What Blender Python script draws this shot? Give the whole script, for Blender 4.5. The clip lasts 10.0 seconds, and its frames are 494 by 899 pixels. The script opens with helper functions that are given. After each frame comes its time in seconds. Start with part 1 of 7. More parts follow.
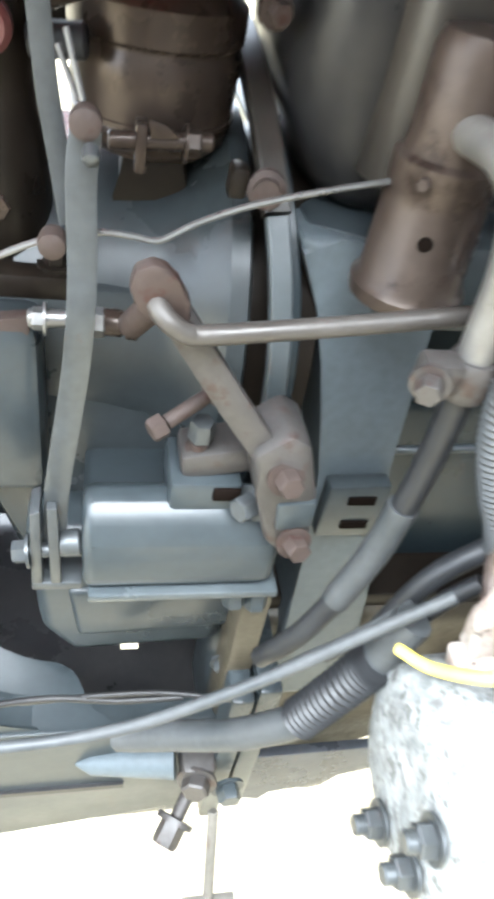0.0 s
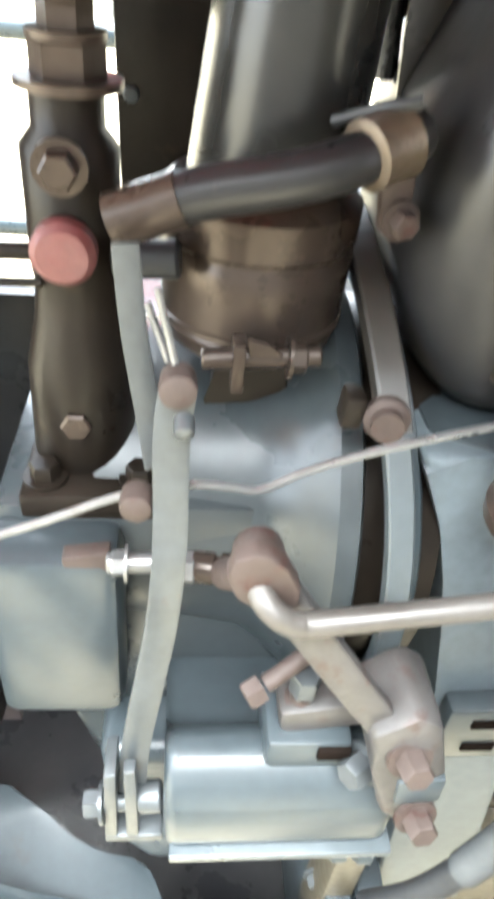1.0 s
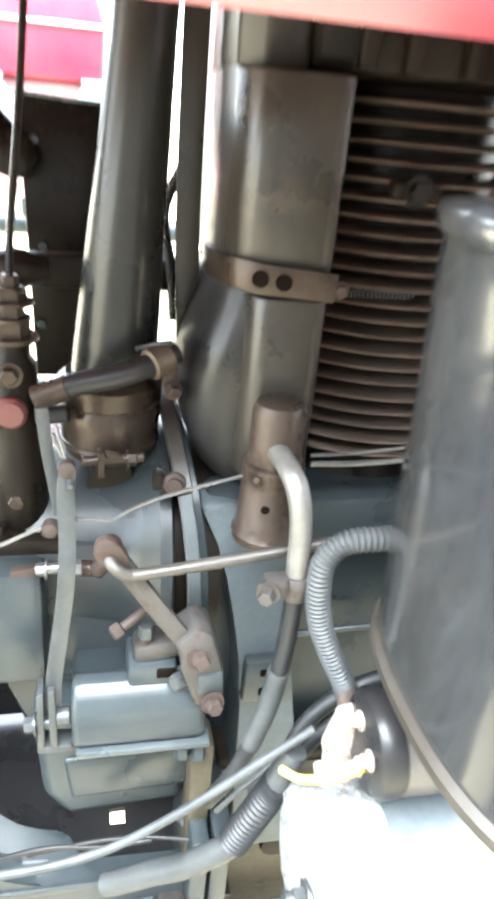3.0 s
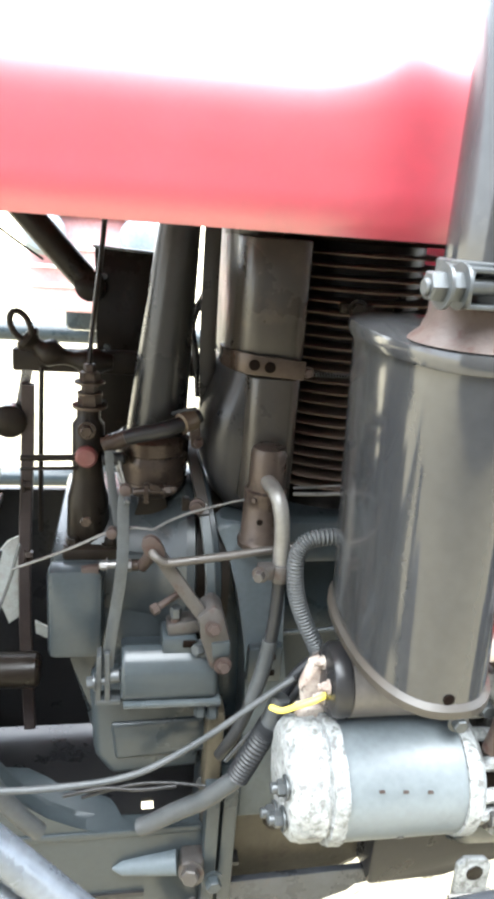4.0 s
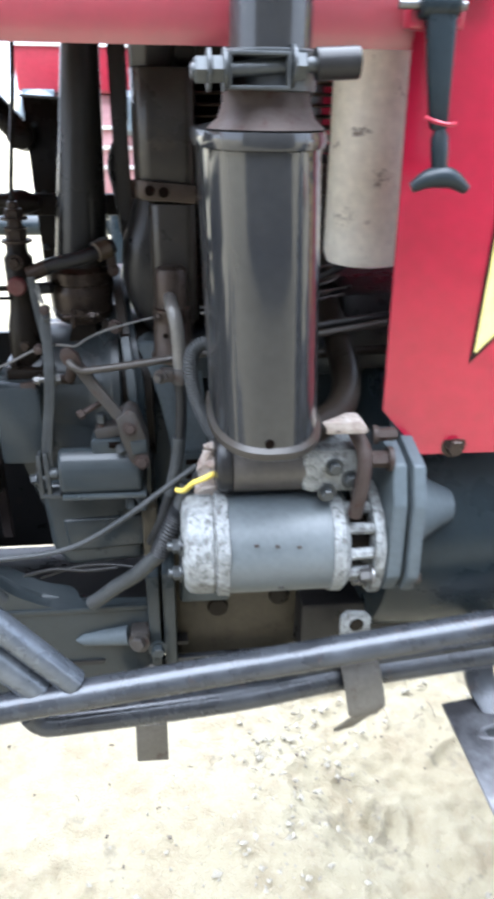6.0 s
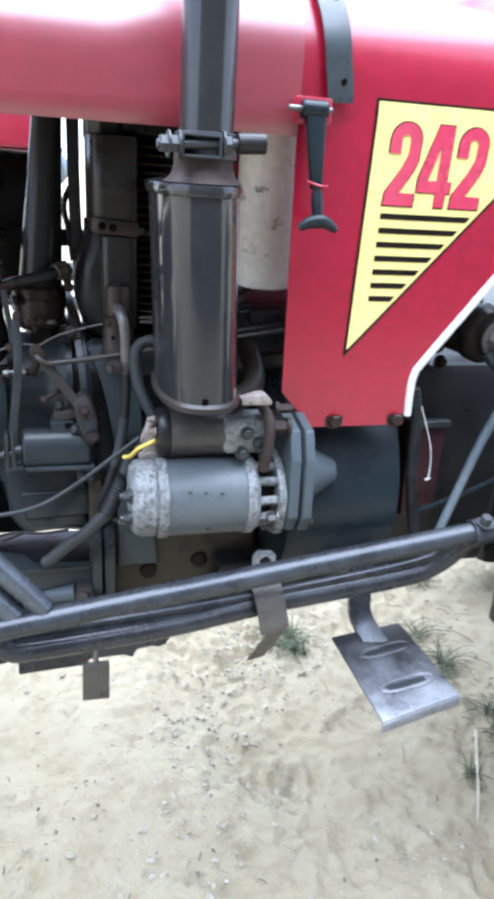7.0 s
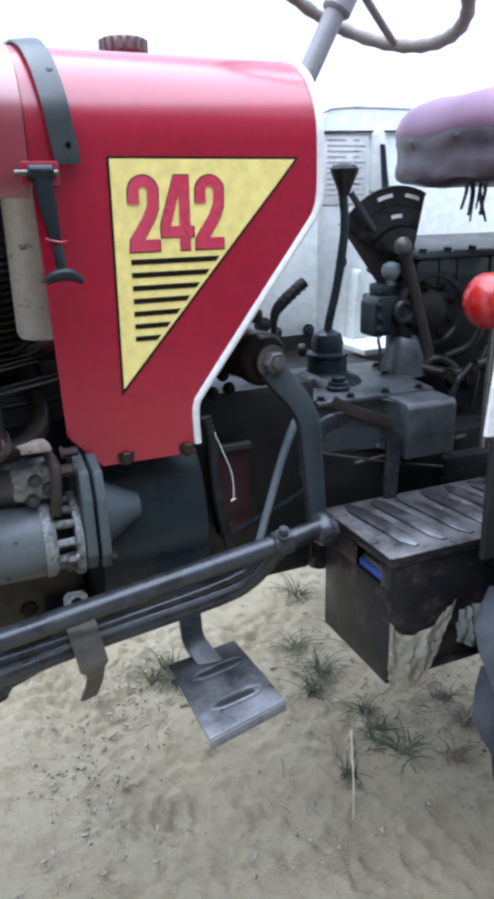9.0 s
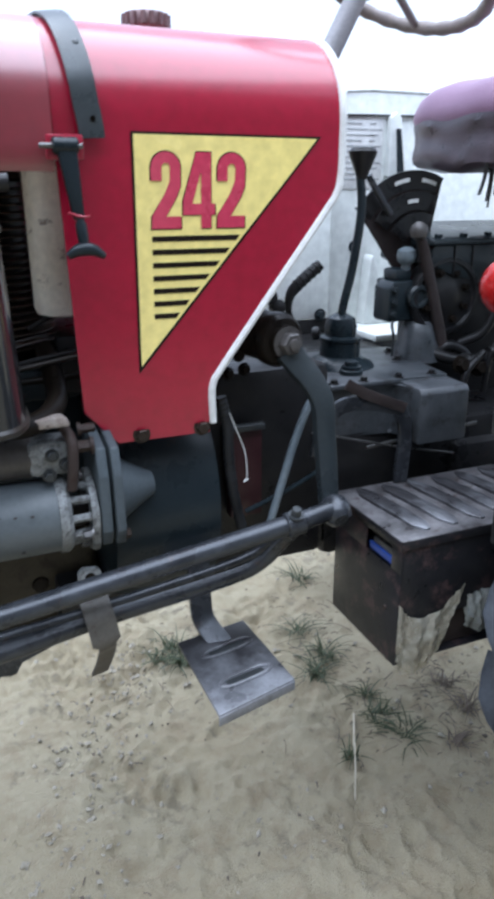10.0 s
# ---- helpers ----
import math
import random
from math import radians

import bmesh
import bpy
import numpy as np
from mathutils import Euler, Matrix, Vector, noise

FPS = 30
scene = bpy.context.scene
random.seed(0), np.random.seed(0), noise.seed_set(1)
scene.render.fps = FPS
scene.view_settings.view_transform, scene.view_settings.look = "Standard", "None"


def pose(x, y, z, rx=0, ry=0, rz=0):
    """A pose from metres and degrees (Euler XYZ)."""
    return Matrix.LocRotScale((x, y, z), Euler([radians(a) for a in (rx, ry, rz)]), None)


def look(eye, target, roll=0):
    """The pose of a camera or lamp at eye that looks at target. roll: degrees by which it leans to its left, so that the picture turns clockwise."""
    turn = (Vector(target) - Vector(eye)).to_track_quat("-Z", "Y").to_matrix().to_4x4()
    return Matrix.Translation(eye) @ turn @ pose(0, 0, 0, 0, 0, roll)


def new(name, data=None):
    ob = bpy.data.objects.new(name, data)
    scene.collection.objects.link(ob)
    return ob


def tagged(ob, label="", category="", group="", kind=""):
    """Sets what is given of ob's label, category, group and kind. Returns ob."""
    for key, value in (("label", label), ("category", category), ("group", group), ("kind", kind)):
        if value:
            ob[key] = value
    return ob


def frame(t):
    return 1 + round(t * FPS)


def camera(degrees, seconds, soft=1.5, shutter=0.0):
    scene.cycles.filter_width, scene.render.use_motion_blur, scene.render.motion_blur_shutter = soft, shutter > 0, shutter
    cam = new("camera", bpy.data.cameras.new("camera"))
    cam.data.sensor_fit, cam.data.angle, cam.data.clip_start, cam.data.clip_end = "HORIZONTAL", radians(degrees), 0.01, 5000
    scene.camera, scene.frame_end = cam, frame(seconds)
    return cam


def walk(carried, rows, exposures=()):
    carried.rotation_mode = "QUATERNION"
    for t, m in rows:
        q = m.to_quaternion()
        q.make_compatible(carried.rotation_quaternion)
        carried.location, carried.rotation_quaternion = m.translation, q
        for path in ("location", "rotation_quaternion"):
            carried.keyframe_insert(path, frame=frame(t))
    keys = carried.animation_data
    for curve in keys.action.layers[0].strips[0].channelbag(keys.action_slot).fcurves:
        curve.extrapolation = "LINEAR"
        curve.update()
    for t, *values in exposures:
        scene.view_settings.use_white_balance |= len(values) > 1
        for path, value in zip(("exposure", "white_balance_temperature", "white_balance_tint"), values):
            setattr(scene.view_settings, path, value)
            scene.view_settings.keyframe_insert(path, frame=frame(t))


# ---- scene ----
cam = camera(38.5, 10.0, soft=4.0, shutter=0.5)
PATH = [
    (0, (0.055, 0.011, 1.179), (0.478, 1.454, -0.14), 11.8),
    (0.5, (0.046, 0.081, 1.162), (0.384, 1.454, -0.253), 11.1),
    (1, (0.05, 0.1, 1.206), (0.254, 1.664, -0.024), 6.4),
    (1.5, (0.068, 0.095, 1.223), (0.25, 1.688, 0.028), 5.5),
    (2, (0.098, 0.049, 1.256), (0.436, 1.661, 0.122), 7.7),
    (2.5, (0.078, -0.039, 1.275), (0.426, 1.611, 0.199), 6.8),
    (3, (0.068, -0.149, 1.317), (0.49, 1.598, 0.44), 5.6),
    (3.2, (0.062, -0.213, 1.329), (0.454, 1.578, 0.531), 5.4),
    (4.3, (0.045, -0.408, 1.355), (0.352, 1.474, 0.752), 4.0),
    (4.5, (0.058, -0.421, 1.357), (0.274, 1.466, 0.732), 3.4),
    (5, (0.114, -0.462, 1.333), (0.177, 1.39, 0.582), 3.0),
    (5.5, (0.158, -0.498, 1.306), (0.157, 1.299, 0.429), 1.4),
    (6, (0.196, -0.53, 1.304), (0.387, 1.256, 0.424), 0.8),
    (6.2, (0.192, -0.572, 1.304), (0.444, 1.232, 0.477), 0.1),
    (7.3, (0.095, -0.825, 1.304), (0.659, 0.958, 0.593), 4.1),
    (7.5, (0.098, -0.84, 1.301), (0.691, 0.942, 0.614), 3.2),
    (8, (0.151, -0.854, 1.317), (0.754, 0.931, 0.646), 0.8),
    (8.5, (0.227, -0.858, 1.325), (0.838, 0.927, 0.66), -0.6),
    (9, (0.272, -0.877, 1.327), (1.003, 0.869, 0.68), -1.3),
    (9.5, (0.274, -0.884, 1.329), (1.026, 0.856, 0.69), -1.6),
    (10, (0.247, -0.875, 1.317), (0.973, 0.86, 0.638), -0.1),
]
EXPOSURES = [(0.0, 4.14, 5950, 6), (0.5, 4.47, 6100, 5), (1.0, 4.93, 6200, 5), (1.5, 5.0, 6150, 4), (2.0, 5.0, 6050, 4), (2.5, 4.72, 6050, 4), (3.2, 4.7, 6050, 5), (4.5, 3.03, 6200, 8), (5.0, 2.97, 6120, 9), (5.5, 2.78, 5850, 10), (6.2, 2.5, 5480, 11), (7.5, 1.85, 5300, 12), (8.5, 1.42, 5330, 12), (9.5, 1.05, 5430, 11), (10.0, 1.08, 5430, 11)]
walk(cam, [(t, look(eye, target, roll)) for t, eye, target, roll in PATH], EXPOSURES)

# ---- world and sun: a bright overcast sky ----
world = bpy.data.worlds.new("world")
scene.world = world
world.use_nodes = True
wn, wl = world.node_tree.nodes, world.node_tree.links
wn.clear()
sky = wn.new("ShaderNodeTexSky")
sky.sky_type = "NISHITA"
sky.sun_disc = False
sky.sun_elevation, sky.sun_rotation = radians(80), radians(310)
sky.air_density, sky.dust_density = 1.2, 4.0
haze = wn.new("ShaderNodeMix")
haze.data_type = "RGBA"
haze.inputs[0].default_value = 0.75
haze.inputs[7].default_value = (8.9, 9.25, 9.9, 1)
back = wn.new("ShaderNodeBackground")
back.inputs[1].default_value = 0.085
wout = wn.new("ShaderNodeOutputWorld")
wl.new(sky.outputs[0], haze.inputs[6])
wl.new(haze.outputs[2], back.inputs[0])
wl.new(back.outputs[0], wout.inputs[0])

sun_data = bpy.data.lights.new("sun", "SUN")
sun_data.energy, sun_data.angle, sun_data.color = 3.3, radians(84), (1.0, 1.0, 0.99)
sun = new("sun", sun_data)
sun.matrix_world = look((0, 0, 0), (0.10, 0.04, -1.0))


# ---- materials ----
def mat(name, base, second=None, rough=0.5, metal=0.0, scale=9.0, amount=0.6, fine=120.0, bump=0.15, coat=0.0, third=None, third_at=0.62, rough_var=0.15):
    """A painted or bare surface: base colour, blotches of a second one, patches of a third, fine grain, relief."""
    m = bpy.data.materials.new(name)
    m.use_nodes = True
    n, l = m.node_tree.nodes, m.node_tree.links
    bsdf = n["Principled BSDF"]
    tc = n.new("ShaderNodeTexCoord")
    big = n.new("ShaderNodeTexNoise")
    big.inputs["Scale"].default_value, big.inputs["Detail"].default_value, big.inputs["Roughness"].default_value = scale, 5, 0.65
    l.new(tc.outputs["Object"], big.inputs["Vector"])
    ramp = n.new("ShaderNodeMapRange")
    ramp.inputs[1].default_value, ramp.inputs[2].default_value = 0.35, 0.68
    ramp.inputs[4].default_value = amount
    l.new(big.outputs[0], ramp.inputs[0])
    mix = n.new("ShaderNodeMix")
    mix.data_type = "RGBA"
    second = second or tuple(min(1, c * 1.5 + 0.01) for c in base)
    mix.inputs[6].default_value, mix.inputs[7].default_value = (*base, 1), (*second, 1)
    l.new(ramp.outputs[0], mix.inputs[0])
    grain = n.new("ShaderNodeTexNoise")
    grain.inputs["Scale"].default_value, grain.inputs["Detail"].default_value = fine, 3
    l.new(tc.outputs["Object"], grain.inputs["Vector"])
    gr = n.new("ShaderNodeMapRange")
    gr.inputs[1].default_value, gr.inputs[2].default_value, gr.inputs[3].default_value, gr.inputs[4].default_value = 0.3, 0.7, 0.9, 1.08
    l.new(grain.outputs[0], gr.inputs[0])
    mul = n.new("ShaderNodeMix")
    mul.data_type, mul.blend_type = "RGBA", "MULTIPLY"
    mul.inputs[0].default_value = 1.0
    l.new(mix.outputs[2], mul.inputs[6])
    l.new(gr.outputs[0], mul.inputs[7])
    colour = mul.outputs[2]
    if third:
        patch = n.new("ShaderNodeTexNoise")
        patch.inputs["Scale"].default_value, patch.inputs["Detail"].default_value, patch.inputs["Roughness"].default_value = scale * 2.3, 6, 0.7
        shift = n.new("ShaderNodeVectorMath")
        shift.inputs[1].default_value = (3.1, 7.7, 1.9)
        l.new(tc.outputs["Object"], shift.inputs[0])
        l.new(shift.outputs[0], patch.inputs["Vector"])
        pr = n.new("ShaderNodeMapRange")
        pr.inputs[1].default_value, pr.inputs[2].default_value = third_at - 0.05, third_at + 0.05
        l.new(patch.outputs[0], pr.inputs[0])
        m3 = n.new("ShaderNodeMix")
        m3.data_type = "RGBA"
        m3.inputs[7].default_value = (*third, 1)
        l.new(pr.outputs[0], m3.inputs[0])
        l.new(colour, m3.inputs[6])
        colour = m3.outputs[2]
    l.new(colour, bsdf.inputs["Base Color"])
    rr = n.new("ShaderNodeMapRange")
    rr.inputs[1].default_value, rr.inputs[2].default_value = 0.3, 0.7
    rr.inputs[3].default_value, rr.inputs[4].default_value = max(0.03, rough - rough_var), min(1, rough + rough_var)
    l.new(big.outputs[0], rr.inputs[0])
    l.new(rr.outputs[0], bsdf.inputs["Roughness"])
    bsdf.inputs["Metallic"].default_value = metal
    bsdf.inputs["Coat Weight"].default_value = coat
    bsdf.inputs["Coat Roughness"].default_value = 0.12
    if bump:
        b = n.new("ShaderNodeBump")
        b.inputs["Strength"].default_value, b.inputs["Distance"].default_value = bump, 0.002
        l.new(grain.outputs[0], b.inputs["Height"])
        l.new(b.outputs[0], bsdf.inputs["Normal"])
    return m


RED = mat("red_paint", (0.2875, 0.001, 0.0216), (0.3163, 0.002, 0.02565), 0.45, 0, 4, 0.7, 60, 0.0, coat=1.0, rough_var=0.03)
# hood red, made pinker to take in the pale sky reflection
HOODRED = mat("hood_red_paint", (0.21, 0.013, 0.02352), (0.236, 0.02, 0.03248), 0.42, 0, 3, 0.7, 60, 0.0, coat=1.0, rough_var=0.04)
RED2 = mat("faded_red_paint", (0.27, 0.012, 0.03), (0.32, 0.03, 0.045), 0.4, 0, 3, 0.6, 60, 0.0)
GREY = mat("slate_grey_paint", (0.02085, 0.02584, 0.02833), (0.02905, 0.03572, 0.0387), 0.32, 0, 7, 0.6, 160, 0.04, coat=0.04, third=(0.02413, 0.02166, 0.01899), third_at=0.70, rough_var=0.1)
GREYOIL = mat("oil_stained_grey_paint", (0.01723, 0.02109, 0.02253), (0.02584, 0.0296, 0.03108), 0.3, 0, 9, 0.8, 150, 0.05, third=(0.0201, 0.01628, 0.01399), third_at=0.66)
DGREY = mat("dark_grey_paint", (0.0108, 0.0162, 0.0198), (0.0198, 0.0279, 0.0324), 0.34, 0, 9, 0.7, 160, 0.05, third=(0.0324, 0.0252, 0.02016), third_at=0.70)
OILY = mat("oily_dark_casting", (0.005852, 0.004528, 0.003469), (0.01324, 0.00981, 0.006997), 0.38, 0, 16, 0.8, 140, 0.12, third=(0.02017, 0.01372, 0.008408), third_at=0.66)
BROWN = mat("oil_browned_metal", (0.03144, 0.02309, 0.01835), (0.05241, 0.04007, 0.0321), 0.33, 0.35, 16, 0.8, 150, 0.06, third=(0.01684, 0.01121, 0.008845), third_at=0.62)
RUST = mat("rusty_steel", (0.03024, 0.02052, 0.01692), (0.04536, 0.03348, 0.02844), 0.65, 0.15, 40, 0.8, 260, 0.2, third=(0.0275, 0.01102, 0.00828), third_at=0.60)
RUSTGREY = mat("rust_bitten_steel", (0.03478, 0.03226, 0.03034), (0.05032, 0.0444, 0.0407), 0.5, 0.3, 40, 0.8, 240, 0.15, third=(0.03108, 0.01998, 0.01628), third_at=0.60)
STEEL = mat("bare_steel", (0.1387, 0.1387, 0.1346), (0.1836, 0.1795, 0.1754), 0.36, 0.75, 26, 0.7, 200, 0.08, third=(0.08976, 0.06936, 0.05712), third_at=0.68)
FLAT = mat("dull_steel_bar", (0.04128, 0.04526, 0.04695), (0.05848, 0.0633, 0.06557), 0.42, 0.45, 24, 0.7, 220, 0.08, third=(0.04733, 0.03577, 0.03143), third_at=0.68)
ALU = mat("corroded_aluminium", (0.14, 0.148, 0.148), (0.28, 0.29, 0.285), 0.6, 0.25, 60, 0.95, 240, 0.6, third=(0.09, 0.09, 0.086), third_at=0.56)
MUFFLER = mat("black_enamelled_muffler", (0.017, 0.018, 0.02), (0.032, 0.032, 0.031), 0.13, 0.1, 6, 0.7, 120, 0.0, coat=0.3, third=(0.05, 0.047, 0.043), third_at=0.72, rough_var=0.05)
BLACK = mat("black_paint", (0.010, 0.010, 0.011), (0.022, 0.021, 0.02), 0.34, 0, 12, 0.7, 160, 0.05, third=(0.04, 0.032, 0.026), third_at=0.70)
RUBBER = mat("black_rubber", (0.009864, 0.0104, 0.01156), (0.02312, 0.02428, 0.02543), 0.5, 0, 18, 0.7, 200, 0.1)
HOSE = mat("dusty_hose", (0.02898, 0.03196, 0.03315), (0.05185, 0.05389, 0.05474), 0.5, 0, 30, 0.8, 200, 0.1)
INTAKE = mat("satin_black_tube", (0.01272, 0.01275, 0.01215), (0.01908, 0.018, 0.0162), 0.28, 0.1, 6, 0.6, 120, 0.0, rough_var=0.02)
STAY = mat("worn_bright_stay", (0.07, 0.08, 0.095), (0.13, 0.145, 0.165), 0.28, 0.5, 10, 0.9, 160, 0.06, third=(0.04, 0.042, 0.048), third_at=0.62)
TUBEMET = mat("bare_dull_tube", (0.085, 0.0816, 0.0748), (0.136, 0.13, 0.119), 0.42, 0.3, 30, 0.8, 200, 0.1, third=(0.0595, 0.04675, 0.0391), third_at=0.68)
CAPMET = mat("worn_cap_metal", (0.16, 0.10, 0.10), (0.22, 0.16, 0.155), 0.4, 0.4, 40, 0.8, 200, 0.1)
COLUMN = mat("grey_column_paint", (0.24, 0.23, 0.24), (0.3, 0.29, 0.3), 0.45, 0, 20, 0.7, 160, 0.05)
ROD = mat("dull_rod", (0.0384, 0.03376, 0.0292), (0.0576, 0.05184, 0.04608), 0.45, 0.3, 30, 0.8, 220, 0.1)
PIPE = mat("worn_black_pipe", (0.025, 0.027, 0.031), (0.065, 0.071, 0.08), 0.28, 0.4, 14, 0.8, 160, 0.06, third=(0.0675, 0.0495, 0.0414), third_at=0.68)
YELLOW = mat("yellow_vinyl", (0.86, 0.72, 0.24), (0.87, 0.75, 0.32), 0.26, 0, 1.2, 0.3, 60, 0.0)
YWIRE = mat("yellow_wire", (0.62, 0.48, 0.06), (0.66, 0.54, 0.14), 0.5, 0, 30, 0.5, 100, 0.0)
DECALRED = mat("decal_red", (0.53, 0.045, 0.095), (0.55, 0.075, 0.12), 0.32, 0, 10, 0.6, 80, 0.0)
DECALBLACK = mat("decal_black", (0.014, 0.010, 0.008), (0.022, 0.016, 0.013), 0.4, 0, 10, 0.6, 80, 0.0)
WHITE = mat("white_paint", (0.72, 0.73, 0.71), (0.64, 0.64, 0.62), 0.4, 0, 9, 0.7, 90, 0.02, third=(0.45, 0.42, 0.38), third_at=0.74)
CREAM = mat("cream_grey_paint", (0.68, 0.71, 0.68), (0.74, 0.76, 0.73), 0.42, 0, 5, 0.7, 40, 0.0, third=(0.36, 0.34, 0.3), third_at=0.74)
TANKCREAM = mat("stained_cream_paint", (0.86, 0.82, 0.72), (0.76, 0.70, 0.59), 0.4, 0, 12, 0.8, 90, 0.05, third=(0.12, 0.075, 0.055), third_at=0.66)
COPPER = mat("dull_copper_lug", (0.085, 0.0612, 0.051), (0.17, 0.1403, 0.1275), 0.5, 0.5, 60, 0.8, 260, 0.3)
LUG = mat("corroded_lug", (0.30, 0.27, 0.235), (0.17, 0.12, 0.10), 0.75, 0.1, 70, 0.9, 300, 0.4, third=(0.05, 0.035, 0.03), third_at=0.62)
# slate grey made lighter, the brighter light on these castings put into the colour
PALEGREY = mat("lit_grey_paint", (0.06076, 0.073, 0.08008), (0.07644, 0.09, 0.09776), 0.45, 0, 6, 0.6, 150, 0.04, third=(0.0392, 0.036, 0.0312), third_at=0.72, rough_var=0.1)
# lighter again for the starter, which stands in open light
STARTERGREY = mat("starter_lit_grey", (0.0784, 0.0904, 0.096), (0.0944, 0.1072, 0.1128), 0.42, 0, 6, 0.6, 150, 0.04, third=(0.048, 0.0416, 0.036), third_at=0.72, rough_var=0.1)
GREASY = mat("greasy_grey_metal", (0.05, 0.046, 0.043), (0.085, 0.078, 0.073), 0.42, 0.1, 20, 0.8, 160, 0.1, third=(0.03, 0.025, 0.022), third_at=0.64)
STRAP = mat("dull_strap_steel", (0.075, 0.07, 0.06), (0.11, 0.10, 0.085), 0.5, 0.15, 24, 0.8, 200, 0.15, third=(0.05, 0.035, 0.028), third_at=0.62)
BRAID = mat("braided_hose", (0.0084, 0.0084, 0.0091), (0.021, 0.0203, 0.0196), 0.3, 0.2, 60, 0.8, 900, 0.5)
SEATCLOTH = mat("purple_seat_cloth", (0.23, 0.13, 0.205), (0.29, 0.18, 0.265), 0.5, 0, 10, 0.8, 420, 0.3)
LENSRED = mat("red_lamp_plastic", (0.34, 0.008, 0.008), (0.42, 0.02, 0.012), 0.3, 0, 20, 0.6, 80, 0.0, coat=0.3)
TREAD = mat("worn_checker_plate", (0.04, 0.039, 0.042), (0.21, 0.215, 0.23), 0.36, 0.25, 11, 1.0, 150, 0.12, third=(0.05, 0.04, 0.034), third_at=0.66)
BOXLID = mat("dusty_black_lid", (0.03, 0.028, 0.029), (0.2, 0.193, 0.198), 0.38, 0.2, 13, 0.95, 150, 0.08, third=(0.035, 0.022, 0.019), third_at=0.60)
# near-black for flat discs and bars; the shade inside holes is painted
HOLE = mat("hole_shade", (0.0055, 0.004, 0.0032), (0.008, 0.006, 0.005), 0.9, 0, 30, 0.5, 100, 0.0)
BOXSIDE = mat("chipped_black_box", (0.0096, 0.01008, 0.0124), (0.0216, 0.02142, 0.02342), 0.36, 0.1, 9, 0.8, 150, 0.06, third=(0.054, 0.03528, 0.03581), third_at=0.58)
BLUE = mat("blue_battery_case", (0.02, 0.05, 0.24), (0.04, 0.08, 0.30), 0.4, 0, 20, 0.6, 100, 0.02)
PLASTIC = mat("crumpled_plastic_bag", (0.52, 0.50, 0.42), (0.30, 0.26, 0.18), 0.25, 0, 22, 0.9, 200, 0.1, third=(0.13, 0.10, 0.06), third_at=0.66)
RAG = mat("pale_rag", (0.34, 0.36, 0.34), (0.22, 0.2, 0.16), 0.7, 0, 30, 0.8, 300, 0.2)
TYRE = mat("dusty_tyre_rubber", (0.025, 0.028, 0.034), (0.085, 0.093, 0.105), 0.6, 0, 7, 0.9, 160, 0.15)
GRASS = mat("grass_blades", (0.032, 0.05, 0.02), (0.075, 0.085, 0.038), 0.6, 0, 40, 0.9, 60, 0.0)
STRAW = mat("dry_straw", (0.52, 0.47, 0.36), (0.40, 0.34, 0.24), 0.7, 0, 25, 0.8, 60, 0.0)
CHAFF = mat("dark_chaff", (0.11, 0.09, 0.07), (0.19, 0.155, 0.115), 0.9, 0, 30, 0.8, 200, 0.2)
CLOD = mat("sand_clod", (0.30, 0.275, 0.22), (0.37, 0.34, 0.275), 0.95, 0, 30, 0.8, 260, 0.4)

DUSTY = mat("dusty_grey_casting", (0.0325, 0.0375, 0.04125), (0.075, 0.08, 0.0875), 0.4, 0.05, 14, 0.9, 150, 0.08, third=(0.0225, 0.02125, 0.02125), third_at=0.6)
RIM = mat("light_grey_rim", (0.03523, 0.04288, 0.04634), (0.04803, 0.05608, 0.05899), 0.32, 0.1, 12, 0.7, 160, 0.05, third=(0.03205, 0.0264, 0.02404), third_at=0.68)
OLIVE = mat("oil_soaked_casting", (0.0385, 0.0329, 0.0224), (0.0630, 0.0539, 0.0378), 0.42, 0, 14, 0.8, 140, 0.3, third=(0.0280, 0.0231, 0.0175), third_at=0.6)
BRASS = mat("yellowed_brass", (0.09262, 0.07125, 0.0495), (0.06413, 0.0495, 0.03713), 0.45, 0.5, 40, 0.8, 200, 0.2)
REDCAP = mat("chipped_red_cap", (0.078, 0.0156, 0.01456), (0.104, 0.0468, 0.0416), 0.6, 0, 60, 0.8, 200, 0.2)
FIN = mat("dusty_iron_fin", (0.05253, 0.03859, 0.0298), (0.1259, 0.09647, 0.07254), 0.5, 0.1, 24, 0.9, 160, 0.25, third=(0.1364, 0.06432, 0.03634), third_at=0.64)
COWL = mat("oil_filmed_cowl", (0.01891, 0.01666, 0.01393), (0.03241, 0.02775, 0.02242), 0.34, 0.1, 8, 0.8, 140, 0.08, third=(0.04051, 0.03279, 0.02467), third_at=0.68)
MAROON = mat("dull_maroon_paint", (0.028, 0.006, 0.008), (0.04, 0.010, 0.012), 0.5, 0, 12, 0.7, 140, 0.1)
RUSTDARK = mat("dark_rusted_lever", (0.028, 0.022, 0.021), (0.048, 0.038, 0.036), 0.5, 0.1, 24, 0.8, 160, 0.2)
RIMGREY = mat("worn_wheel_plastic", (0.15, 0.125, 0.115), (0.24, 0.20, 0.18), 0.55, 0, 30, 0.8, 200, 0.2)
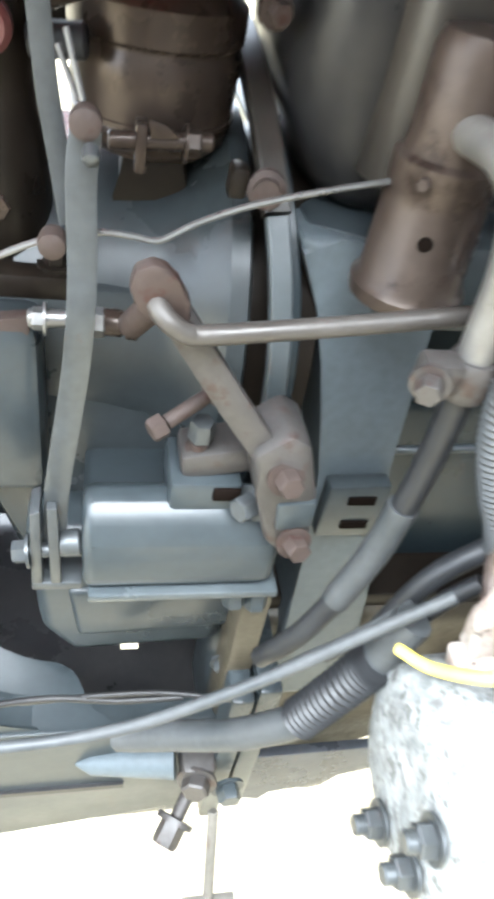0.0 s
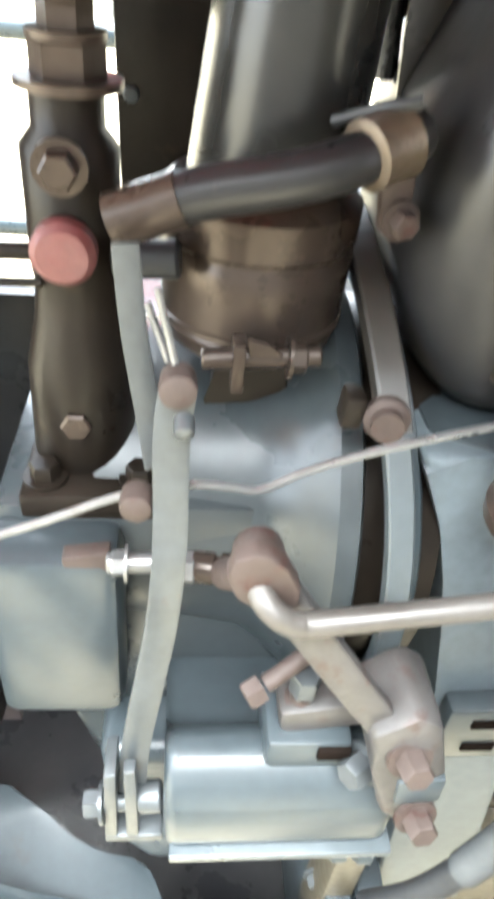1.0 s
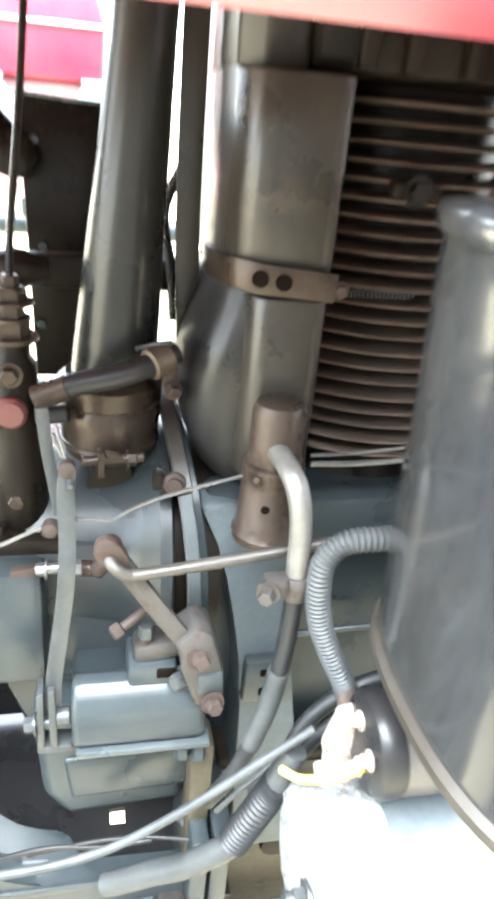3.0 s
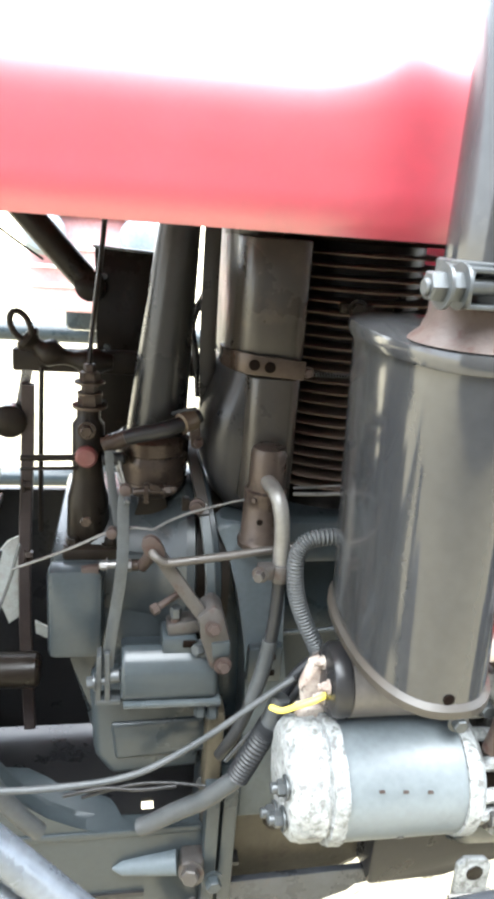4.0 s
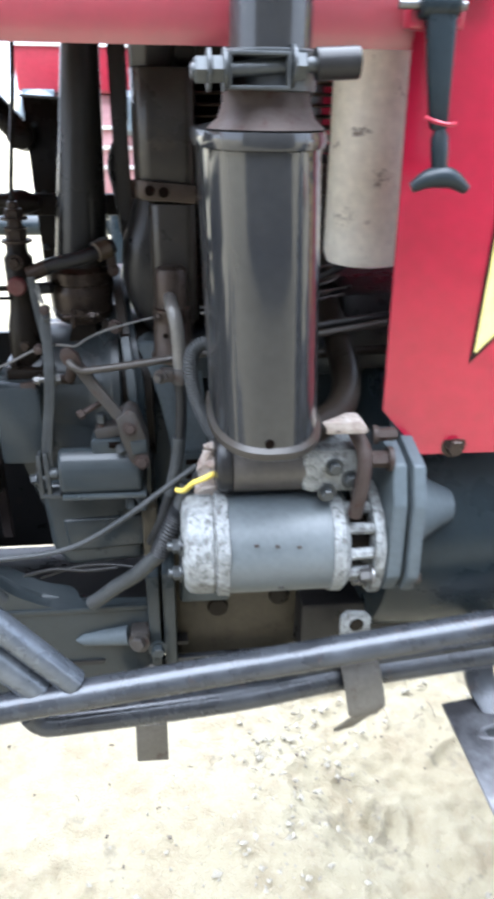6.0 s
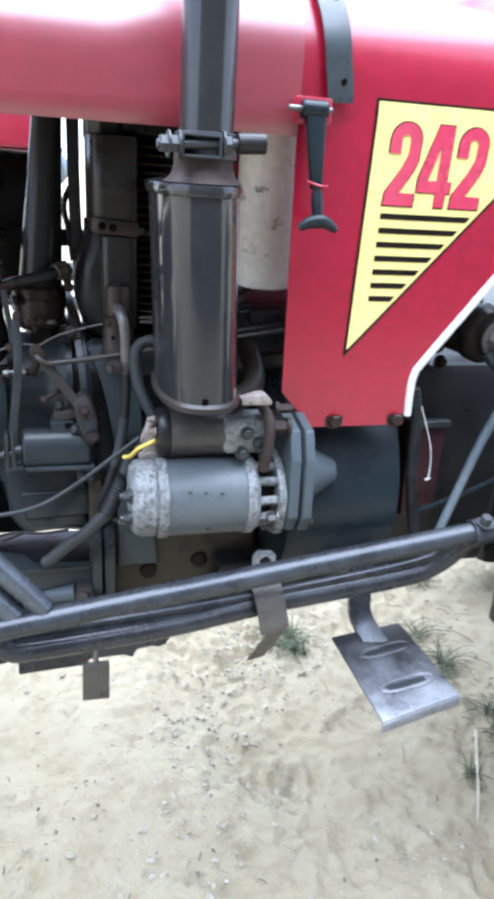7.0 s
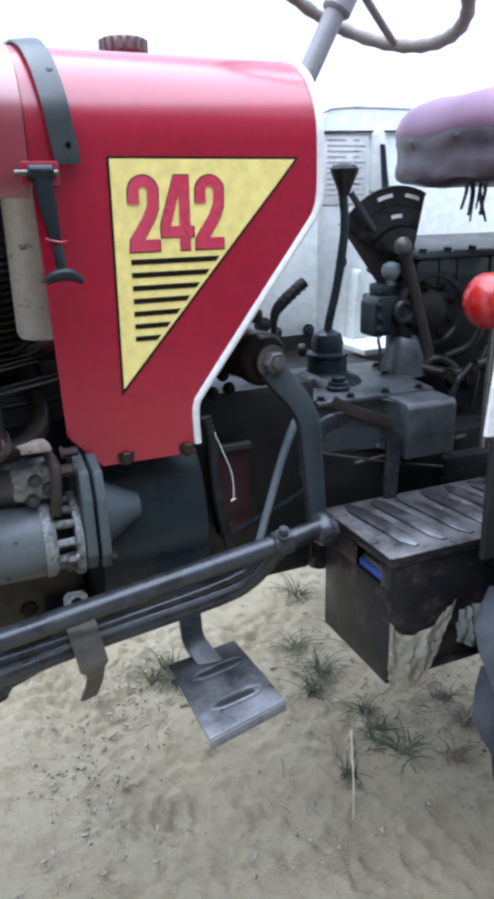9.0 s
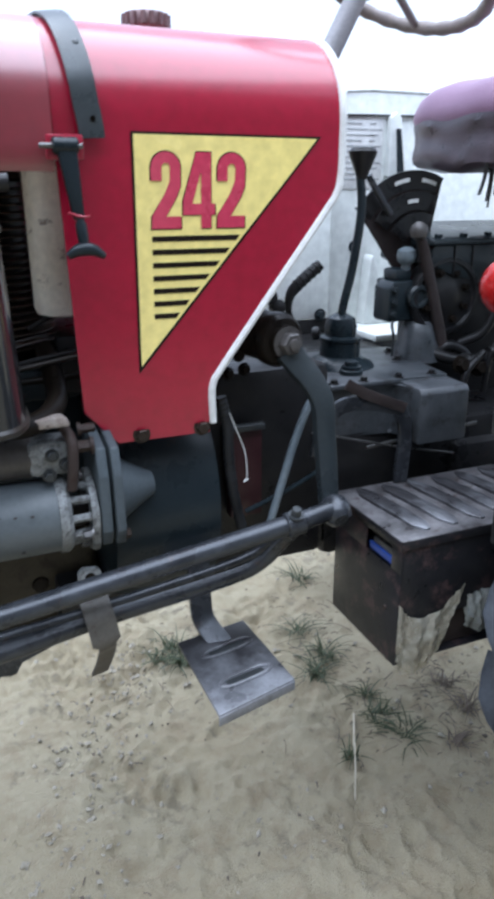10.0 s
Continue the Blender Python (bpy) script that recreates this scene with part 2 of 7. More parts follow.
SEATDARK = mat("dark_seat_vinyl", (0.048, 0.038, 0.047), (0.095, 0.075, 0.09), 0.38, 0, 20, 0.8, 240, 0.3)
PRINT = mat("grey_print", (0.35, 0.36, 0.36), (0.45, 0.46, 0.46), 0.6, 0, 30, 0.5, 100, 0.0)
PALEPINK = mat("sun_faded_paint", (0.40, 0.20, 0.21), (0.48, 0.30, 0.30), 0.6, 0, 9, 0.8, 120, 0.05)
LAMPGREY = mat("grey_blue_lamp", (0.12, 0.15, 0.17), (0.18, 0.21, 0.23), 0.4, 0, 12, 0.7, 120, 0.03)
PLASTER = mat("unseen_wall_grey", (0.13, 0.125, 0.12), (0.18, 0.172, 0.165), 0.9, 0, 1.5, 0.8, 40, 0.3)
# oily, dusty and matt surfaces shine less than clean paint
for m_, s_ in ((OILY, 0.12), (FIN, 0.3), (BROWN, 0.2), (INTAKE, 0.3), (COWL, 0.35), (BLACK, 0.25), (DGREY, 0.25), (GREYOIL, 0.3), (OLIVE, 0.2), (HOSE, 0.3), (RUBBER, 0.3), (RUSTDARK, 0.2), (RUST, 0.3), (TYRE, 0.2), (GREY, 0.3), (PALEGREY, 0.2), (DECALBLACK, 0.1), (HOLE, 0.0), (BOXSIDE, 0.25), (RED, 0.12), (MUFFLER, 0.35)):
    m_.node_tree.nodes["Principled BSDF"].inputs["Specular IOR Level"].default_value = s_
RED.node_tree.nodes["Principled BSDF"].inputs["Coat IOR"].default_value = 1.6
PLASTIC.node_tree.nodes["Principled BSDF"].inputs["Transmission Weight"].default_value = 0.3


def rub(m, axis, at, until, most):
    """Shifts a material's wear along one axis, for a part polished at one end."""
    n, l = m.node_tree.nodes, m.node_tree.links
    tc = next(x for x in n if x.type == "TEX_COORD")
    link = next(k for k in l if k.from_node.type == "TEX_NOISE" and k.to_node.type == "MAP_RANGE" and k.to_node.inputs[1].default_value > 0.34 and k.to_node.inputs[1].default_value < 0.36)
    ramp, source = link.to_node, link.from_socket
    xyz = n.new("ShaderNodeSeparateXYZ")
    l.new(tc.outputs["Object"], xyz.inputs[0])
    g = n.new("ShaderNodeMapRange")
    g.inputs[1].default_value, g.inputs[2].default_value, g.inputs[3].default_value, g.inputs[4].default_value = at, until, -most, most
    l.new(xyz.outputs[axis], g.inputs[0])
    add = n.new("ShaderNodeMath")
    l.new(source, add.inputs[0])
    l.new(g.outputs[0], add.inputs[1])
    l.new(add.outputs[0], ramp.inputs[0])


rub(TREAD, 1, 0.14, -0.04, 0.2)

RED.node_tree.nodes["Principled BSDF"].inputs["Coat Roughness"].default_value = 0.22

HOODRED.node_tree.nodes["Principled BSDF"].inputs["Coat Roughness"].default_value = 0.3
HOODRED.node_tree.nodes["Principled BSDF"].inputs["Coat IOR"].default_value = 1.72
for m_, s_ in ((HOODRED, 0.35), (RED, 0.08)):
    # sheen added to imitate the broad pale sky highlight on the red sheet metal
    m_.node_tree.nodes["Principled BSDF"].inputs["Sheen Weight"].default_value = s_
    m_.node_tree.nodes["Principled BSDF"].inputs["Sheen Roughness"].default_value = 0.35
HOODRED.node_tree.nodes["Principled BSDF"].inputs["Coat Tint"].default_value = (1.0, 0.97, 1.0, 1)



def sand():
    m = bpy.data.materials.new("trodden_sand")
    m.use_nodes = True
    n, l = m.node_tree.nodes, m.node_tree.links
    bsdf = n["Principled BSDF"]
    bsdf.inputs["Roughness"].default_value = 0.95
    bsdf.inputs["Specular IOR Level"].default_value = 0.2
    tc = n.new("ShaderNodeTexCoord")

    def noise_at(s, d=5, r=0.6):
        t = n.new("ShaderNodeTexNoise")
        t.inputs["Scale"].default_value, t.inputs["Detail"].default_value, t.inputs["Roughness"].default_value = s, d, r
        l.new(tc.outputs["Object"], t.inputs["Vector"])
        return t.outputs[0]

    def over(colour, tint, source, lo, hi, most=1.0):
        r = n.new("ShaderNodeMapRange")
        r.inputs[1].default_value, r.inputs[2].default_value, r.inputs[4].default_value = lo, hi, most
        l.new(source, r.inputs[0])
        x = n.new("ShaderNodeMix")
        x.data_type = "RGBA"
        if isinstance(colour, tuple):
            x.inputs[6].default_value = (*colour, 1)
        else:
            l.new(colour, x.inputs[6])
        x.inputs[7].default_value = (*tint, 1)
        l.new(r.outputs[0], x.inputs[0])
        return x.outputs[2]

    c = over((0.448, 0.399, 0.279), (0.414, 0.358, 0.240), noise_at(3.0), 0.35, 0.65)
    c = over(c, (0.325, 0.264, 0.172), noise_at(11.0, 6, 0.7), 0.47, 0.70, 0.8)
    c = over(c, (0.176, 0.154, 0.114), noise_at(60.0, 4, 0.7), 0.66, 0.76, 0.6)
    c = over(c, (0.484, 0.440, 0.370), noise_at(240.0, 3), 0.55, 0.75, 0.5)
    patch = n.new("ShaderNodeMath")
    patch.operation = "MULTIPLY"
    l.new(noise_at(30.0, 4, 0.65), patch.inputs[0])
    l.new(noise_at(4.0, 4, 0.6), patch.inputs[1])
    c = over(c, (0.211, 0.189, 0.145), patch.outputs[0], 0.30, 0.37, 0.5)
    l.new(c, bsdf.inputs["Base Color"])
    h = n.new("ShaderNodeMath")
    l.new(noise_at(32.0, 6, 0.7), h.inputs[0])
    l.new(noise_at(260.0, 3, 0.6), h.inputs[1])
    b = n.new("ShaderNodeBump")
    b.inputs["Strength"].default_value, b.inputs["Distance"].default_value = 0.9, 0.014
    l.new(h.outputs[0], b.inputs["Height"])
    l.new(b.outputs[0], bsdf.inputs["Normal"])
    return m


SAND = sand()


# ---- mesh helpers ----
def finish(name, bm, material, sharp=38):
    me = bpy.data.meshes.new(name)
    bmesh.ops.recalc_face_normals(bm, faces=bm.faces)
    bm.to_mesh(me)
    bm.free()
    me.materials.append(material)
    me.polygons.foreach_set("use_smooth", [True] * len(me.polygons))
    me.set_sharp_from_angle(angle=radians(sharp))
    return new(name, me)


def thing(name, at, label, category, **more):
    e = new(name)
    e.location = at
    e.empty_display_size = 0.1
    return tagged(e, label, category, **more)


def part(name, bm, material, parent, label=""):
    """One mesh in world metres, under a thing (an Empty) or under another part."""
    ob = finish(name, bm, material)
    ob.parent = parent
    if parent.type == "EMPTY":
        ob.matrix_parent_inverse = Matrix.Translation(-parent.location)
    if label:
        ob["label"] = label
    return ob


def fresh():
    return bmesh.new()


def box(bm, lo, hi, bevel=0.0, m=None, seg=2):
    c = [(a + b) / 2 for a, b in zip(lo, hi)]
    s = [abs(b - a) for a, b in zip(lo, hi)]
    mm = Matrix.Translation(c) @ Matrix.Diagonal((*s, 1))
    r = bmesh.ops.create_cube(bm, size=1, matrix=(m or Matrix()) @ mm)
    if bevel:
        es = list({e for v in r["verts"] for e in v.link_edges})
        bmesh.ops.bevel(bm, geom=es, offset=bevel, segments=seg, profile=0.5, affect="EDGES")
    return bm


def frame_of(a, b):
    a, b = Vector(a), Vector(b)
    return Matrix.Translation(a) @ (b - a).to_track_quat("Z", "Y").to_matrix().to_4x4()


def lathe(bm, profile, a, b=None, seg=32, close=True):
    """Turns (radius, height) pairs round the line from a towards b (or upwards)."""
    m = frame_of(a, b if b is not None else Vector(a) + Vector((0, 0, 1)))
    rings = []
    for r, h in profile:
        rings.append([bm.verts.new(m @ Vector((r * math.cos(k * math.tau / seg), r * math.sin(k * math.tau / seg), h))) for k in range(seg)])
    for p, q in zip(rings, rings[1:]):
        for k in range(seg):
            bm.faces.new((p[k], p[(k + 1) % seg], q[(k + 1) % seg], q[k]))
    if close:
        bm.faces.new(rings[0][::-1])
        bm.faces.new(rings[-1])
    return bm


def rod(bm, a, b, r, seg=14, bevel=0.0):
    d = (Vector(b) - Vector(a)).length
    e = bevel or min(r * 0.18, d * 0.2)
    return lathe(bm, [(r - e, 0), (r, e), (r, d - e), (r - e, d)], a, b, seg)


def bend(points, steps=6):
    """A smooth line through the points."""
    p = [Vector(q) for q in points]
    p = [2 * p[0] - p[1]] + p + [2 * p[-1] - p[-2]]
    out = []
    for a, b, c, d in zip(p, p[1:], p[2:], p[3:]):
        for k in range(steps):
            t = k / steps
            out.append(0.5 * (2 * b + (c - a) * t + (2 * a - 5 * b + 4 * c - d) * t * t + (3 * b - a - 3 * c + d) * t ** 3))
    return out + [p[-2]]


def tube(bm, points, r, seg=10, steps=6, flat=None, turn=None):
    """Sweeps a round section (or an upright flat one of r x flat) along a smooth line. r may be a function of 0..1."""
    line = bend(points, steps) if steps > 1 else [Vector(q) for q in points]
    side = None
    rings = []
    for k, p in enumerate(line):
        d = (line[min(k + 1, len(line) - 1)] - line[max(k - 1, 0)]).normalized()
        if side is None:
            side = Vector(turn) if turn else (Vector((0, 0, 1)) if abs(d.z) < 0.9 else Vector((1, 0, 0)))
        side = (side - d * side.dot(d)).normalized()
        up = d.cross(side)
        rr = r(k / (len(line) - 1)) if callable(r) else r
        if flat:
            corner = [(1, 0.8), (0.85, 1), (-0.85, 1), (-1, 0.8), (-1, -0.8), (-0.85, -1), (0.85, -1), (1, -0.8)]
            rings.append([bm.verts.new(p + side * (x * rr) + up * (y * flat)) for x, y in corner])
        else:
            rings.append([bm.verts.new(p + side * (rr * math.cos(a * math.tau / seg)) + up * (rr * math.sin(a * math.tau / seg))) for a in range(seg)])
    for p, q in zip(rings, rings[1:]):
        for k in range(len(p)):
            bm.faces.new((p[k], p[(k + 1) % len(p)], q[(k + 1) % len(p)], q[k]))
    bm.faces.new(rings[0][::-1])
    bm.faces.new(rings[-1])
    return bm


def slab(bm, outline, y0, y1, bevel=0.0, axis="y", seg=2):
    """A plate of the outline (two coordinates) with thickness along axis."""
    def at(p, v):
        return {"y": (p[0], v, p[1]), "x": (v, p[0], p[1]), "z": (p[0], p[1], v)}[axis]
    a = [bm.verts.new(at(p, y0)) for p in outline]
    b = [bm.verts.new(at(p, y1)) for p in outline]
    n = len(outline)
    fs = [bm.faces.new(a), bm.faces.new(b[::-1])]
    fs += [bm.faces.new((a[k], b[k], b[(k + 1) % n], a[(k + 1) % n])) for k in range(n)]
    if bevel:
        es = list({e for f in fs for e in f.edges})
        bmesh.ops.bevel(bm, geom=es, offset=bevel, segments=seg, profile=0.5, affect="EDGES")
    return bm


def arc(cx, cy, r, a0, a1, n=12):
    return [(cx + r * math.cos(radians(a0 + (a1 - a0) * k / n)), cy + r * math.sin(radians(a0 + (a1 - a0) * k / n))) for k in range(n + 1)]


def hexbolt(bm, at, towards, r=0.007, h=0.006, washer=True):
    """A hexagon head that stands out from at in the direction towards."""
    d = Vector(towards).normalized()
    a = Vector(at)
    if washer:
        lathe(bm, [(r * 1.45, 0), (r * 1.45, h * 0.25)], a, a + d, 16)
    m = frame_of(a + d * h * 0.25, a + d)
    rings = [[bm.verts.new(m @ Vector((rr * math.cos(k * math.tau / 6), rr * math.sin(k * math.tau / 6), hh))) for k in range(6)] for rr, hh in ((r, 0), (r, h * 0.85), (r * 0.86, h))]
    for p, q in zip(rings, rings[1:]):
        for k in range(6):
            bm.faces.new((p[k], p[(k + 1) % 6], q[(k + 1) % 6], q[k]))
    bm.faces.new(rings[-1])
    return bm


# ---- ground: one sheet of trodden sand out to the horizon ----
PRINTS = [(0.62, -0.02, 0.6), (0.95, 0.10, 1.1), (0.50, 0.42, 2.2), (0.18, -0.22, 0.2), (0.85, 0.55, 0.4), (1.20, 0.02, 1.9)]


def ground():
    def spread(c):
        inner = [c + (k - 180) * 0.0088 for k in range(361)]
        outer = [1.584 + 0.03 * 1.36 ** k for k in range(1, 36)]
        return [c - d for d in outer[::-1]] + inner + [c + d for d in outer]
    xs, ys = spread(0.9), spread(0.5)
    verts = []
    for y in ys:
        for x in xs:
            near = max(0.0, 1 - max(abs(x - 0.9), abs(y - 0.5)) / 6)
            rough = 0.35 + 1.3 * max(0.0, 0.25 + noise.noise((x * 2.6, y * 2.6, 7.0)))
            z = 0.012 * noise.noise((x * 2.2, y * 2.2, 0.0)) + 2.3 * rough * (0.010 * noise.noise((x * 8, y * 8, 2.0)) - 0.016 * abs(noise.noise((x * 16, y * 16, 5.0))) + 0.006 * noise.noise((x * 44, y * 44, 3.0)))
            z += 0.006 * max(0.0, noise.noise((x * 34, y * 34, 9.0))) * (0.4 + max(0.0, noise.noise((x * 3, y * 3, 4.0))) * 3)
            # old wheel track, cleat after cleat, and a few shoe prints
            u = (x - 0.30) * 0.35 + (y - 0.16) * 0.94
            v = (x - 0.30) * 0.94 - (y - 0.16) * 0.35
            if abs(v) < 0.07 and near > 0.6:
                z += 0.007 * (1 - abs(v) / 0.07) * (0.5 + 0.5 * math.sin(u * 95 + 2 * noise.noise((x * 9, y * 9, 1.0))))
            for fx, fy, fa in PRINTS:
                p = (x - fx) * math.cos(fa) + (y - fy) * math.sin(fa)
                q = -(x - fx) * math.sin(fa) + (y - fy) * math.cos(fa)
                d = (p / 0.15) ** 2 + (q / 0.055) ** 2
                if d < 1.6:
                    z += -0.012 * max(0.0, 1 - d) ** 0.6 + 0.006 * max(0.0, 1 - abs(d - 1.15) * 2.5)
            verts.append((x, y, z * near))
    w = len(xs)
    faces = [(j * w + i, j * w + i + 1, (j + 1) * w + i + 1, (j + 1) * w + i) for j in range(len(ys) - 1) for i in range(w - 1)]
    me = bpy.data.meshes.new("ground")
    me.from_pydata(verts, [], faces)
    me.polygons.foreach_set("use_smooth", [True] * len(faces))
    me.materials.append(SAND)
    return tagged(new("ground", me), "pale trodden sand with clods and footprints", "ground", kind="structure")


ground()

# ---- the tractor ----
CENTRE = 0.39
tractor = thing("tractor", (0.55, CENTRE, 0.0), "old red and grey farm tractor parked on sand", "tractor")


def settle(build, by):
    """Builds parts of the tractor and shifts the ones just built."""
    before = set(tractor.children)
    build()
    for ob in tractor.children:
        if ob not in before:
            ob.location += Vector(by)


def section(x, zs, ry, top=1.565, y0=0.12, zb=1.352, n=10):
    """Half the hood's section as (y, z), from the lower lip to the crown."""
    pts = [(y0 + 0.018, zb - 0.002), (y0 + 0.004, zb - 0.004), (y0, zb + 0.004)]
    pts += [(y0, zb + (zs - zb) * k / 3) for k in range(1, 4)]
    pts += [(y0 + ry - ry * math.cos(math.pi / 2 * k / n), zs + (top - zs) * math.sin(math.pi / 2 * k / n)) for k in range(1, n + 1)]
    pts += [(y0 + ry + (CENTRE - y0 - ry) * k / 4, top + 0.008 * math.sin(math.pi / 2 * k / 4)) for k in range(1, 5)]
    return pts


def loft(bm, rows):
    """Joins half sections (x, [(y, z)]) into a shell, mirrored at the centre line."""
    rings = []
    for x, pts in rows:
        full = pts + [(2 * CENTRE - y, z) for y, z in pts[-2::-1]]
        rings.append([bm.verts.new((x, y, z)) for y, z in full])
    for p, q in zip(rings, rings[1:]):
        for k in range(len(p) - 1):
            bm.faces.new((p[k], p[k + 1], q[k + 1], q[k]))
    return bm


def thick(bm, t):
    bmesh.ops.recalc_face_normals(bm, faces=bm.faces)
    bmesh.ops.solidify(bm, geom=bm.faces[:], thickness=t)
    return bm


def hood():
    bm = fresh()
    rows = []
    for x in (-1.15, -1.0, -0.7, -0.4, -0.2, -0.05, 0.05, 0.12, 0.155, 0.17, 0.185, 0.2, 0.215, 0.23, 0.245, 0.27, 0.31, 0.35, 0.397):
        k = min(1, max(0, (x - 0.165) / 0.07))
        k = k * k * (3 - 2 * k)
        rows.append((x, section(x, 1.415 + 0.014 * k, 0.17 - 0.02 * k, 1.528 + 0.014 * k)))
    loft(bm, rows)
    # the far skirt ends higher than the near one
    for v in bm.verts:
        if v.co.y > CENTRE + 0.1 and v.co.z < 1.44:
            v.co.z = 1.425 + (v.co.z - 1.348) * 0.16
    h = part("hood", thick(bm, -0.003), HOODRED, tractor, "glossy red sheet-metal engine hood")
    return h


hood()


def tank_cover():
    """The red cover round the fuel tank, with side plates that reach down to the bell housing."""
    bm = fresh()
    rows = []
    foot = [(0.4, 1.012), (0.462, 0.957), (0.5, 0.957), (0.55, 0.957), (0.6105, 0.957), (0.6115, 1.02), (0.622, 1.052), (0.65, 1.0896), (0.7, 1.1568), (0.76, 1.2374), (0.812, 1.307), (0.82, 1.318)]
    for x, z0 in foot:
        z0 = max(z0, 0.957)
        side = [z0 + (1.362 - z0) * q / 6 for q in range(6)] + [1.362, 1.38, 1.40, 1.412]
        pts = [(0.1328 + max(0.0, 1.362 - z) * 0.045, z) for z in side]
        pts += section(x, 1.42, 0.15, 1.544, 0.1328, 1.36)[5:]
        rows.append((x, pts))
    loft(bm, rows)
    for v in bm.verts:
        v.co.x += 0.037 * max(0.0, 1.362 - v.co.z) * max(0.0, 1 - (v.co.x - 0.4) / 0.06)
    cover = part("tank_cover", thick(bm, -0.003), RED, tractor, "red fuel tank cover with a white edge")
    for side in (0, 1):
        bm = fresh()
        ys = lambda z: 0.1305 + max(0.0, 1.362 - z) * 0.045
        line = [(0.616, 0.972), (0.614, 1.02), (0.617, 1.04), (0.628, 1.058), (0.72, 1.184), (0.80, 1.292), (0.817, 1.318), (0.823, 1.345), (0.823, 1.42)]
        pts = [(x, ys(z), z) for x, z in line]
        for k in range(1, 9):
            a = math.pi / 2 * k / 8
            pts.append((0.823, 0.13 + 0.15 - 0.15 * math.cos(a), 1.42 + 0.127 * math.sin(a)))
        pts += [(0.823, 0.335, 1.553), (0.823, CENTRE, 1.555)]
        if side:
            pts = [(x, 2 * CENTRE - y, z) for x, y, z in pts]
        tube(bm, pts, 0.0062, 8, 3)
        part("edge_trim", bm, WHITE, cover, "white rubber edge trim")
        for x in (0.498, 0.597):
            bm = fresh()
            y = 0.1495
            hexbolt(bm, (x, y if not side else 2 * CENTRE - y, 0.9665), (0, -1 if not side else 1, 0), 0.0098, 0.009)
            part("bolt", bm, BROWN, cover, "rusty bolt")
    bm = fresh()
    lathe(bm, [(0.018, 0), (0.018, 0.012), (0.034, 0.014), (0.036, 0.018), (0.036, 0.033), (0.033, 0.038), (0.012, 0.04)], (0.60, 0.385, 1.55), seg=24)
    cap = part("filler_cap", bm, CAPMET, cover, "dull reddish-grey ribbed fuel filler cap")
    for k in range(16):
        a = k * math.tau / 16
        bm = fresh()
        rod(bm, (0.60 + 0.036 * math.cos(a), 0.385 + 0.036 * math.sin(a), 1.567), (0.60 + 0.036 * math.cos(a), 0.385 + 0.036 * math.sin(a), 1.586), 0.004, 8)
        part("grip_rib", bm, CAPMET, cap)
    # decal: black-edged yellow triangle with the number and seven black bars
    def flat(name, pts, off, material, label=""):
        bm = fresh()
        slab(bm, pts, 0, 0.0006)
        for v in bm.verts:
            v.co.y += 0.1292 + max(0, 1.362 - v.co.z) * 0.045 - off
        return part(name, bm, material, cover, label)
    tl, tr, b = (0.500, 1.396), (0.786, 1.396), (0.4985, 1.064)
    def grid_tri(t1, t2, t3):
        return [t1, (t1[0] + (t3[0] - t1[0]) * 0.1, 1.362), t3, (t3[0] + (t2[0] - t3[0]) * (1.362 - t3[1]) / (t2[1] - t3[1]), 1.362), t2]
    flat("decal_border", grid_tri(tl, tr, b), 0.0006, DECALBLACK, "black border of the decal")
    flat("decal", grid_tri((0.5034, 1.3928), (0.7792, 1.3928), (0.5022, 1.0748)), 0.0014, YELLOW, "yellow triangular decal with a red number")
    for k in range(7):
        z = 1.2575 - k * 0.0182
        right = 0.786 - (1.396 - z) * 0.866 - 0.0115
        flat("decal_stripe", [(0.5245, z - 0.0036), (0.5245, z + 0.0036), (right + 0.003, z + 0.0036), (right - 0.003, z - 0.0036)], 0.0022, DECALBLACK)
    two = [(0, 0), (43, 0), (43, 16), (21, 16), (37, 42), (42.5, 56), (43, 80)] + arc(22, 79, 21.2, 5, 175, 14) + [(0.5, 78), (0.5, 63), (16, 63), (16, 79)] + arc(21.8, 80, 6, 175, 5, 6) + [(28, 78), (27, 62), (20, 46), (1, 17)]
    four = [(27, 0), (42, 0), (42, 18), (48, 18), (48, 33), (42.02, 33), (27.02, 33), (14, 33), (27, 76), (27, 33.05), (42, 33.05), (42, 100), (20, 100), (0, 36), (0, 18), (27, 18)]
    for word, pts, x in (("2", two, 0.5245), ("4", four, 0.5705), ("2", two, 0.6215)):
        wide = max(p[0] for p in pts)
        for name, pad, off, material in (("digit_outline", 1.5, 0.0022, DECALBLACK), ("digit", 0.0, 0.0029, DECALRED)):
            grown = [(x + 0.001 * (wide / 2 + (p[0] - wide / 2) * (1 + 2 * pad / wide)), 1.2715 + 0.001 * (50 + (p[1] - 50) * (1 + 2 * pad / 100))) for p in pts]
            flat(name, grown, off, material, "red digit " + word if name == "digit" else "")
    return cover


tank_cover()


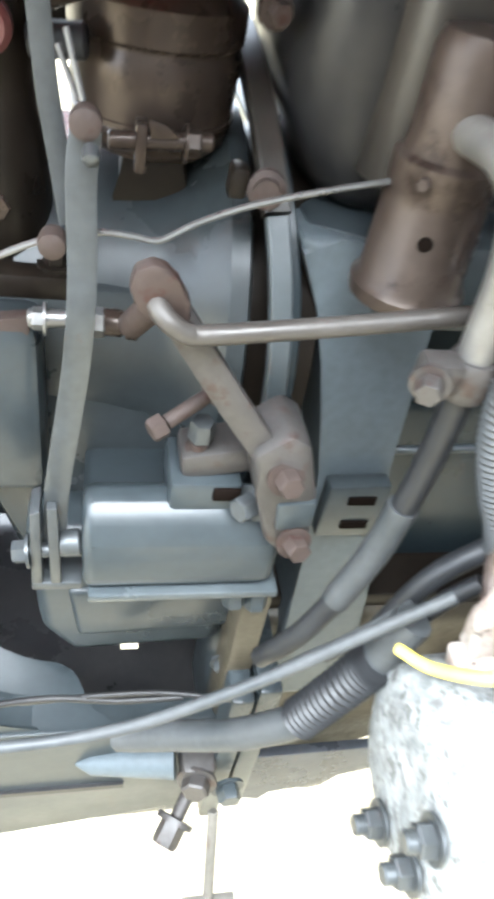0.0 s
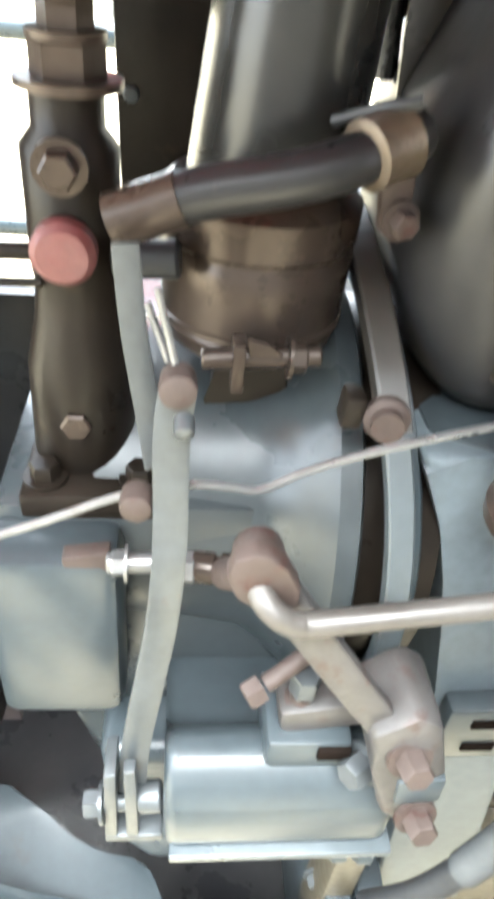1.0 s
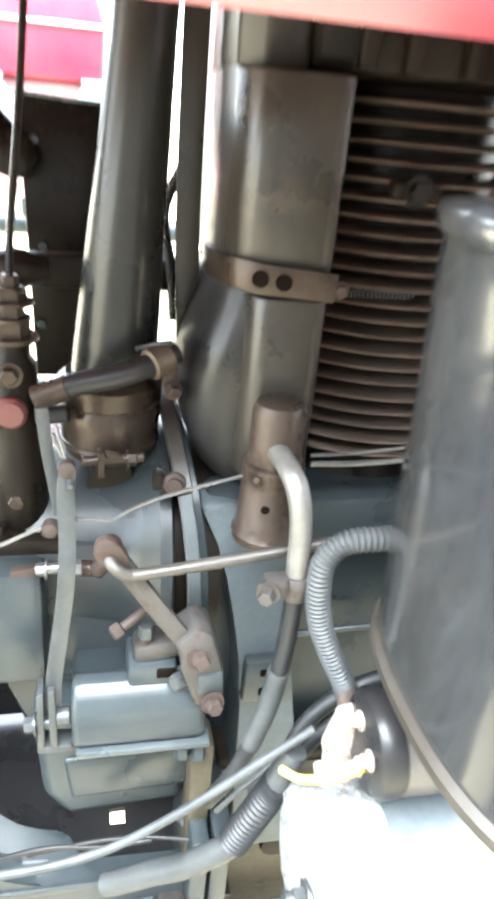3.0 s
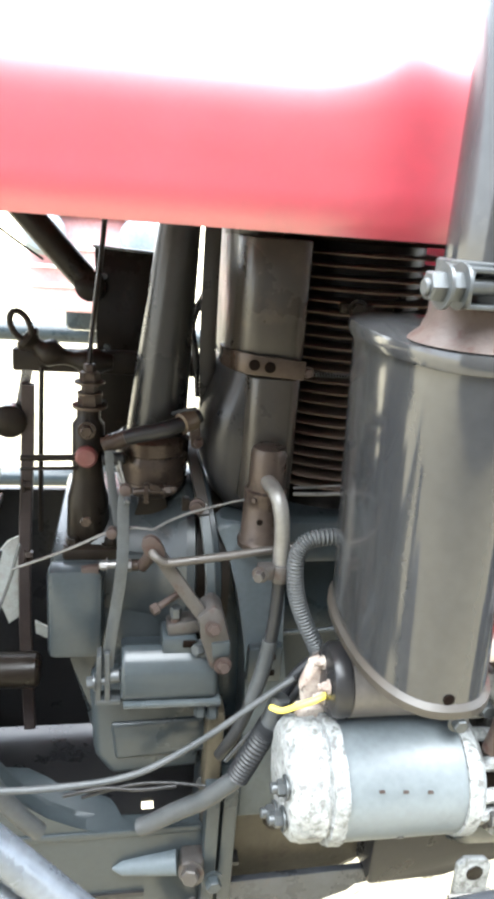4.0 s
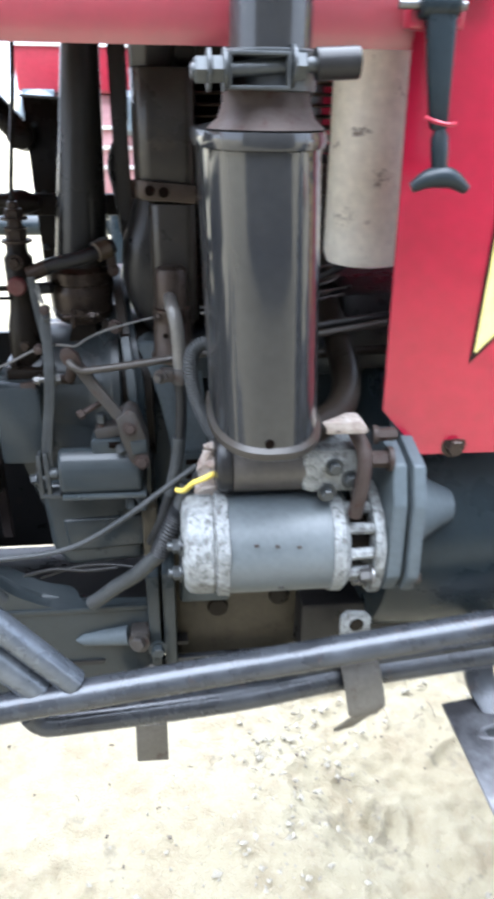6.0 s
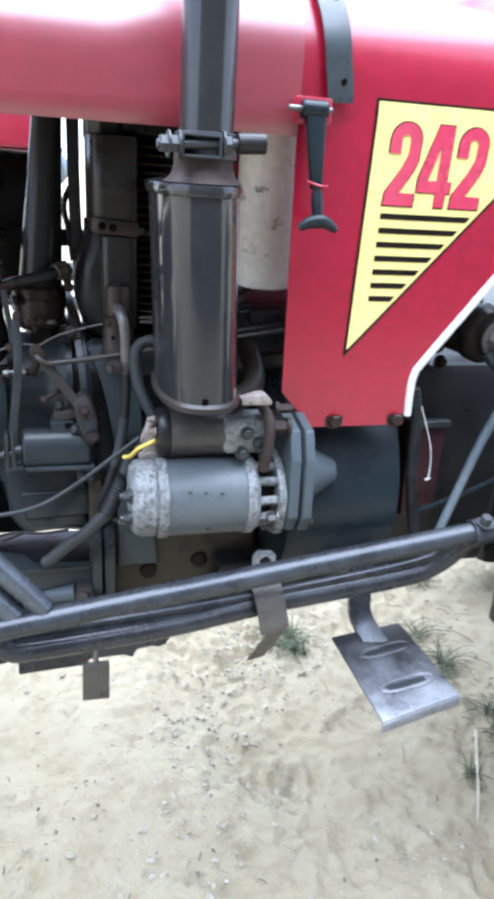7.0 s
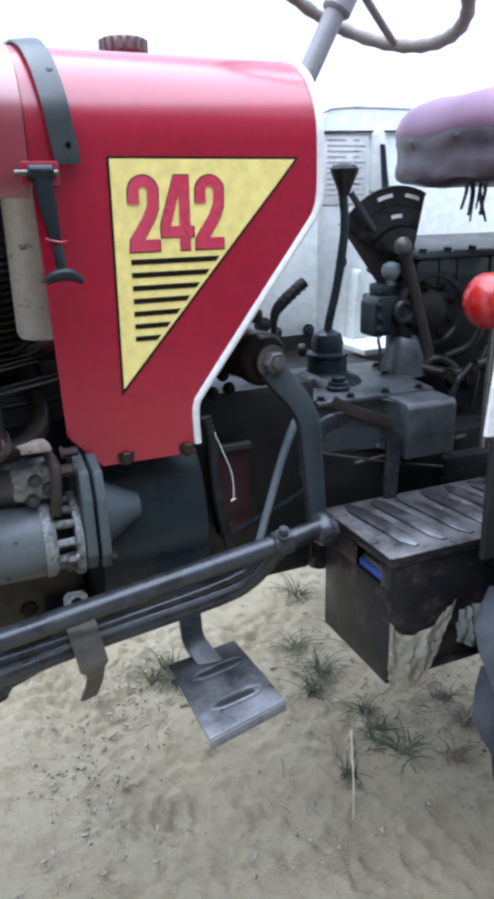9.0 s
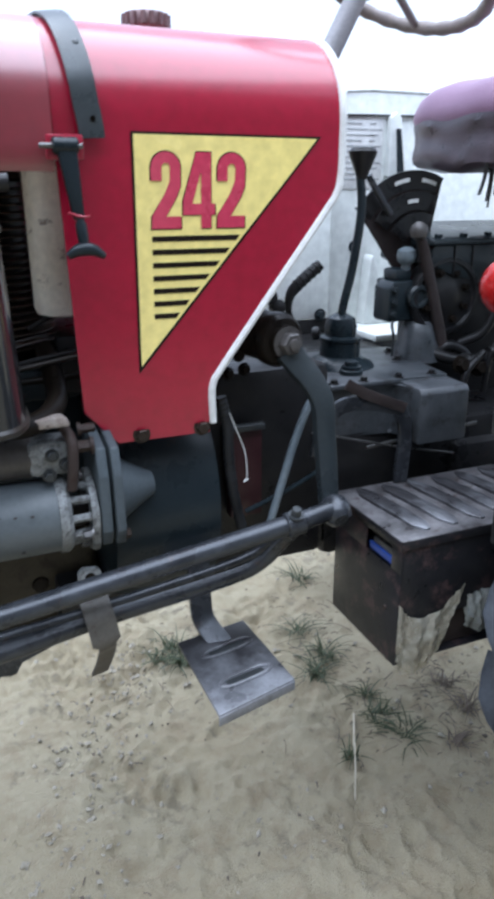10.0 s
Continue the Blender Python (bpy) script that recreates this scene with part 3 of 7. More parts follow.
def hood_strap():
    bm = fresh()
    pts = [(0.447, 0.117, 1.385), (0.446, 0.117, 1.40), (0.442, 0.119, 1.425)]
    for k in range(1, 9):
        a = math.pi / 2 * k / 8
        pts.append((0.442 - 0.022 * k / 8, 0.28 - 0.161 * math.cos(a), 1.425 + 0.128 * math.sin(a)))
    pts += [(0.418, 0.34, 1.56), (0.418, CENTRE, 1.562)]
    full = pts + [(x, 2 * CENTRE - y, z) for x, y, z in pts[-2::-1]]
    tube(bm, full, 0.0165, flat=0.002, steps=2, turn=(1, 0, 0))
    strap = part("hood_strap", bm, RIM, tractor, "grey painted steel strap over the hood joint")
    bm = fresh()
    lathe(bm, [(0.0035, 0), (0.0035, 0.0012)], (0.449, 0.1148, 1.408), (0.449, 0, 1.408), 12)
    part("strap_hole", bm, HOLE, strap)
    bm = fresh()
    lathe(bm, [(0.006, 0), (0.006, 0.001), (0.003, 0.003)], (0.44, 0.147, 1.498), (0.44, 0.08, 1.56), 12)
    part("rivet", bm, GREY, strap)


hood_strap()


def latch():
    l = part("hood_latch", rod(fresh(), (0.392, 0.096, 1.374), (0.424, 0.096, 1.374), 0.0105), DGREY, tractor, "grey rubber hood latch with a T handle")
    bm = fresh()
    slab(bm, [(0.396, 1.374), (0.422, 1.374), (0.4255, 1.285), (0.411, 1.285)], 0.088, 0.1, 0.004)
    part("arm", bm, DGREY, l)
    bm = fresh()
    lathe(bm, [(0.005, 0), (0.0075, 0.006), (0.0075, 0.02), (0.006, 0.034)], (0.419, 0.092, 1.286), (0.4225, 0.088, 1.244), 14)
    part("neck", bm, DGREY, l)
    bm = fresh()
    tube(bm, [(0.399, 0.088, 1.241), (0.411, 0.087, 1.248), (0.4225, 0.087, 1.25), (0.434, 0.087, 1.248), (0.447, 0.088, 1.24)], lambda k: 0.0045 + 0.0045 * math.sin(math.pi * k), 10, 4)
    part("handle", bm, DGREY, l)
    bm = fresh()
    rod(bm, (0.376, 0.096, 1.374), (0.43, 0.096, 1.374), 0.0035)
    part("pin", bm, STEEL, l)
    bm = fresh()
    box(bm, (0.386, 0.1, 1.358), (0.432, 0.122, 1.388), 0.003)
    part("bracket", bm, RED, l)
    bm = fresh()
    tube(bm, [(0.405, 0.09, 1.295), (0.412, 0.083, 1.292), (0.424, 0.083, 1.29), (0.431, 0.091, 1.291)], 0.0018, 6, 4)
    part("wire_loop", bm, RED2, l)


latch()


def oval(bm, rings, cx, cy, seg=56, n=2.4, close=True):
    """Rings of (half width, half depth, height) of a rounded oval that leans slightly forward with height."""
    rows = []
    for a, b, z in rings:
        row = []
        for k in range(seg):
            c, s_ = math.cos(k * math.tau / seg), math.sin(k * math.tau / seg)
            row.append(bm.verts.new((cx - 0.04 * (z - 1.16) + a * math.copysign(abs(c) ** (2 / n), c), cy + b * math.copysign(abs(s_) ** (2 / n), s_), z)))
        rows.append(row)
    for p, q in zip(rows, rows[1:]):
        for k in range(seg):
            bm.faces.new((p[k], p[(k + 1) % seg], q[(k + 1) % seg], q[k]))
    if close:
        bm.faces.new(rows[0][::-1])
        bm.faces.new(rows[-1])
    return bm


def muffler():
    cx, cy = 0.2715, 0.099
    a, b = 0.0495, 0.099
    bm = oval(fresh(), [(a - 0.012, b - 0.012, 1.026), (a - 0.001, b - 0.001, 1.032), (a, b, 1.038), (a, b, 1.276)], cx, cy, close=False)
    muf = part("muffler", bm, MUFFLER, tractor, "black enamelled oval upright exhaust muffler")
    bm = oval(fresh(), [(a - 0.002, b - 0.002, 1.272), (a + 0.003, b + 0.003, 1.274), (a + 0.0045, b + 0.0045, 1.28), (a + 0.003, b + 0.003, 1.2855), (a - 0.004, b - 0.004, 1.287), (0.035, 0.05, 1.29)], cx, cy)
    part("top_rim", bm, MUFFLER, muf)
    bm = oval(fresh(), [(a + 0.001, b + 0.001, 1.031), (a + 0.0035, b + 0.0035, 1.033), (a + 0.0035, b + 0.0035, 1.039), (a, b, 1.043)], cx, cy, close=False)
    part("bottom_rim", bm, COWL, muf)
    bm = oval(fresh(), [(0.02, 0.07, 1.022), (a - 0.004, b - 0.004, 1.031)], cx, cy)
    part("bottom_plate", bm, OILY, muf)
    px, py = 0.2697, 0.042
    bm = fresh()
    lathe(bm, [(0.044, 1.287), (0.036, 1.294), (0.0325, 1.304), (0.0322, 1.322)], (px - 0.002, py, 0), seg=32)
    part("neck", bm, RUST, muf, "rusty exhaust neck")
    bm = fresh()
    lathe(bm, [(0.0295, 1.30), (0.0295, 1.95), (0.027, 1.951), (0.027, 1.4)], (px, py, 0), seg=32)
    part("stack_pipe", bm, MUFFLER, muf, "black exhaust stack pipe")
    bm = fresh()
    lathe(bm, [(0.0315, 1.311), (0.0335, 1.312), (0.0335, 1.337), (0.0315, 1.338)], (px, py, 0), seg=32)
    part("clamp_band", bm, FLAT, muf)
    for lo, hi in (((0.2379, 0.0000, 1.3119), (0.2778, 0.0350, 1.3147)), ((0.2379, 0.0000, 1.3324), (0.2778, 0.0350, 1.3352)), ((0.2365, 0.0000, 1.3119), (0.2392, 0.0400, 1.3352)), ((0.2764, 0.0000, 1.3119), (0.2792, 0.0350, 1.3352))):
        bm = fresh()
        box(bm, lo, hi, 0.0008)
        part("clamp_jaw", bm, FLAT, muf)
    bm = fresh()
    rod(bm, (0.2118, 0.0060, 1.3226), (0.3160, 0.0120, 1.3291), 0.0052, 12)
    part("clamp_bolt", bm, FLAT, muf)
    for p, d in (((0.2248, 0.0068, 1.3235), (-1, -0.05, 0)), ((0.2355, 0.0074, 1.3240), (-1, -0.05, 0)), ((0.2802, 0.0100, 1.3268), (1, 0.05, 0))):
        bm = fresh()
        hexbolt(bm, p, d, 0.0092, 0.0085)
        part("nut", bm, FLAT, muf)
    bm = fresh()
    tube(bm, [(0.2974, 0.0110, 1.3282), (0.3271, 0.0130, 1.3300)], 0.0105, 12, 2)
    part("rubber_end", bm, BLACK, muf)
    bm = fresh()
    lathe(bm, [(0.0042, 0), (0.0042, 0.001)], (0.272, 0.0005, 1.047), (0.272, -1, 1.047), 12)
    part("drain_hole", bm, HOLE, muf)
    return muf


muffler()


def starter():
    y, z = 0.132, 0.864
    def ax(x):
        return (x, y, z)
    def turned(profile, seg=36):
        return lathe(fresh(), [(r, x) for r, x in profile], ax(0), ax(1), seg)
    def pitted(profile):
        bm = turned(profile, 56)
        for v in bm.verts:
            v.co += Vector((0, v.co.y - y, v.co.z - z)).normalized() * 0.0022 * noise.noise(v.co * 95) + Vector((0.0015 * noise.noise(v.co * 120), 0, 0))
        return bm
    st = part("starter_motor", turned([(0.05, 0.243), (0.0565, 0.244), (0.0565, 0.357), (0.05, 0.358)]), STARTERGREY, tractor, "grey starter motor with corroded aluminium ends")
    part("end_cap", pitted([(0.018, 0.195), (0.034, 0.1955), (0.047, 0.198), (0.0525, 0.203), (0.0545, 0.21), (0.0548, 0.2285), (0.0525, 0.2295), (0.0525, 0.2315), (0.0582, 0.2325), (0.0588, 0.245), (0.054, 0.246)]), ALU, st, "white-corroded aluminium end cap")
    part("end_ring", turned([(0.052, 0.355), (0.059, 0.356), (0.0595, 0.368), (0.054, 0.374), (0.03, 0.375)]), ALU, st, "white-corroded aluminium ring")
    part("drive_nose", turned([(0.024, 0.37), (0.024, 0.41)]), OILY, st)
    for k in range(7):
        a = radians(100 + k * 36)
        bm = fresh()
        c = Vector((0, math.cos(a), math.sin(a)))
        p = Vector(ax(0.37)) + c * 0.046
        rod(bm, p, p + Vector((0.034, 0, 0)) + c * -0.004, 0.0065, 8)
        part("housing_rib", bm, ALU, st)
    bm = fresh()
    pts = [(y + r * math.cos(radians(a)), z + r * math.sin(radians(a))) for a, r in ((k * 10, 0.052 + 0.012 * max(0, math.cos(radians(2 * (k * 10 - 65)))) ** 2) for k in range(36))]
    slab(bm, pts, 0.402, 0.413, 0.0015, axis="x")
    part("mounting_flange", bm, ALU, st, "white-corroded mounting flange")
    for a in (62, 250, 205):
        c = Vector((0, math.cos(radians(a)), math.sin(radians(a))))
        bm = fresh()
        hexbolt(bm, Vector(ax(0.402)) + c * 0.05, (-1, 0, 0), 0.0075, 0.012)
        part("flange_bolt", bm, STEEL, st)
    for k, a in enumerate((150, 205, 262)):
        c = Vector((0, math.cos(radians(a)), math.sin(radians(a))))
        bm = fresh()
        rod(bm, Vector(ax(0.198)) + c * 0.036, Vector(ax(0.18)) + c * 0.036, 0.005, 10)
        hexbolt(bm, Vector(ax(0.194)) + c * 0.036, (-1, 0, 0), 0.0075, 0.007)
        part("terminal_stud", bm, FLAT, st)
    for x, a in ((0.301, 214), (0.31, 250)):
        c = Vector((0, math.cos(radians(a)), math.sin(radians(a))))
        bm = fresh()
        lathe(bm, [(0.0035, 0), (0.0032, 0.0015)], Vector(ax(x)) + c * 0.056, Vector(ax(x)) + c, 10)
        part("pole_screw", bm, BLACK, st)
    for k, x in enumerate((0.27, 0.292, 0.315)):
        bm = fresh()
        box(bm, (x, 0.0758, 0.8925 - k * 0.002), (x + 0.005, 0.0785, 0.8945 - k * 0.002), 0.0005)
        part("faded_mark", bm, RUST, st)
    # solenoid on top
    def sx(x):
        return (x, 0.148, 0.957)
    sol = part("solenoid", lathe(fresh(), [(0.031, 0.25), (0.0335, 0.252), (0.0335, 0.33), (0.03, 0.332)], sx(0), sx(1), 30), GREASY, tractor, "greasy grey-brown starter solenoid")
    part("solenoid_cap", lathe(fresh(), [(0.02, 0.232), (0.031, 0.235), (0.0345, 0.24), (0.0345, 0.25)], sx(0), sx(1), 30), BLACK, sol)
    for dy, dz in ((-0.018, 0.006), (0.004, 0.016), (-0.006, -0.014)):
        bm = fresh()
        rod(bm, (0.236, 0.148 + dy, 0.957 + dz), (0.222, 0.148 + dy, 0.957 + dz), 0.0032, 10)
        hexbolt(bm, (0.232, 0.148 + dy, 0.957 + dz), (-1, 0, 0), 0.0045, 0.005)
        part("terminal", bm, LUG, sol, "dull terminal nut")
    bm = fresh()
    box(bm, (0.322, 0.112, 0.93), (0.395, 0.165, 0.985), 0.012)
    part("lever_housing", bm, ALU, sol, "rough cast aluminium lever housing")
    for x, z0 in ((0.356, 0.965), (0.374, 0.95), (0.35, 0.935)):
        bm = fresh()
        hexbolt(bm, (x, 0.11, z0), (0, -1, 0), 0.007, 0.007)
        part("housing_bolt", bm, FLAT, sol)
    bm = fresh()
    tube(bm, [(0.378, 0.125, 1.0), (0.384, 0.1, 0.985), (0.382, 0.092, 0.95), (0.378, 0.095, 0.915)], 0.008, 10, 5)
    part("rusty_stay", bm, RUST, sol)
    return st


starter()


def bell_housing():
    bm = fresh()
    lathe(bm, [(0.05, 0.445), (0.17, 0.445), (0.212, 0.455), (0.218, 0.47), (0.222, 0.62), (0.222, 0.635), (0.10, 0.636)], (0, CENTRE, 0.80), (1, CENTRE, 0.80), 64)
    bell = part("bell_housing", bm, DGREY, tractor, "dark grey clutch bell housing")
    bm = fresh()
    lathe(bm, [(0.06, 0.43), (0.058, 0.455), (0.03, 0.50), (0.02, 0.52)], (0, 0.175, 0.868), (1, 0.195, 0.868), 28)
    part("starter_boss", bm, PALEGREY, bell)
    for x0, x1, r in ((0.415, 0.431, 0.0), (0.434, 0.45, 0.004)):
        bm = fresh()
        pts = [(0.10 - r, 0.97), (0.165, 0.985), (0.21, 0.96), (0.21, 0.815), (0.16, 0.803), (0.092 - r, 0.818), (0.077 - r, 0.845), (0.083 - r, 0.93)]
        slab(bm, pts, x0 + (0.002 if r else 0), x1, 0.003, axis="x")
        part("adapter_plate", bm, PALEGREY, bell)
    bm = fresh()
    hexbolt(bm, (0.45, 0.098, 0.828), (1, 0, 0), 0.008, 0.008)
    part("bolt", bm, BROWN, bell)
    bm = fresh()
    hexbolt(bm, (0.415, 0.105, 0.975), (-1, 0, 0), 0.009, 0.02)
    part("bolt", bm, RUST, bell)
    bm = fresh()
    slab(bm, [(0.36, 0.67), (0.36, 0.565), (0.46, 0.575), (0.62, 0.612), (0.62, 0.67)], 0.255, 0.5, 0.008)
    part("lower_cover", bm, BLACK, bell)
    return bell


bell_housing()


def steering_links():
    """The drag link, the rod below it and the clamped ball joint."""
    bm = fresh()
    tube(bm, [(-0.62, 0.05, 0.625), (0.05, 0.05, 0.727), (0.73, 0.06, 0.813), (0.79, 0.066, 0.821)], 0.0165, 16, 4)
    link = part("drag_link", bm, PIPE, tractor, "worn black steering drag link")
    bm = fresh()
    lathe(bm, [(0.019, 0), (0.021, 0.002), (0.021, 0.03), (0.019, 0.032)], (0.705, 0.059, 0.81), (0.73, 0.0594, 0.8131), 16)
    part("collar", bm, PIPE, link)
    bm = fresh()
    lathe(bm, [(0.014, -0.026), (0.021, -0.02), (0.026, -0.006), (0.026, 0.008), (0.02, 0.02), (0.008, 0.024)], (0.802, 0.068, 0.817), (0.802, 0.1, 0.83), 20)
    part("ball_joint", bm, PIPE, link)
    bm = fresh()
    hexbolt(bm, (0.719, 0.05, 0.829), (0, -0.3, 1), 0.009, 0.012)
    part("clamp_bolt", bm, FLAT, link)
    bm = fresh()
    tube(bm, [(0.018, 0.088, 0.672), (0.03, 0.086, 0.660), (0.06, 0.085, 0.659), (0.25, 0.09, 0.672), (0.4, 0.098, 0.69), (0.62, 0.1, 0.715), (0.68, 0.098, 0.735), (0.71, 0.088, 0.77), (0.735, 0.078, 0.80)], 0.0165, 16, 5)
    part("lower_link", bm, PIPE, tractor, "black lower steering rod")
    bm = fresh()
    tube(bm, [(0.03, 0.1, 0.672), (0.256, 0.1, 0.691), (0.442, 0.1, 0.711), (0.644, 0.1, 0.740), (0.7, 0.09, 0.775)], 0.0085, 12, 4)
    part("thin_rod", bm, PIPE, tractor)
    bm = fresh()
    tube(bm, [(-0.16, 0.045, 1.042), (-0.073, 0.05, 0.931), (0.03, 0.052, 0.805), (0.076, 0.055, 0.745)], 0.015, 14, 5)
    part("diagonal_stay", bm, STAY, tractor, "worn diagonal stay tube")
    bm = fresh()
    tube(bm, [(-0.16, 0.05, 0.985), (-0.073, 0.055, 0.875), (0.037, 0.06, 0.735)], 0.018, 14, 5)
    part("diagonal_stay", bm, STAY, tractor, "worn diagonal stay tube")


steering_links()


def pedal():
    bm = fresh()
    slab(bm, [(0.544, 0.159), (0.545, 0.152), (0.547, -0.046), (0.693, -0.012), (0.68, 0.18)], 0.56, 0.566, 0.002, axis="z")
    foot = part("foot_plate", bm, TREAD, tractor, "worn steel foot plate with stamped grooves")
    for u in (0.3, 0.74):
        y = 0.165 - 0.19 * u
        ring = []
        for k in range(33):
            c, s_ = math.cos(k * math.tau / 32), math.sin(k * math.tau / 32)
            dx = 0.036 * math.copysign(abs(c) ** 0.8, c) + (0.012 if c > 0 else -0.012)
            ring.append((0.62 + dx, y + 0.18 * dx + 0.011 * s_, 0.567))
        part("stamped_ridge", tube(fresh(), ring, 0.0035, 8, 1), TREAD, foot)
        bm = fresh()
        tube(bm, [(0.585, y - 0.006, 0.5662), (0.62, y, 0.5662), (0.655, y + 0.006, 0.5662)], 0.006, flat=0.001, steps=3, turn=(0, 1, 0))
        part("groove", bm, FLAT, foot)
    bm = fresh()
    slab(bm, [(0.547, -0.044), (0.693, -0.010), (0.693, -0.0135), (0.547, -0.0475)], 0.545, 0.562, 0.0008, axis="z")
    part("front_lip", bm, TREAD, foot)
    bm = fresh()
    tube(bm, [(0.603, 0.205, 0.70), (0.598, 0.185, 0.63), (0.6, 0.17, 0.59), (0.62, 0.13, 0.558)], 0.02, flat=0.005, steps=5, turn=(1, 0, 0))
    part("hanger", bm, PIPE, foot)


pedal()


def drape(bm, top, bottom, y, seed, deep=0.012, n=34, rows=26):
    """A creased film between two lines of (x, z) points, thrown into upright folds."""
    def along(line, u):
        q = u * (len(line) - 1)
        k = min(int(q), len(line) - 2)
        return Vector(line[k]).lerp(Vector(line[k + 1]), q - k)
    grid = []
    for r in range(rows + 1):
        v = r / rows
        row = []
        for c in range(n + 1):
            u = c / n
            p = along(top, u).lerp(along(bottom, u), v)
            f = math.sin(u * 21 + 3 * noise.noise((u * 3, v * 2, seed))) * 0.5 + 1.2 * abs(noise.noise((u * 9, v * 4, seed + 5))) + 0.5 * noise.noise((u * 22, v * 12, seed))
            bulge = math.sin(math.pi * min(1, max(0, u))) * math.sin(math.pi * (0.15 + 0.75 * v))
            row.append(bm.verts.new((p.x + 0.003 * noise.noise((u * 6, v * 6, seed + 2)), y - deep * (0.5 * f + bulge), p.y)))
        grid.append(row)
    for p, q in zip(grid, grid[1:]):
        for c in range(n):
            bm.faces.new((p[c], p[c + 1], q[c + 1], q[c]))
    bmesh.ops.solidify(bm, geom=bm.faces[:], thickness=0.0008)
    return bm


def tool_box():
    """The battery and tool box beside the gearbox."""
    x0, x1, y0, y1, z0, z1 = 0.89, 1.34, -0.008, 0.212, 0.53, 0.775
    bm = fresh()
    t = 0.003
    box(bm, (x0, y0, z0), (x0 + t, y1, z1 - 0.062), 0.001)
    box(bm, (x0, y0, z1 - 0.02), (x0 + t, y1, z1), 0.0008)
    box(bm, (x0, y0, z1 - 0.064), (x0 + t, y0 + 0.03, z1 - 0.018), 0.0008)
    box(bm, (x0, y1 - 0.11, z1 - 0.064), (x0 + t, y1, z1 - 0.018), 0.0008)
    b = part("battery_box", bm, BOXSIDE, tractor, "chipped black battery box with a ribbed lid")
    bm = fresh()
    box(bm, (x0 + t, y0, z0 + 0.085), (x1, y0 + t, z1), 0.001)
    box(bm, (x0 + t, y0, z0), (x0 + 0.02, y0 + t, z0 + 0.09), 0.001)
    part("side_panel", bm, BOXSIDE, b)
    bm = fresh()
    box(bm, (x0 + t, y1 - t, z0), (x1, y1, z1), 0.001)
    box(bm, (x0 + t, y0 + t, z0), (x1, y1 - t, z0 + t), 0.0008)
    box(bm, (x1 - t, y0 + t, z0 + t), (x1, y1 - t, z1), 0.0008)
    part("back_panel", bm, BOXSIDE, b)
    bm = fresh()
    box(bm, (x0 - 0.006, y0 - 0.006, z1), (x1, y1 + 0.004, z1 + 0.004), 0.0015)
    lid = part("lid", bm, BOXLID, b, "dusty ribbed lid")
    bm = fresh()
    box(bm, (x0 - 0.0065, y0 - 0.0065, z1 - 0.014), (x1, y0 - 0.003, z1 + 0.002), 0.001)
    box(bm, (x0 - 0.0065, y0 - 0.003, z1 - 0.01), (x0 - 0.003, y1, z1 + 0.002), 0.001)
    part("lid_rim", bm, BOXSIDE, lid)
    for k in range(7):
        x = x0 + 0.04 + k * 0.058
        bm = fresh()
        tube(bm, [(x + 0.02, y0 + 0.015, z1 + 0.0035), (x + 0.01, (y0 + y1) / 2, z1 + 0.006), (x, y1 - 0.01, z1 + 0.0035)], lambda k: 0.016 * min(1, 8 * k + 0.3, 8 * (1 - k) + 0.3), steps=4, flat=0.0045, turn=(1, 0, 0))
        part("lid_rib", bm, TREAD, lid)
    bm = fresh()
    box(bm, (x0 + 0.02, y0 + 0.034, z0 + 0.003), (x0 + 0.26, y1 - 0.02, z1 - 0.05), 0.006)
    bat = part("battery", bm, BOXSIDE, b, "black battery inside the box")
    bm = fresh()
    box(bm, (x0 + 0.004, y0 + 0.034, z1 - 0.06), (x0 + 0.018, y1 - 0.115, z1 - 0.046), 0.001)
    part("battery_rim", bm, BLUE, bat, "blue battery rim")
    bm = fresh()
    drape(bm, [(0.891, 0.655), (0.915, 0.625), (0.95, 0.618), (0.985, 0.63), (1.03, 0.668)], [(0.893, 0.54), (0.905, 0.51), (0.935, 0.502), (0.96, 0.512), (0.99, 0.55)], y0 + 0.002, 3)
    part("plastic_bag", bm, PLASTIC, b, "crumpled clear plastic bag bulging from the box")
    bm = fresh()
    drape(bm, [(1.035, 0.64), (1.07, 0.648), (1.13, 0.645)], [(1.04, 0.575), (1.075, 0.555), (1.12, 0.565)], y0 + 0.004, 9, 0.014, 20, 16)
    part("rag", bm, RAG, b, "pale grey rag stuffed under the side panel")
    bm = fresh()
    box(bm, (0.985, y0 + 0.018, z0 + 0.004), (1.2, y0 + 0.026, z0 + 0.088), 0.003)
    part("inner_board", bm, RUSTDARK, b, "brown board inside the torn side")
    bm = fresh()
    box(bm, (x0 + 0.008, y0 + 0.035, z1 - 0.05), (x0 + 0.02, y1 - 0.12, z1 - 0.035), 0.002)
    part("battery_clamp", bm, STEEL, b)
    bm = fresh()
    lathe(bm, [(0.005, 0), (0.004, 0.002)], (x0, 0.03, 0.63), (x0 - 1, 0.03, 0.63), 12)
    part("rivet", bm, RUST, b)
    return b


tool_box()


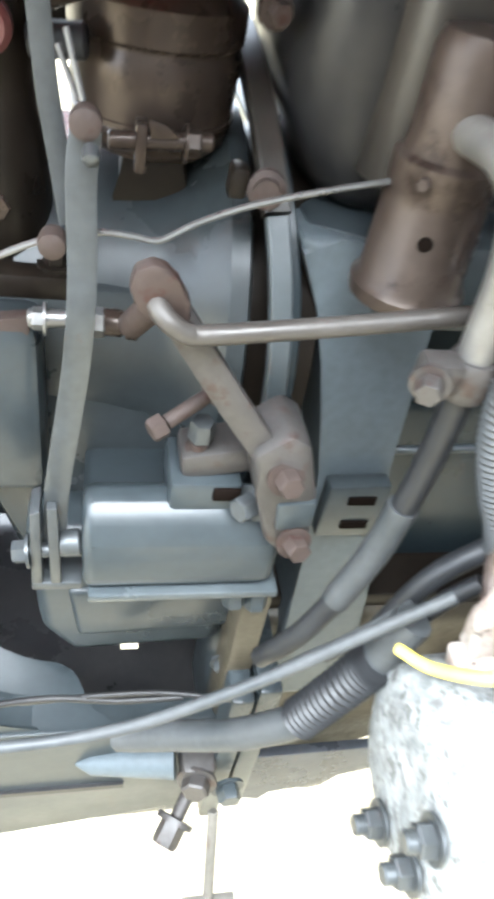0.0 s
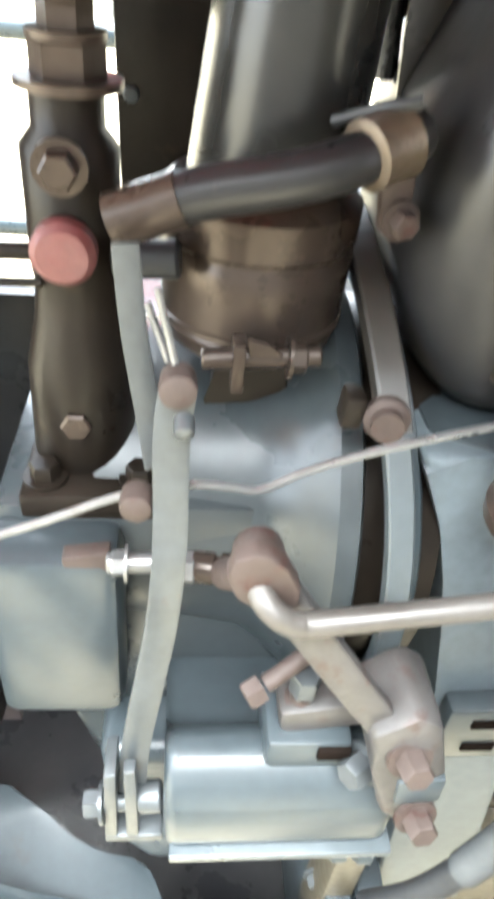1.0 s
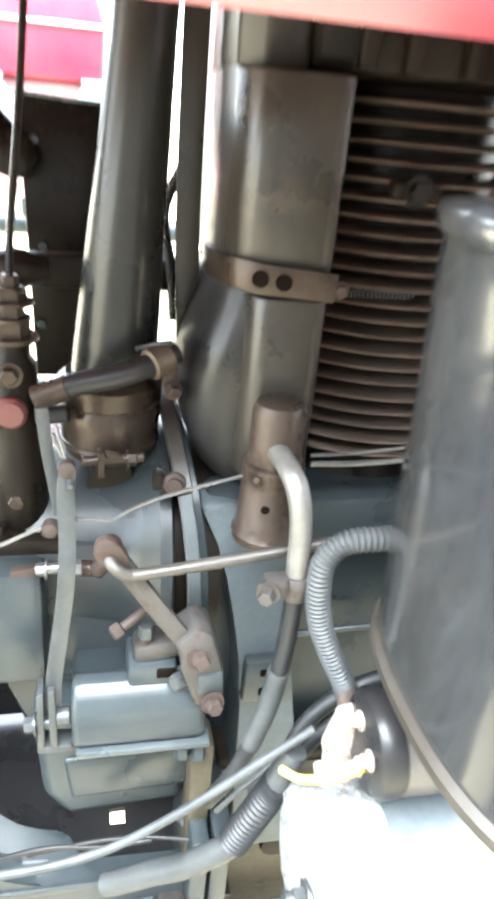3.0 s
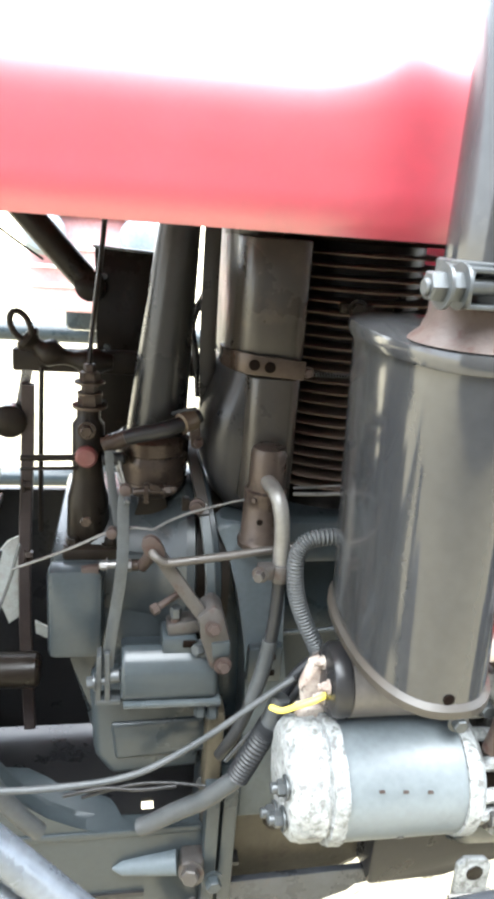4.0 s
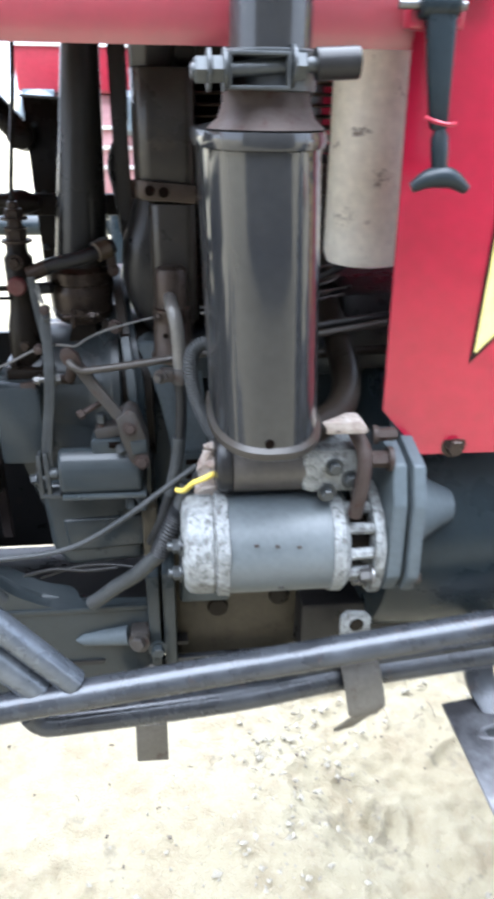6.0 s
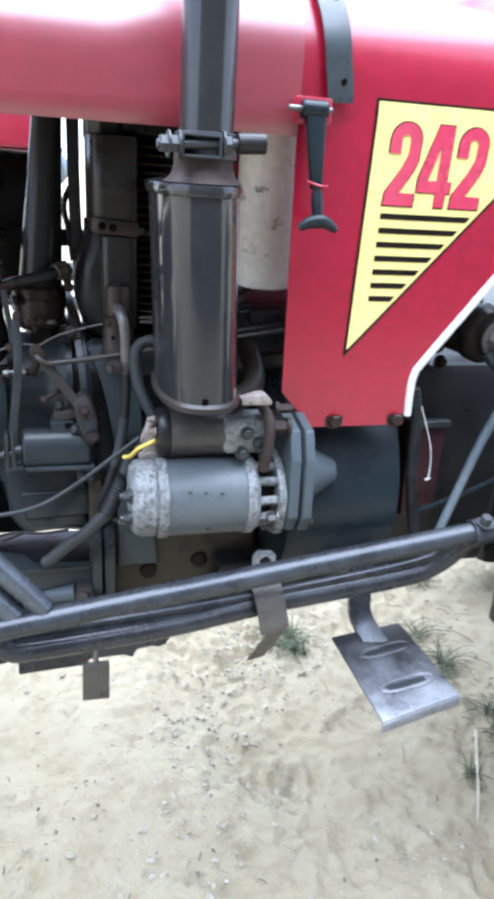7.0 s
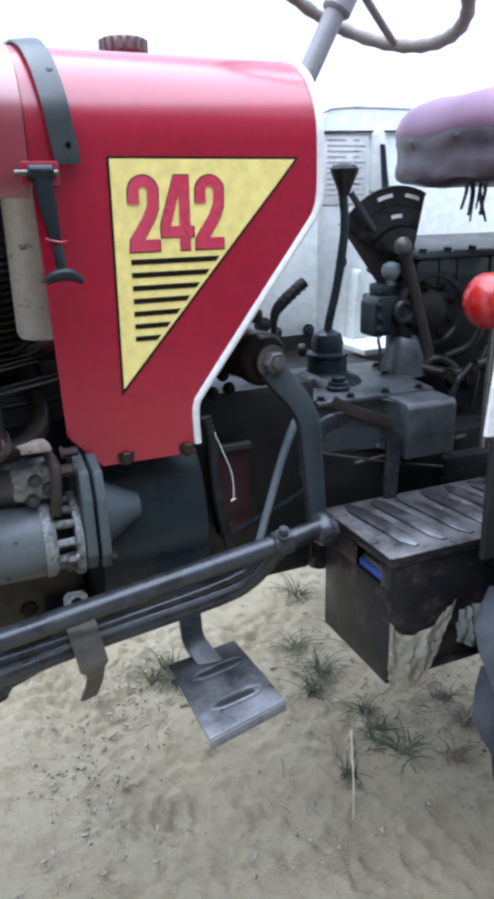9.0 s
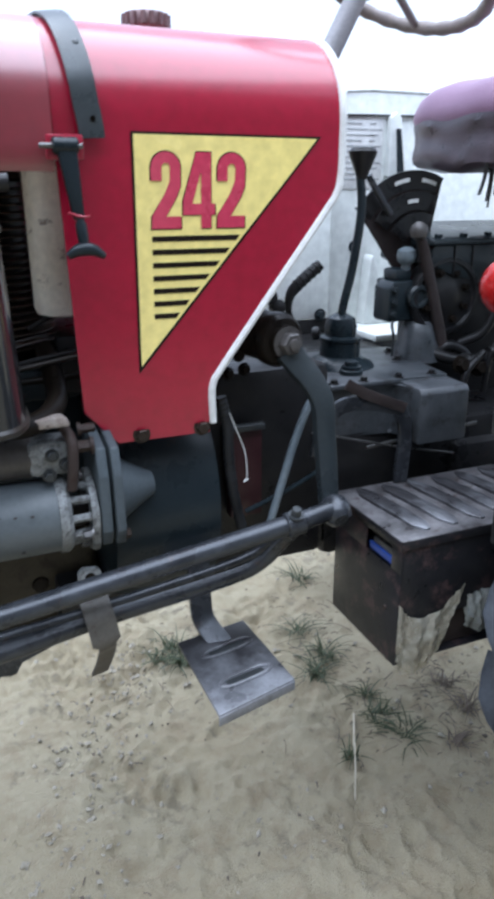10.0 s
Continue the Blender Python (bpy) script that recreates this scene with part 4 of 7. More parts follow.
# ---- engine: crankcase side ----
def engine_block():
    bm = fresh()
    slab(bm, [(-0.028, 1.0), (-0.024, 0.885), (0.008, 0.868), (0.014, 0.775), (0.04, 0.735), (0.16, 0.735), (0.16, 1.0)], 0.295, 0.56, 0.012)
    block = part("engine_block", bm, GREYOIL, tractor, "grey painted cast engine block, dusty and oil-stained")
    bm = fresh()
    slab(bm, [(0.016, 0.86), (0.135, 0.862), (0.145, 0.80), (0.145, 0.738), (0.042, 0.732), (0.022, 0.762)], 0.262, 0.31, 0.01, seg=3)
    part("lower_cover", bm, GREY, block)
    bm = fresh()
    slab(bm, [(0.04, 0.808), (0.15, 0.812), (0.15, 0.764), (0.046, 0.758)], 0.258, 0.28, 0.005, seg=3)
    part("cover_plate", bm, GREY, block)
    bm = fresh()
    box(bm, (-0.028, 0.268, 0.886), (0.03, 0.3, 0.993), 0.008)
    part("side_cover", bm, GREY, block)
    # flared neck and flange on the crank line
    bm = fresh()
    lathe(bm, [(0.07, 0.010), (0.082, 0.016), (0.084, 0.06), (0.086, 0.083), (0.091, 0.095), (0.100, 0.106), (0.109, 0.1135), (0.112, 0.117), (0.112, 0.126), (0.108, 0.128)], (0, 0.375, 0.955), (1, 0.375, 0.955), 72)
    part("crankcase_flange", bm, GREYOIL, block)
    # near-black disc behind the flange, with the gap's shade in its colour
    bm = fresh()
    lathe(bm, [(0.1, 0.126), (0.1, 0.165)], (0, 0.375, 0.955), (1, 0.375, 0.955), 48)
    part("flange_gap_shade", bm, OILY, block)
    # rim of the fan cowl, a band round the crank line, browned at its top
    def band(name, a0, a1, r, x, half, deep, material, label=""):
        pts = [(x - 0.02 * max(0.0, math.sin(a)) ** 2, 0.405 - r * math.cos(a), 0.955 + r * math.sin(a)) for a in (radians(a0 + (a1 - a0) * k / 14) for k in range(15))]
        part(name, tube(fresh(), pts, half, flat=deep, steps=2, turn=(1, 0, 0)), material, block, label)
    band("cowl_rim", -60, 38, 0.148, 0.1425, 0.0052, 0.004, RIM, "grey rim of the fan cowl")
    band("cowl_rim", 38.5, 100, 0.148, 0.1425, 0.0062, 0.005, COWL)
    band("cowl_step", -60, 95, 0.132, 0.151, 0.005, 0.004, DGREY)
    # right-hand half of the crankcase with its deck
    bm = fresh()
    slab(bm, [(0.147, 1.038), (0.151, 1.03), (0.163, 1.003), (0.172, 0.972), (0.180, 0.935), (0.187, 0.895), (0.192, 0.84), (0.193, 0.78), (0.19, 0.66), (0.262, 0.66), (0.246, 0.80), (0.232, 0.90), (0.228, 1.0), (0.226, 1.036), (0.17, 1.039)], 0.272, 0.6, 0.006, seg=3)
    for v in bm.verts:
        if v.co.y < 0.3:
            v.co.y += 0.07 * max(0.0, v.co.z - 0.66) - 0.012
    part("crankcase_half", bm, PALEGREY, block)
    # dark filler added behind the crankcase edge so the gap stays shaded
    bm = fresh()
    box(bm, (0.152, 0.325, 0.69), (0.21, 0.6, 0.992), 0.006)
    part("gap_filler", bm, DGREY, block)
    # set-back face in darker paint, which carries the recess's shade
    bm = fresh()
    slab(bm, [(0.225, 1.0), (0.23, 0.66), (0.44, 0.66), (0.44, 1.0)], 0.325, 0.6, 0.006)
    part("dark_recess_face", bm, DGREY, block)
    bm = fresh()
    rod(bm, (0.235, 0.30, 0.893), (0.315, 0.30, 0.897), 0.0032, 10)
    part("dipstick", bm, RIM, block)
    bm = fresh()
    slab(bm, [(0.152, 0.30), (0.19, 0.283), (0.44, 0.29), (0.44, 0.58), (0.152, 0.58)], 0.99, 1.042, 0.009, axis="z")
    part("deck", bm, GREY, block)
    bm = fresh()
    slab(bm, [(0.190, 0.853), (0.191, 0.897), (0.230, 0.899), (0.230, 0.853)], 0.262, 0.275, 0.003)
    part("slotted_plate", bm, GREY, block)
    for z in (0.886, 0.865):
        bm = fresh()
        box(bm, (0.204, 0.2605, z - 0.003), (0.222, 0.264, z + 0.004), 0.001)
        part("slot", bm, HOLE, block)
    # sump
    bm = fresh()
    slab(bm, [(0.172, 0.745), (0.44, 0.745), (0.44, 0.60), (0.40, 0.578), (0.36, 0.55), (0.27, 0.515), (0.215, 0.495), (0.18, 0.52)], 0.275, 0.52, 0.015, seg=3)
    sump = part("oil_sump", bm, OLIVE, block, "oil-soaked brown sump casting")
    bm = fresh()
    box(bm, (0.18, 0.285, 0.742), (0.445, 0.56, 0.758), 0.003)
    part("sump_flange", bm, OILY, block)
    for x in (0.215, 0.275, 0.335, 0.395):
        bm = fresh()
        hexbolt(bm, (x, 0.296, 0.742), (0, 0, -1), 0.007, 0.007)
        part("sump_bolt", bm, OILY, block)
    for x, z in ((0.245, 0.64), (0.335, 0.655)):
        bm = fresh()
        lathe(bm, [(0.016, 0), (0.014, 0.005), (0.008, 0.006)], (x, 0.276, z), (x, 0, z), 18)
        part("drain_plug", bm, OILY, block)
    # small bolts on the covers
    for p in ((0.148, 0.257, 0.722), (0.15, 0.257, 0.842), (0.128, 0.26, 0.85)):
        bm = fresh()
        hexbolt(bm, p, (0, -1, 0), 0.006, 0.007)
        part("cover_bolt", bm, FLAT, block)
    # spring strut at the lower end of the block
    bm = fresh()
    box(bm, (0.145, 0.235, 0.66), (0.165, 0.27, 0.835), 0.005)
    part("rib", bm, OLIVE, block)
    return block


settle(engine_block, (0, 0.025, 0))


def governor_can():
    """The grey can on the engine's side with its levers, bolts and clamp block."""
    bm = fresh()
    pts = [(0.236, 0.876), (0.236, 0.900), (0.239, 0.911), (0.246, 0.921), (0.256, 0.9265), (0.266, 0.923), (0.273, 0.914), (0.276, 0.900), (0.33, 0.895), (0.33, 0.870), (0.242, 0.870)]
    slab(bm, pts, 0.050, 0.150, 0.006, axis="x", seg=4)
    can = part("governor_can", bm, GREY, tractor, "grey painted rounded housing with worn edges")
    bm = fresh()
    slab(bm, [(0.2335, 0.8715), (0.2335, 0.866), (0.31, 0.866), (0.31, 0.8715)], 0.053, 0.154, 0.0012, axis="x")
    part("gasket_edge", bm, RIM, can)
    bm = fresh()
    box(bm, (0.091, 0.248, 0.915), (0.127, 0.285, 0.9385), 0.003)
    part("pad", bm, GREY, can)
    bm = fresh()
    box(bm, (0.112, 0.246, 0.929), (0.126, 0.27, 0.9365), 0.001)
    part("slot", bm, HOLE, can)
    bm = fresh()
    slab(bm, [(0.095, 0.950), (0.128, 0.957), (0.134, 0.942), (0.097, 0.9345)], 0.254, 0.278, 0.003)
    part("stop_bracket", bm, RUSTGREY, can)
    bm = fresh()
    lathe(bm, [(0.007, 0), (0.007, 0.003), (0.005, 0.0035), (0.005, 0.008)], (0.1045, 0.262, 0.948), (0.1045, 0.26, 0.97), 14)
    part("washer", bm, RUST, can)
    bm = fresh()
    hexbolt(bm, (0.1045, 0.2615, 0.955), (0, -0.1, 1), 0.0062, 0.011, False)
    part("stop_screw", bm, FLAT, can)
    bm = fresh()
    slab(bm, [(0.123, 0.973), (0.139, 0.986), (0.149, 0.980), (0.159, 0.945), (0.161, 0.918), (0.152, 0.903), (0.138, 0.916), (0.128, 0.950)], 0.230, 0.264, 0.004)
    blk = part("clamp_block", bm, RUSTGREY, can, "rusty clamp block with two bolts")
    for x, y, z in ((0.1395, 0.2305, 0.962), (0.1515, 0.229, 0.919)):
        bm = fresh()
        hexbolt(bm, (x, y, z), (0.1, -1, 0.25), 0.0062, 0.009)
        part("bolt", bm, RUST, blk)
    bm = fresh()
    hexbolt(bm, (0.1335, 0.246, 0.929), (-0.8, -0.6, 0.1), 0.0068, 0.010)
    part("bolt", bm, FLAT, blk)
    bm = fresh()
    slab(bm, [(0.139, 0.945), (0.158, 0.947), (0.159, 0.930), (0.141, 0.927)], 0.2282, 0.2325, 0.0015)
    part("paint_smear", bm, GREY, blk)
    for x, z in ((0.134, 0.862), (0.147, 0.859)):
        bm = fresh()
        hexbolt(bm, (x, 0.25, z), (0, -0.4, -1), 0.0068, 0.014)
        part("lower_bolt", bm, GREY, can)
    # flat lever with its pivots
    bm = fresh()
    tube(bm, [(0.0505, 0.278, 1.088), (0.049, 0.275, 1.072), (0.0495, 0.270, 1.04), (0.049, 0.265, 1.02), (0.047, 0.262, 0.995), (0.0432, 0.259, 0.966), (0.040, 0.256, 0.944), (0.0375, 0.254, 0.921), (0.036, 0.253, 0.886)], 0.0058, flat=0.0019, steps=4, turn=(1, 0, 0))
    lev = part("control_lever", bm, FLAT, tractor, "long flat steel control lever")
    bm = fresh()
    lathe(bm, [(0.003, -0.006), (0.0055, -0.005), (0.0058, 0.0), (0.0055, 0.005), (0.003, 0.006)], (0.0505, 0.274, 1.092), (0.0505, 0.0, 1.12), 18)
    part("top_pivot", bm, RUST, lev)
    bm = fresh()
    lathe(bm, [(0.003, 0), (0.0033, 0.002), (0.003, 0.006), (0.0015, 0.007)], (0.0525, 0.268, 1.085), (0.0535, 0.2, 1.06), 12)
    part("pivot_stud", bm, FLAT, lev)
    bm = fresh()
    rod(bm, (0.0495, 0.276, 1.098), (0.044, 0.281, 1.119), 0.0012, 8)
    rod(bm, (0.0475, 0.279, 1.097), (0.041, 0.284, 1.113), 0.0012, 8)
    part("split_pin", bm, STEEL, lev)
    bm = fresh()
    tube(bm, [(0.0335, 0.304, 1.122), (0.036, 0.301, 1.095), (0.040, 0.297, 1.07), (0.044, 0.293, 1.045)], 0.0042, flat=0.0012, steps=4, turn=(1, 0, 0))
    part("link_strip", bm, FLAT, lev)
    bm = fresh()
    slab(bm, [(0.0255, 0.922), (0.0305, 0.924), (0.030, 0.869), (0.0245, 0.869)], 0.244, 0.262, 0.001)
    slab(bm, [(0.0335, 0.926), (0.0385, 0.926), (0.0395, 0.869), (0.0340, 0.869)], 0.244, 0.25, 0.001)
    box(bm, (0.0245, 0.244, 0.864), (0.050, 0.262, 0.8695), 0.001)
    part("fork", bm, FLAT, lev)
    bm = fresh()
    rod(bm, (0.016, 0.25, 0.888), (0.058, 0.25, 0.893), 0.0042)
    part("fork_pin", bm, FLAT, lev)
    bm = fresh()
    hexbolt(bm, (0.0245, 0.25, 0.889), (-1, 0, -0.1), 0.0062, 0.007)
    part("pin_nut", bm, FLAT, lev)
    bm = fresh()
    lathe(bm, [(0.0062, 0), (0.0068, 0.001), (0.0068, 0.009), (0.0055, 0.010)], (0.0395, 0.249, 0.896), (0.06, 0.249, 0.898), 16)
    part("pin_collar", bm, FLAT, lev)
    bm = fresh()
    rod(bm, (0.026, 0.285, 1.004), (0.06, 0.285, 1.0055), 0.0042)
    hexbolt(bm, (0.034, 0.285, 1.004), (-1, 0, 0), 0.0052, 0.005)
    hexbolt(bm, (0.0515, 0.282, 1.0055), (1, 0, 0), 0.0068, 0.006)
    part("cross_shaft", bm, STEEL, lev)
    bm = fresh()
    lathe(bm, [(0.005, 0), (0.0062, 0.001), (0.0062, 0.009), (0.005, 0.0095), (0.005, 0.011), (0.0068, 0.0115), (0.0068, 0.016), (0.005, 0.017)], (0.0575, 0.283, 1.0055), (0.09, 0.276, 1.007), 16)
    part("shaft_coupling", bm, BROWN, lev)
    bm = fresh()
    lathe(bm, [(0.0042, -0.002), (0.0058, 0.0), (0.006, 0.005), (0.0052, 0.009), (0.003, 0.010)], (0.0385, 0.279, 1.045), (0.034, 0.2, 1.05), 16)
    part("wire_nut", bm, RUST, lev)
    # rusty knuckle, angled arm and cross rod
    bm = fresh()
    slab(bm, [(0.0665, 1.047), (0.0685, 1.0545), (0.0745, 1.0575), (0.080, 1.056), (0.0845, 1.051), (0.0895, 1.043), (0.090, 1.034), (0.080, 1.030), (0.070, 1.038)], 0.2395, 0.2475, 0.0016)
    lathe(bm, [(0.007, 0), (0.0085, 0.001), (0.0085, 0.014), (0.007, 0.016)], (0.078, 0.246, 1.043), (0.078, 0.30, 1.03), 18)
    kn = part("rusty_knuckle", bm, RUST, tractor, "red-rusted lever knuckle")
    bm = fresh()
    rod(bm, (0.07, 0.277, 1.008), (0.079, 0.252, 1.036), 0.0062)
    part("shaft_end", bm, RUST, kn)
    bm = fresh()
    tube(bm, [(0.081, 0.246, 1.040), (0.09, 0.245, 1.027), (0.11, 0.242, 0.998), (0.133, 0.238, 0.967)], lambda k: 0.0066, flat=0.003, steps=4, turn=(0.82, 0, 0.57))
    part("angled_arm", bm, RUSTGREY, kn, "brown rusty angled arm")
    bm = fresh()
    hexbolt(bm, (0.0868, 0.2525, 0.974), (-1, -0.5, -0.35), 0.0058, 0.007, False)
    lathe(bm, [(0.0036, 0.0), (0.0036, 0.022), (0.0055, 0.0225), (0.0055, 0.028)], (0.0865, 0.2525, 0.974), (0.1065, 0.2625, 0.983), 14)
    part("stop_bolt", bm, RUST, kn)
    bm = fresh()
    tube(bm, [(0.0765, 0.25, 1.043), (0.0775, 0.24, 1.0405), (0.0815, 0.2355, 1.037), (0.0885, 0.235, 1.0325), (0.099, 0.236, 1.032), (0.16, 0.239, 1.0385), (0.26, 0.242, 1.0525), (0.46, 0.246, 1.082)], 0.0043, 12, 5)
    part("throttle_rod", bm, ROD, kn, "bent steel throttle rod")
    bm = fresh()
    tube(bm, [(-0.06, 0.282, 1.002), (-0.02, 0.281, 1.018), (0.006, 0.28, 1.030), (0.034, 0.28, 1.0435), (0.056, 0.28, 1.0485), (0.07, 0.28, 1.0478), (0.080, 0.28, 1.047), (0.094, 0.28, 1.0555), (0.117, 0.28, 1.0655), (0.155, 0.283, 1.075), (0.20, 0.288, 1.083)], 0.0015, 8, 4)
    part("leak_off_pipe", bm, STEEL, tractor, "thin bent fuel pipe")
    bm = fresh()
    lathe(bm, [(0.005, 0), (0.0085, 0.001), (0.0085, 0.005), (0.006, 0.006), (0.006, 0.011)], (0.126, 0.306, 1.0625), (0.118, 0.26, 1.066), 16)
    part("pipe_union", bm, RUST, tractor, "rusty pipe union")
    bm = fresh()
    slab(bm, [(0.109, 1.057), (0.117, 1.057), (0.118, 1.070), (0.110, 1.071)], 0.302, 0.314, 0.002)
    part("pipe_clip", bm, OILY, tractor)


governor_can()


# ---- engine: intake, filter, cylinder ----
def intake():
    bm = fresh()
    lathe(bm, [(0.03, 0), (0.0325, 0.003), (0.0315, 0.03), (0.029, 0.085), (0.0252, 0.158), (0.0212, 0.245), (0.0205, 0.36)], (0.0785, 0.346, 1.112), (0.0965, 0.346, 1.345), 44)
    part("intake_tube", bm, INTAKE, tractor, "glossy black tapered intake tube")
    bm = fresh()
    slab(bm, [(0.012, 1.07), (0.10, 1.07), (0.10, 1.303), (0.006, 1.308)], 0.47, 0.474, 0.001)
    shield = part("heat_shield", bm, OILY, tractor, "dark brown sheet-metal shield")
    bm = fresh()
    slab(bm, [(0.004, 1.311), (0.10, 1.306), (0.10, 1.303), (0.004, 1.3075)], 0.462, 0.478, 0.0008)
    part("shield_lip", bm, RIM, shield)
    for x, z in ((0.018, 1.275), (0.022, 1.19), (0.018, 1.12)):
        bm = fresh()
        lathe(bm, [(0.0045, 0), (0.0035, 0.003)], (x, 0.47, z), (x, 0, z), 10)
        part("rivet", bm, RIM, shield)
    bm = fresh()
    tube(bm, [(0.1405, 0.372, 1.122), (0.1355, 0.372, 1.2), (0.134, 0.372, 1.28), (0.134, 0.372, 1.38), (0.134, 0.372, 1.46)], 0.0092, flat=0.0016, steps=3, turn=(1, 0, 0))
    part("cowl_stay", bm, COWL, tractor, "grey sheet stay beside the cowl")
    line = bend([(0.130, 0.395, 1.15), (0.126, 0.395, 1.19), (0.119, 0.40, 1.225), (0.121, 0.40, 1.245), (0.131, 0.402, 1.266), (0.139, 0.405, 1.29), (0.140, 0.405, 1.39)], 8)
    part("braided_hose", tube(fresh(), line, 0.0046, 10, 1), BRAID, tractor, "black braided fuel hose")
    bm = fresh()
    box(bm, (-0.08, 0.395, 1.172), (0.152, 0.412, 1.198), 0.003)
    part("cross_tie", bm, OILY, tractor)


settle(intake, (0.004, 0.033, 0))


def fuel_filter():
    cx, cy = 0.0765, 0.346
    bm = fresh()
    lathe(bm, [(0.012, 1.05), (0.03, 1.052), (0.0365, 1.058), (0.038, 1.064), (0.0365, 1.066), (0.0365, 1.0685), (0.0385, 1.07), (0.0395, 1.086), (0.0398, 1.096), (0.0385, 1.098), (0.0385, 1.1), (0.0405, 1.102), (0.0405, 1.116), (0.034, 1.122)], (cx, cy, 0), seg=40)
    f = part("fuel_filter", bm, BROWN, tractor, "oil-browned fuel filter bowl")
    bm = fresh()
    lathe(bm, [(0.038, 1.0665), (0.0395, 1.0673), (0.0395, 1.0695), (0.038, 1.0703)], (cx, cy, 0), seg=40, close=False)
    part("wire_clamp", bm, BROWN, f)
    bm = fresh()
    rod(bm, (0.055, 0.299, 1.0665), (0.101, 0.301, 1.069), 0.0042)
    hexbolt(bm, (0.088, 0.3, 1.068), (1, 0, 0), 0.006, 0.006)
    part("clamp_bolt", bm, BROWN, f)
    bm = fresh()
    box(bm, (0.0665, 0.293, 1.055), (0.0715, 0.304, 1.076), 0.001)
    slab(bm, [(0.0715, 1.078), (0.073, 1.070), (0.086, 1.071), (0.08, 1.076)], 0.295, 0.298, 0.0006)
    part("clamp_tab", bm, BROWN, f)
    bm = fresh()
    slab(bm, [(0.058, 1.018), (0.095, 1.018), (0.0925, 1.03), (0.093, 1.058), (0.062, 1.058), (0.061, 1.03)], 0.325, 0.375, 0.003)
    part("pedestal", bm, OILY, f)
    # hose across the head, with its clamp
    bm = fresh()
    tube(bm, [(0.026, 0.292, 1.121), (0.05, 0.29, 1.131), (0.08, 0.29, 1.138), (0.102, 0.296, 1.144), (0.122, 0.308, 1.15)], 0.0085, 14, 6)
    hose = part("fuel_hose", bm, BLACK, tractor, "black rubber fuel hose over the filter")
    bm = fresh()
    tube(bm, [(0.024, 0.292, 1.1203), (0.046, 0.29, 1.1297)], 0.0092, 14, 2)
    part("sleeve", bm, BROWN, hose)
    bm = fresh()
    lathe(bm, [(0.0095, -0.008), (0.0115, -0.007), (0.011, 0.0), (0.012, 0.008), (0.0095, 0.009)], (0.109, 0.3, 1.1462), (0.122, 0.308, 1.15), 24)
    part("hose_clamp", bm, BRASS, hose, "yellowed hose clamp")
    bm = fresh()
    hexbolt(bm, (0.121, 0.305, 1.122), (0.2, -1, 0), 0.005, 0.006)
    slab(bm, [(0.111, 1.146), (0.124, 1.142), (0.126, 1.116), (0.115, 1.116)], 0.306, 0.313, 0.002)
    part("clamp_screw", bm, RUST, hose)
    bm = fresh()
    tube(bm, [(0.118, 0.298, 1.161), (0.108, 0.302, 1.158), (0.095, 0.315, 1.150)], 0.0022, 8, 4)
    part("worm_drive", bm, RUBBER, hose)
    # injection pump with its stacked nuts
    px, py = 0.007, 0.325
    bm = fresh()
    lathe(bm, [(0.02, 1.0), (0.023, 1.006), (0.022, 1.05), (0.0175, 1.07), (0.016, 1.085), (0.017, 1.09), (0.017, 1.134), (0.0125, 1.14), (0.0125, 1.152)], (px, py, 0), seg=28)
    pump = part("injection_pump", bm, OILY, tractor, "oily fuel injection pump")
    for z, r, h in ((1.152, 0.0125, 0.012), (1.166, 0.009, 0.01), (1.178, 0.011, 0.009), (1.188, 0.0065, 0.008)):
        bm = fresh()
        hexbolt(bm, (px + 0.001, py, z), (0, 0, 1), r, h)
        part("delivery_union", bm, BROWN, pump)
    bm = fresh()
    lathe(bm, [(0.0115, 0), (0.0115, 0.006), (0.009, 0.009), (0.003, 0.0095)], (0.006, 0.307, 1.104), (0.006, 0, 1.104), 20)
    part("bleed_cap", bm, REDCAP, pump, "red bleed screw cap")
    for z in (1.131, 1.03):
        bm = fresh()
        hexbolt(bm, (0.006, 0.308, z), (0, -1, 0), 0.0065, 0.006)
        part("pump_bolt", bm, BROWN, pump)
    bm = fresh()
    rod(bm, (0.022, 0.312, 1.0985), (0.046, 0.31, 1.101), 0.0072)
    part("outlet", bm, RUBBER, pump)
    bm = fresh()
    rod(bm, (-0.062, 0.31, 1.099), (-0.004, 0.312, 1.1), 0.0035)
    rod(bm, (-0.062, 0.31, 1.087), (-0.004, 0.312, 1.088), 0.002)
    part("feed_pipe", bm, OILY, pump)
    bm = fresh()
    box(bm, (-0.018, 0.288, 0.99), (0.042, 0.345, 1.004), 0.003)
    for x in (-0.008, 0.032):
        hexbolt(bm, (x, 0.30, 1.004), (0, 0, 1), 0.0065, 0.007)
    part("pump_flange", bm, OILY, pump)
    bm = fresh()
    slab(bm, [(0.003, 0.995), (0.022, 0.998), (0.02, 0.975), (0.004, 0.97)], 0.262, 0.27, 0.001)
    part("tag_bracket", bm, RUST, pump)
    bm = fresh()
    tube(bm, [(0.008, 0.325, 1.19), (0.009, 0.33, 1.22), (0.018, 0.352, 1.31), (0.024, 0.36, 1.38)], 0.0028, 8, 5)
    part("injector_pipe", bm, OILY, pump)


settle(fuel_filter, (0.004, 0.033, 0))


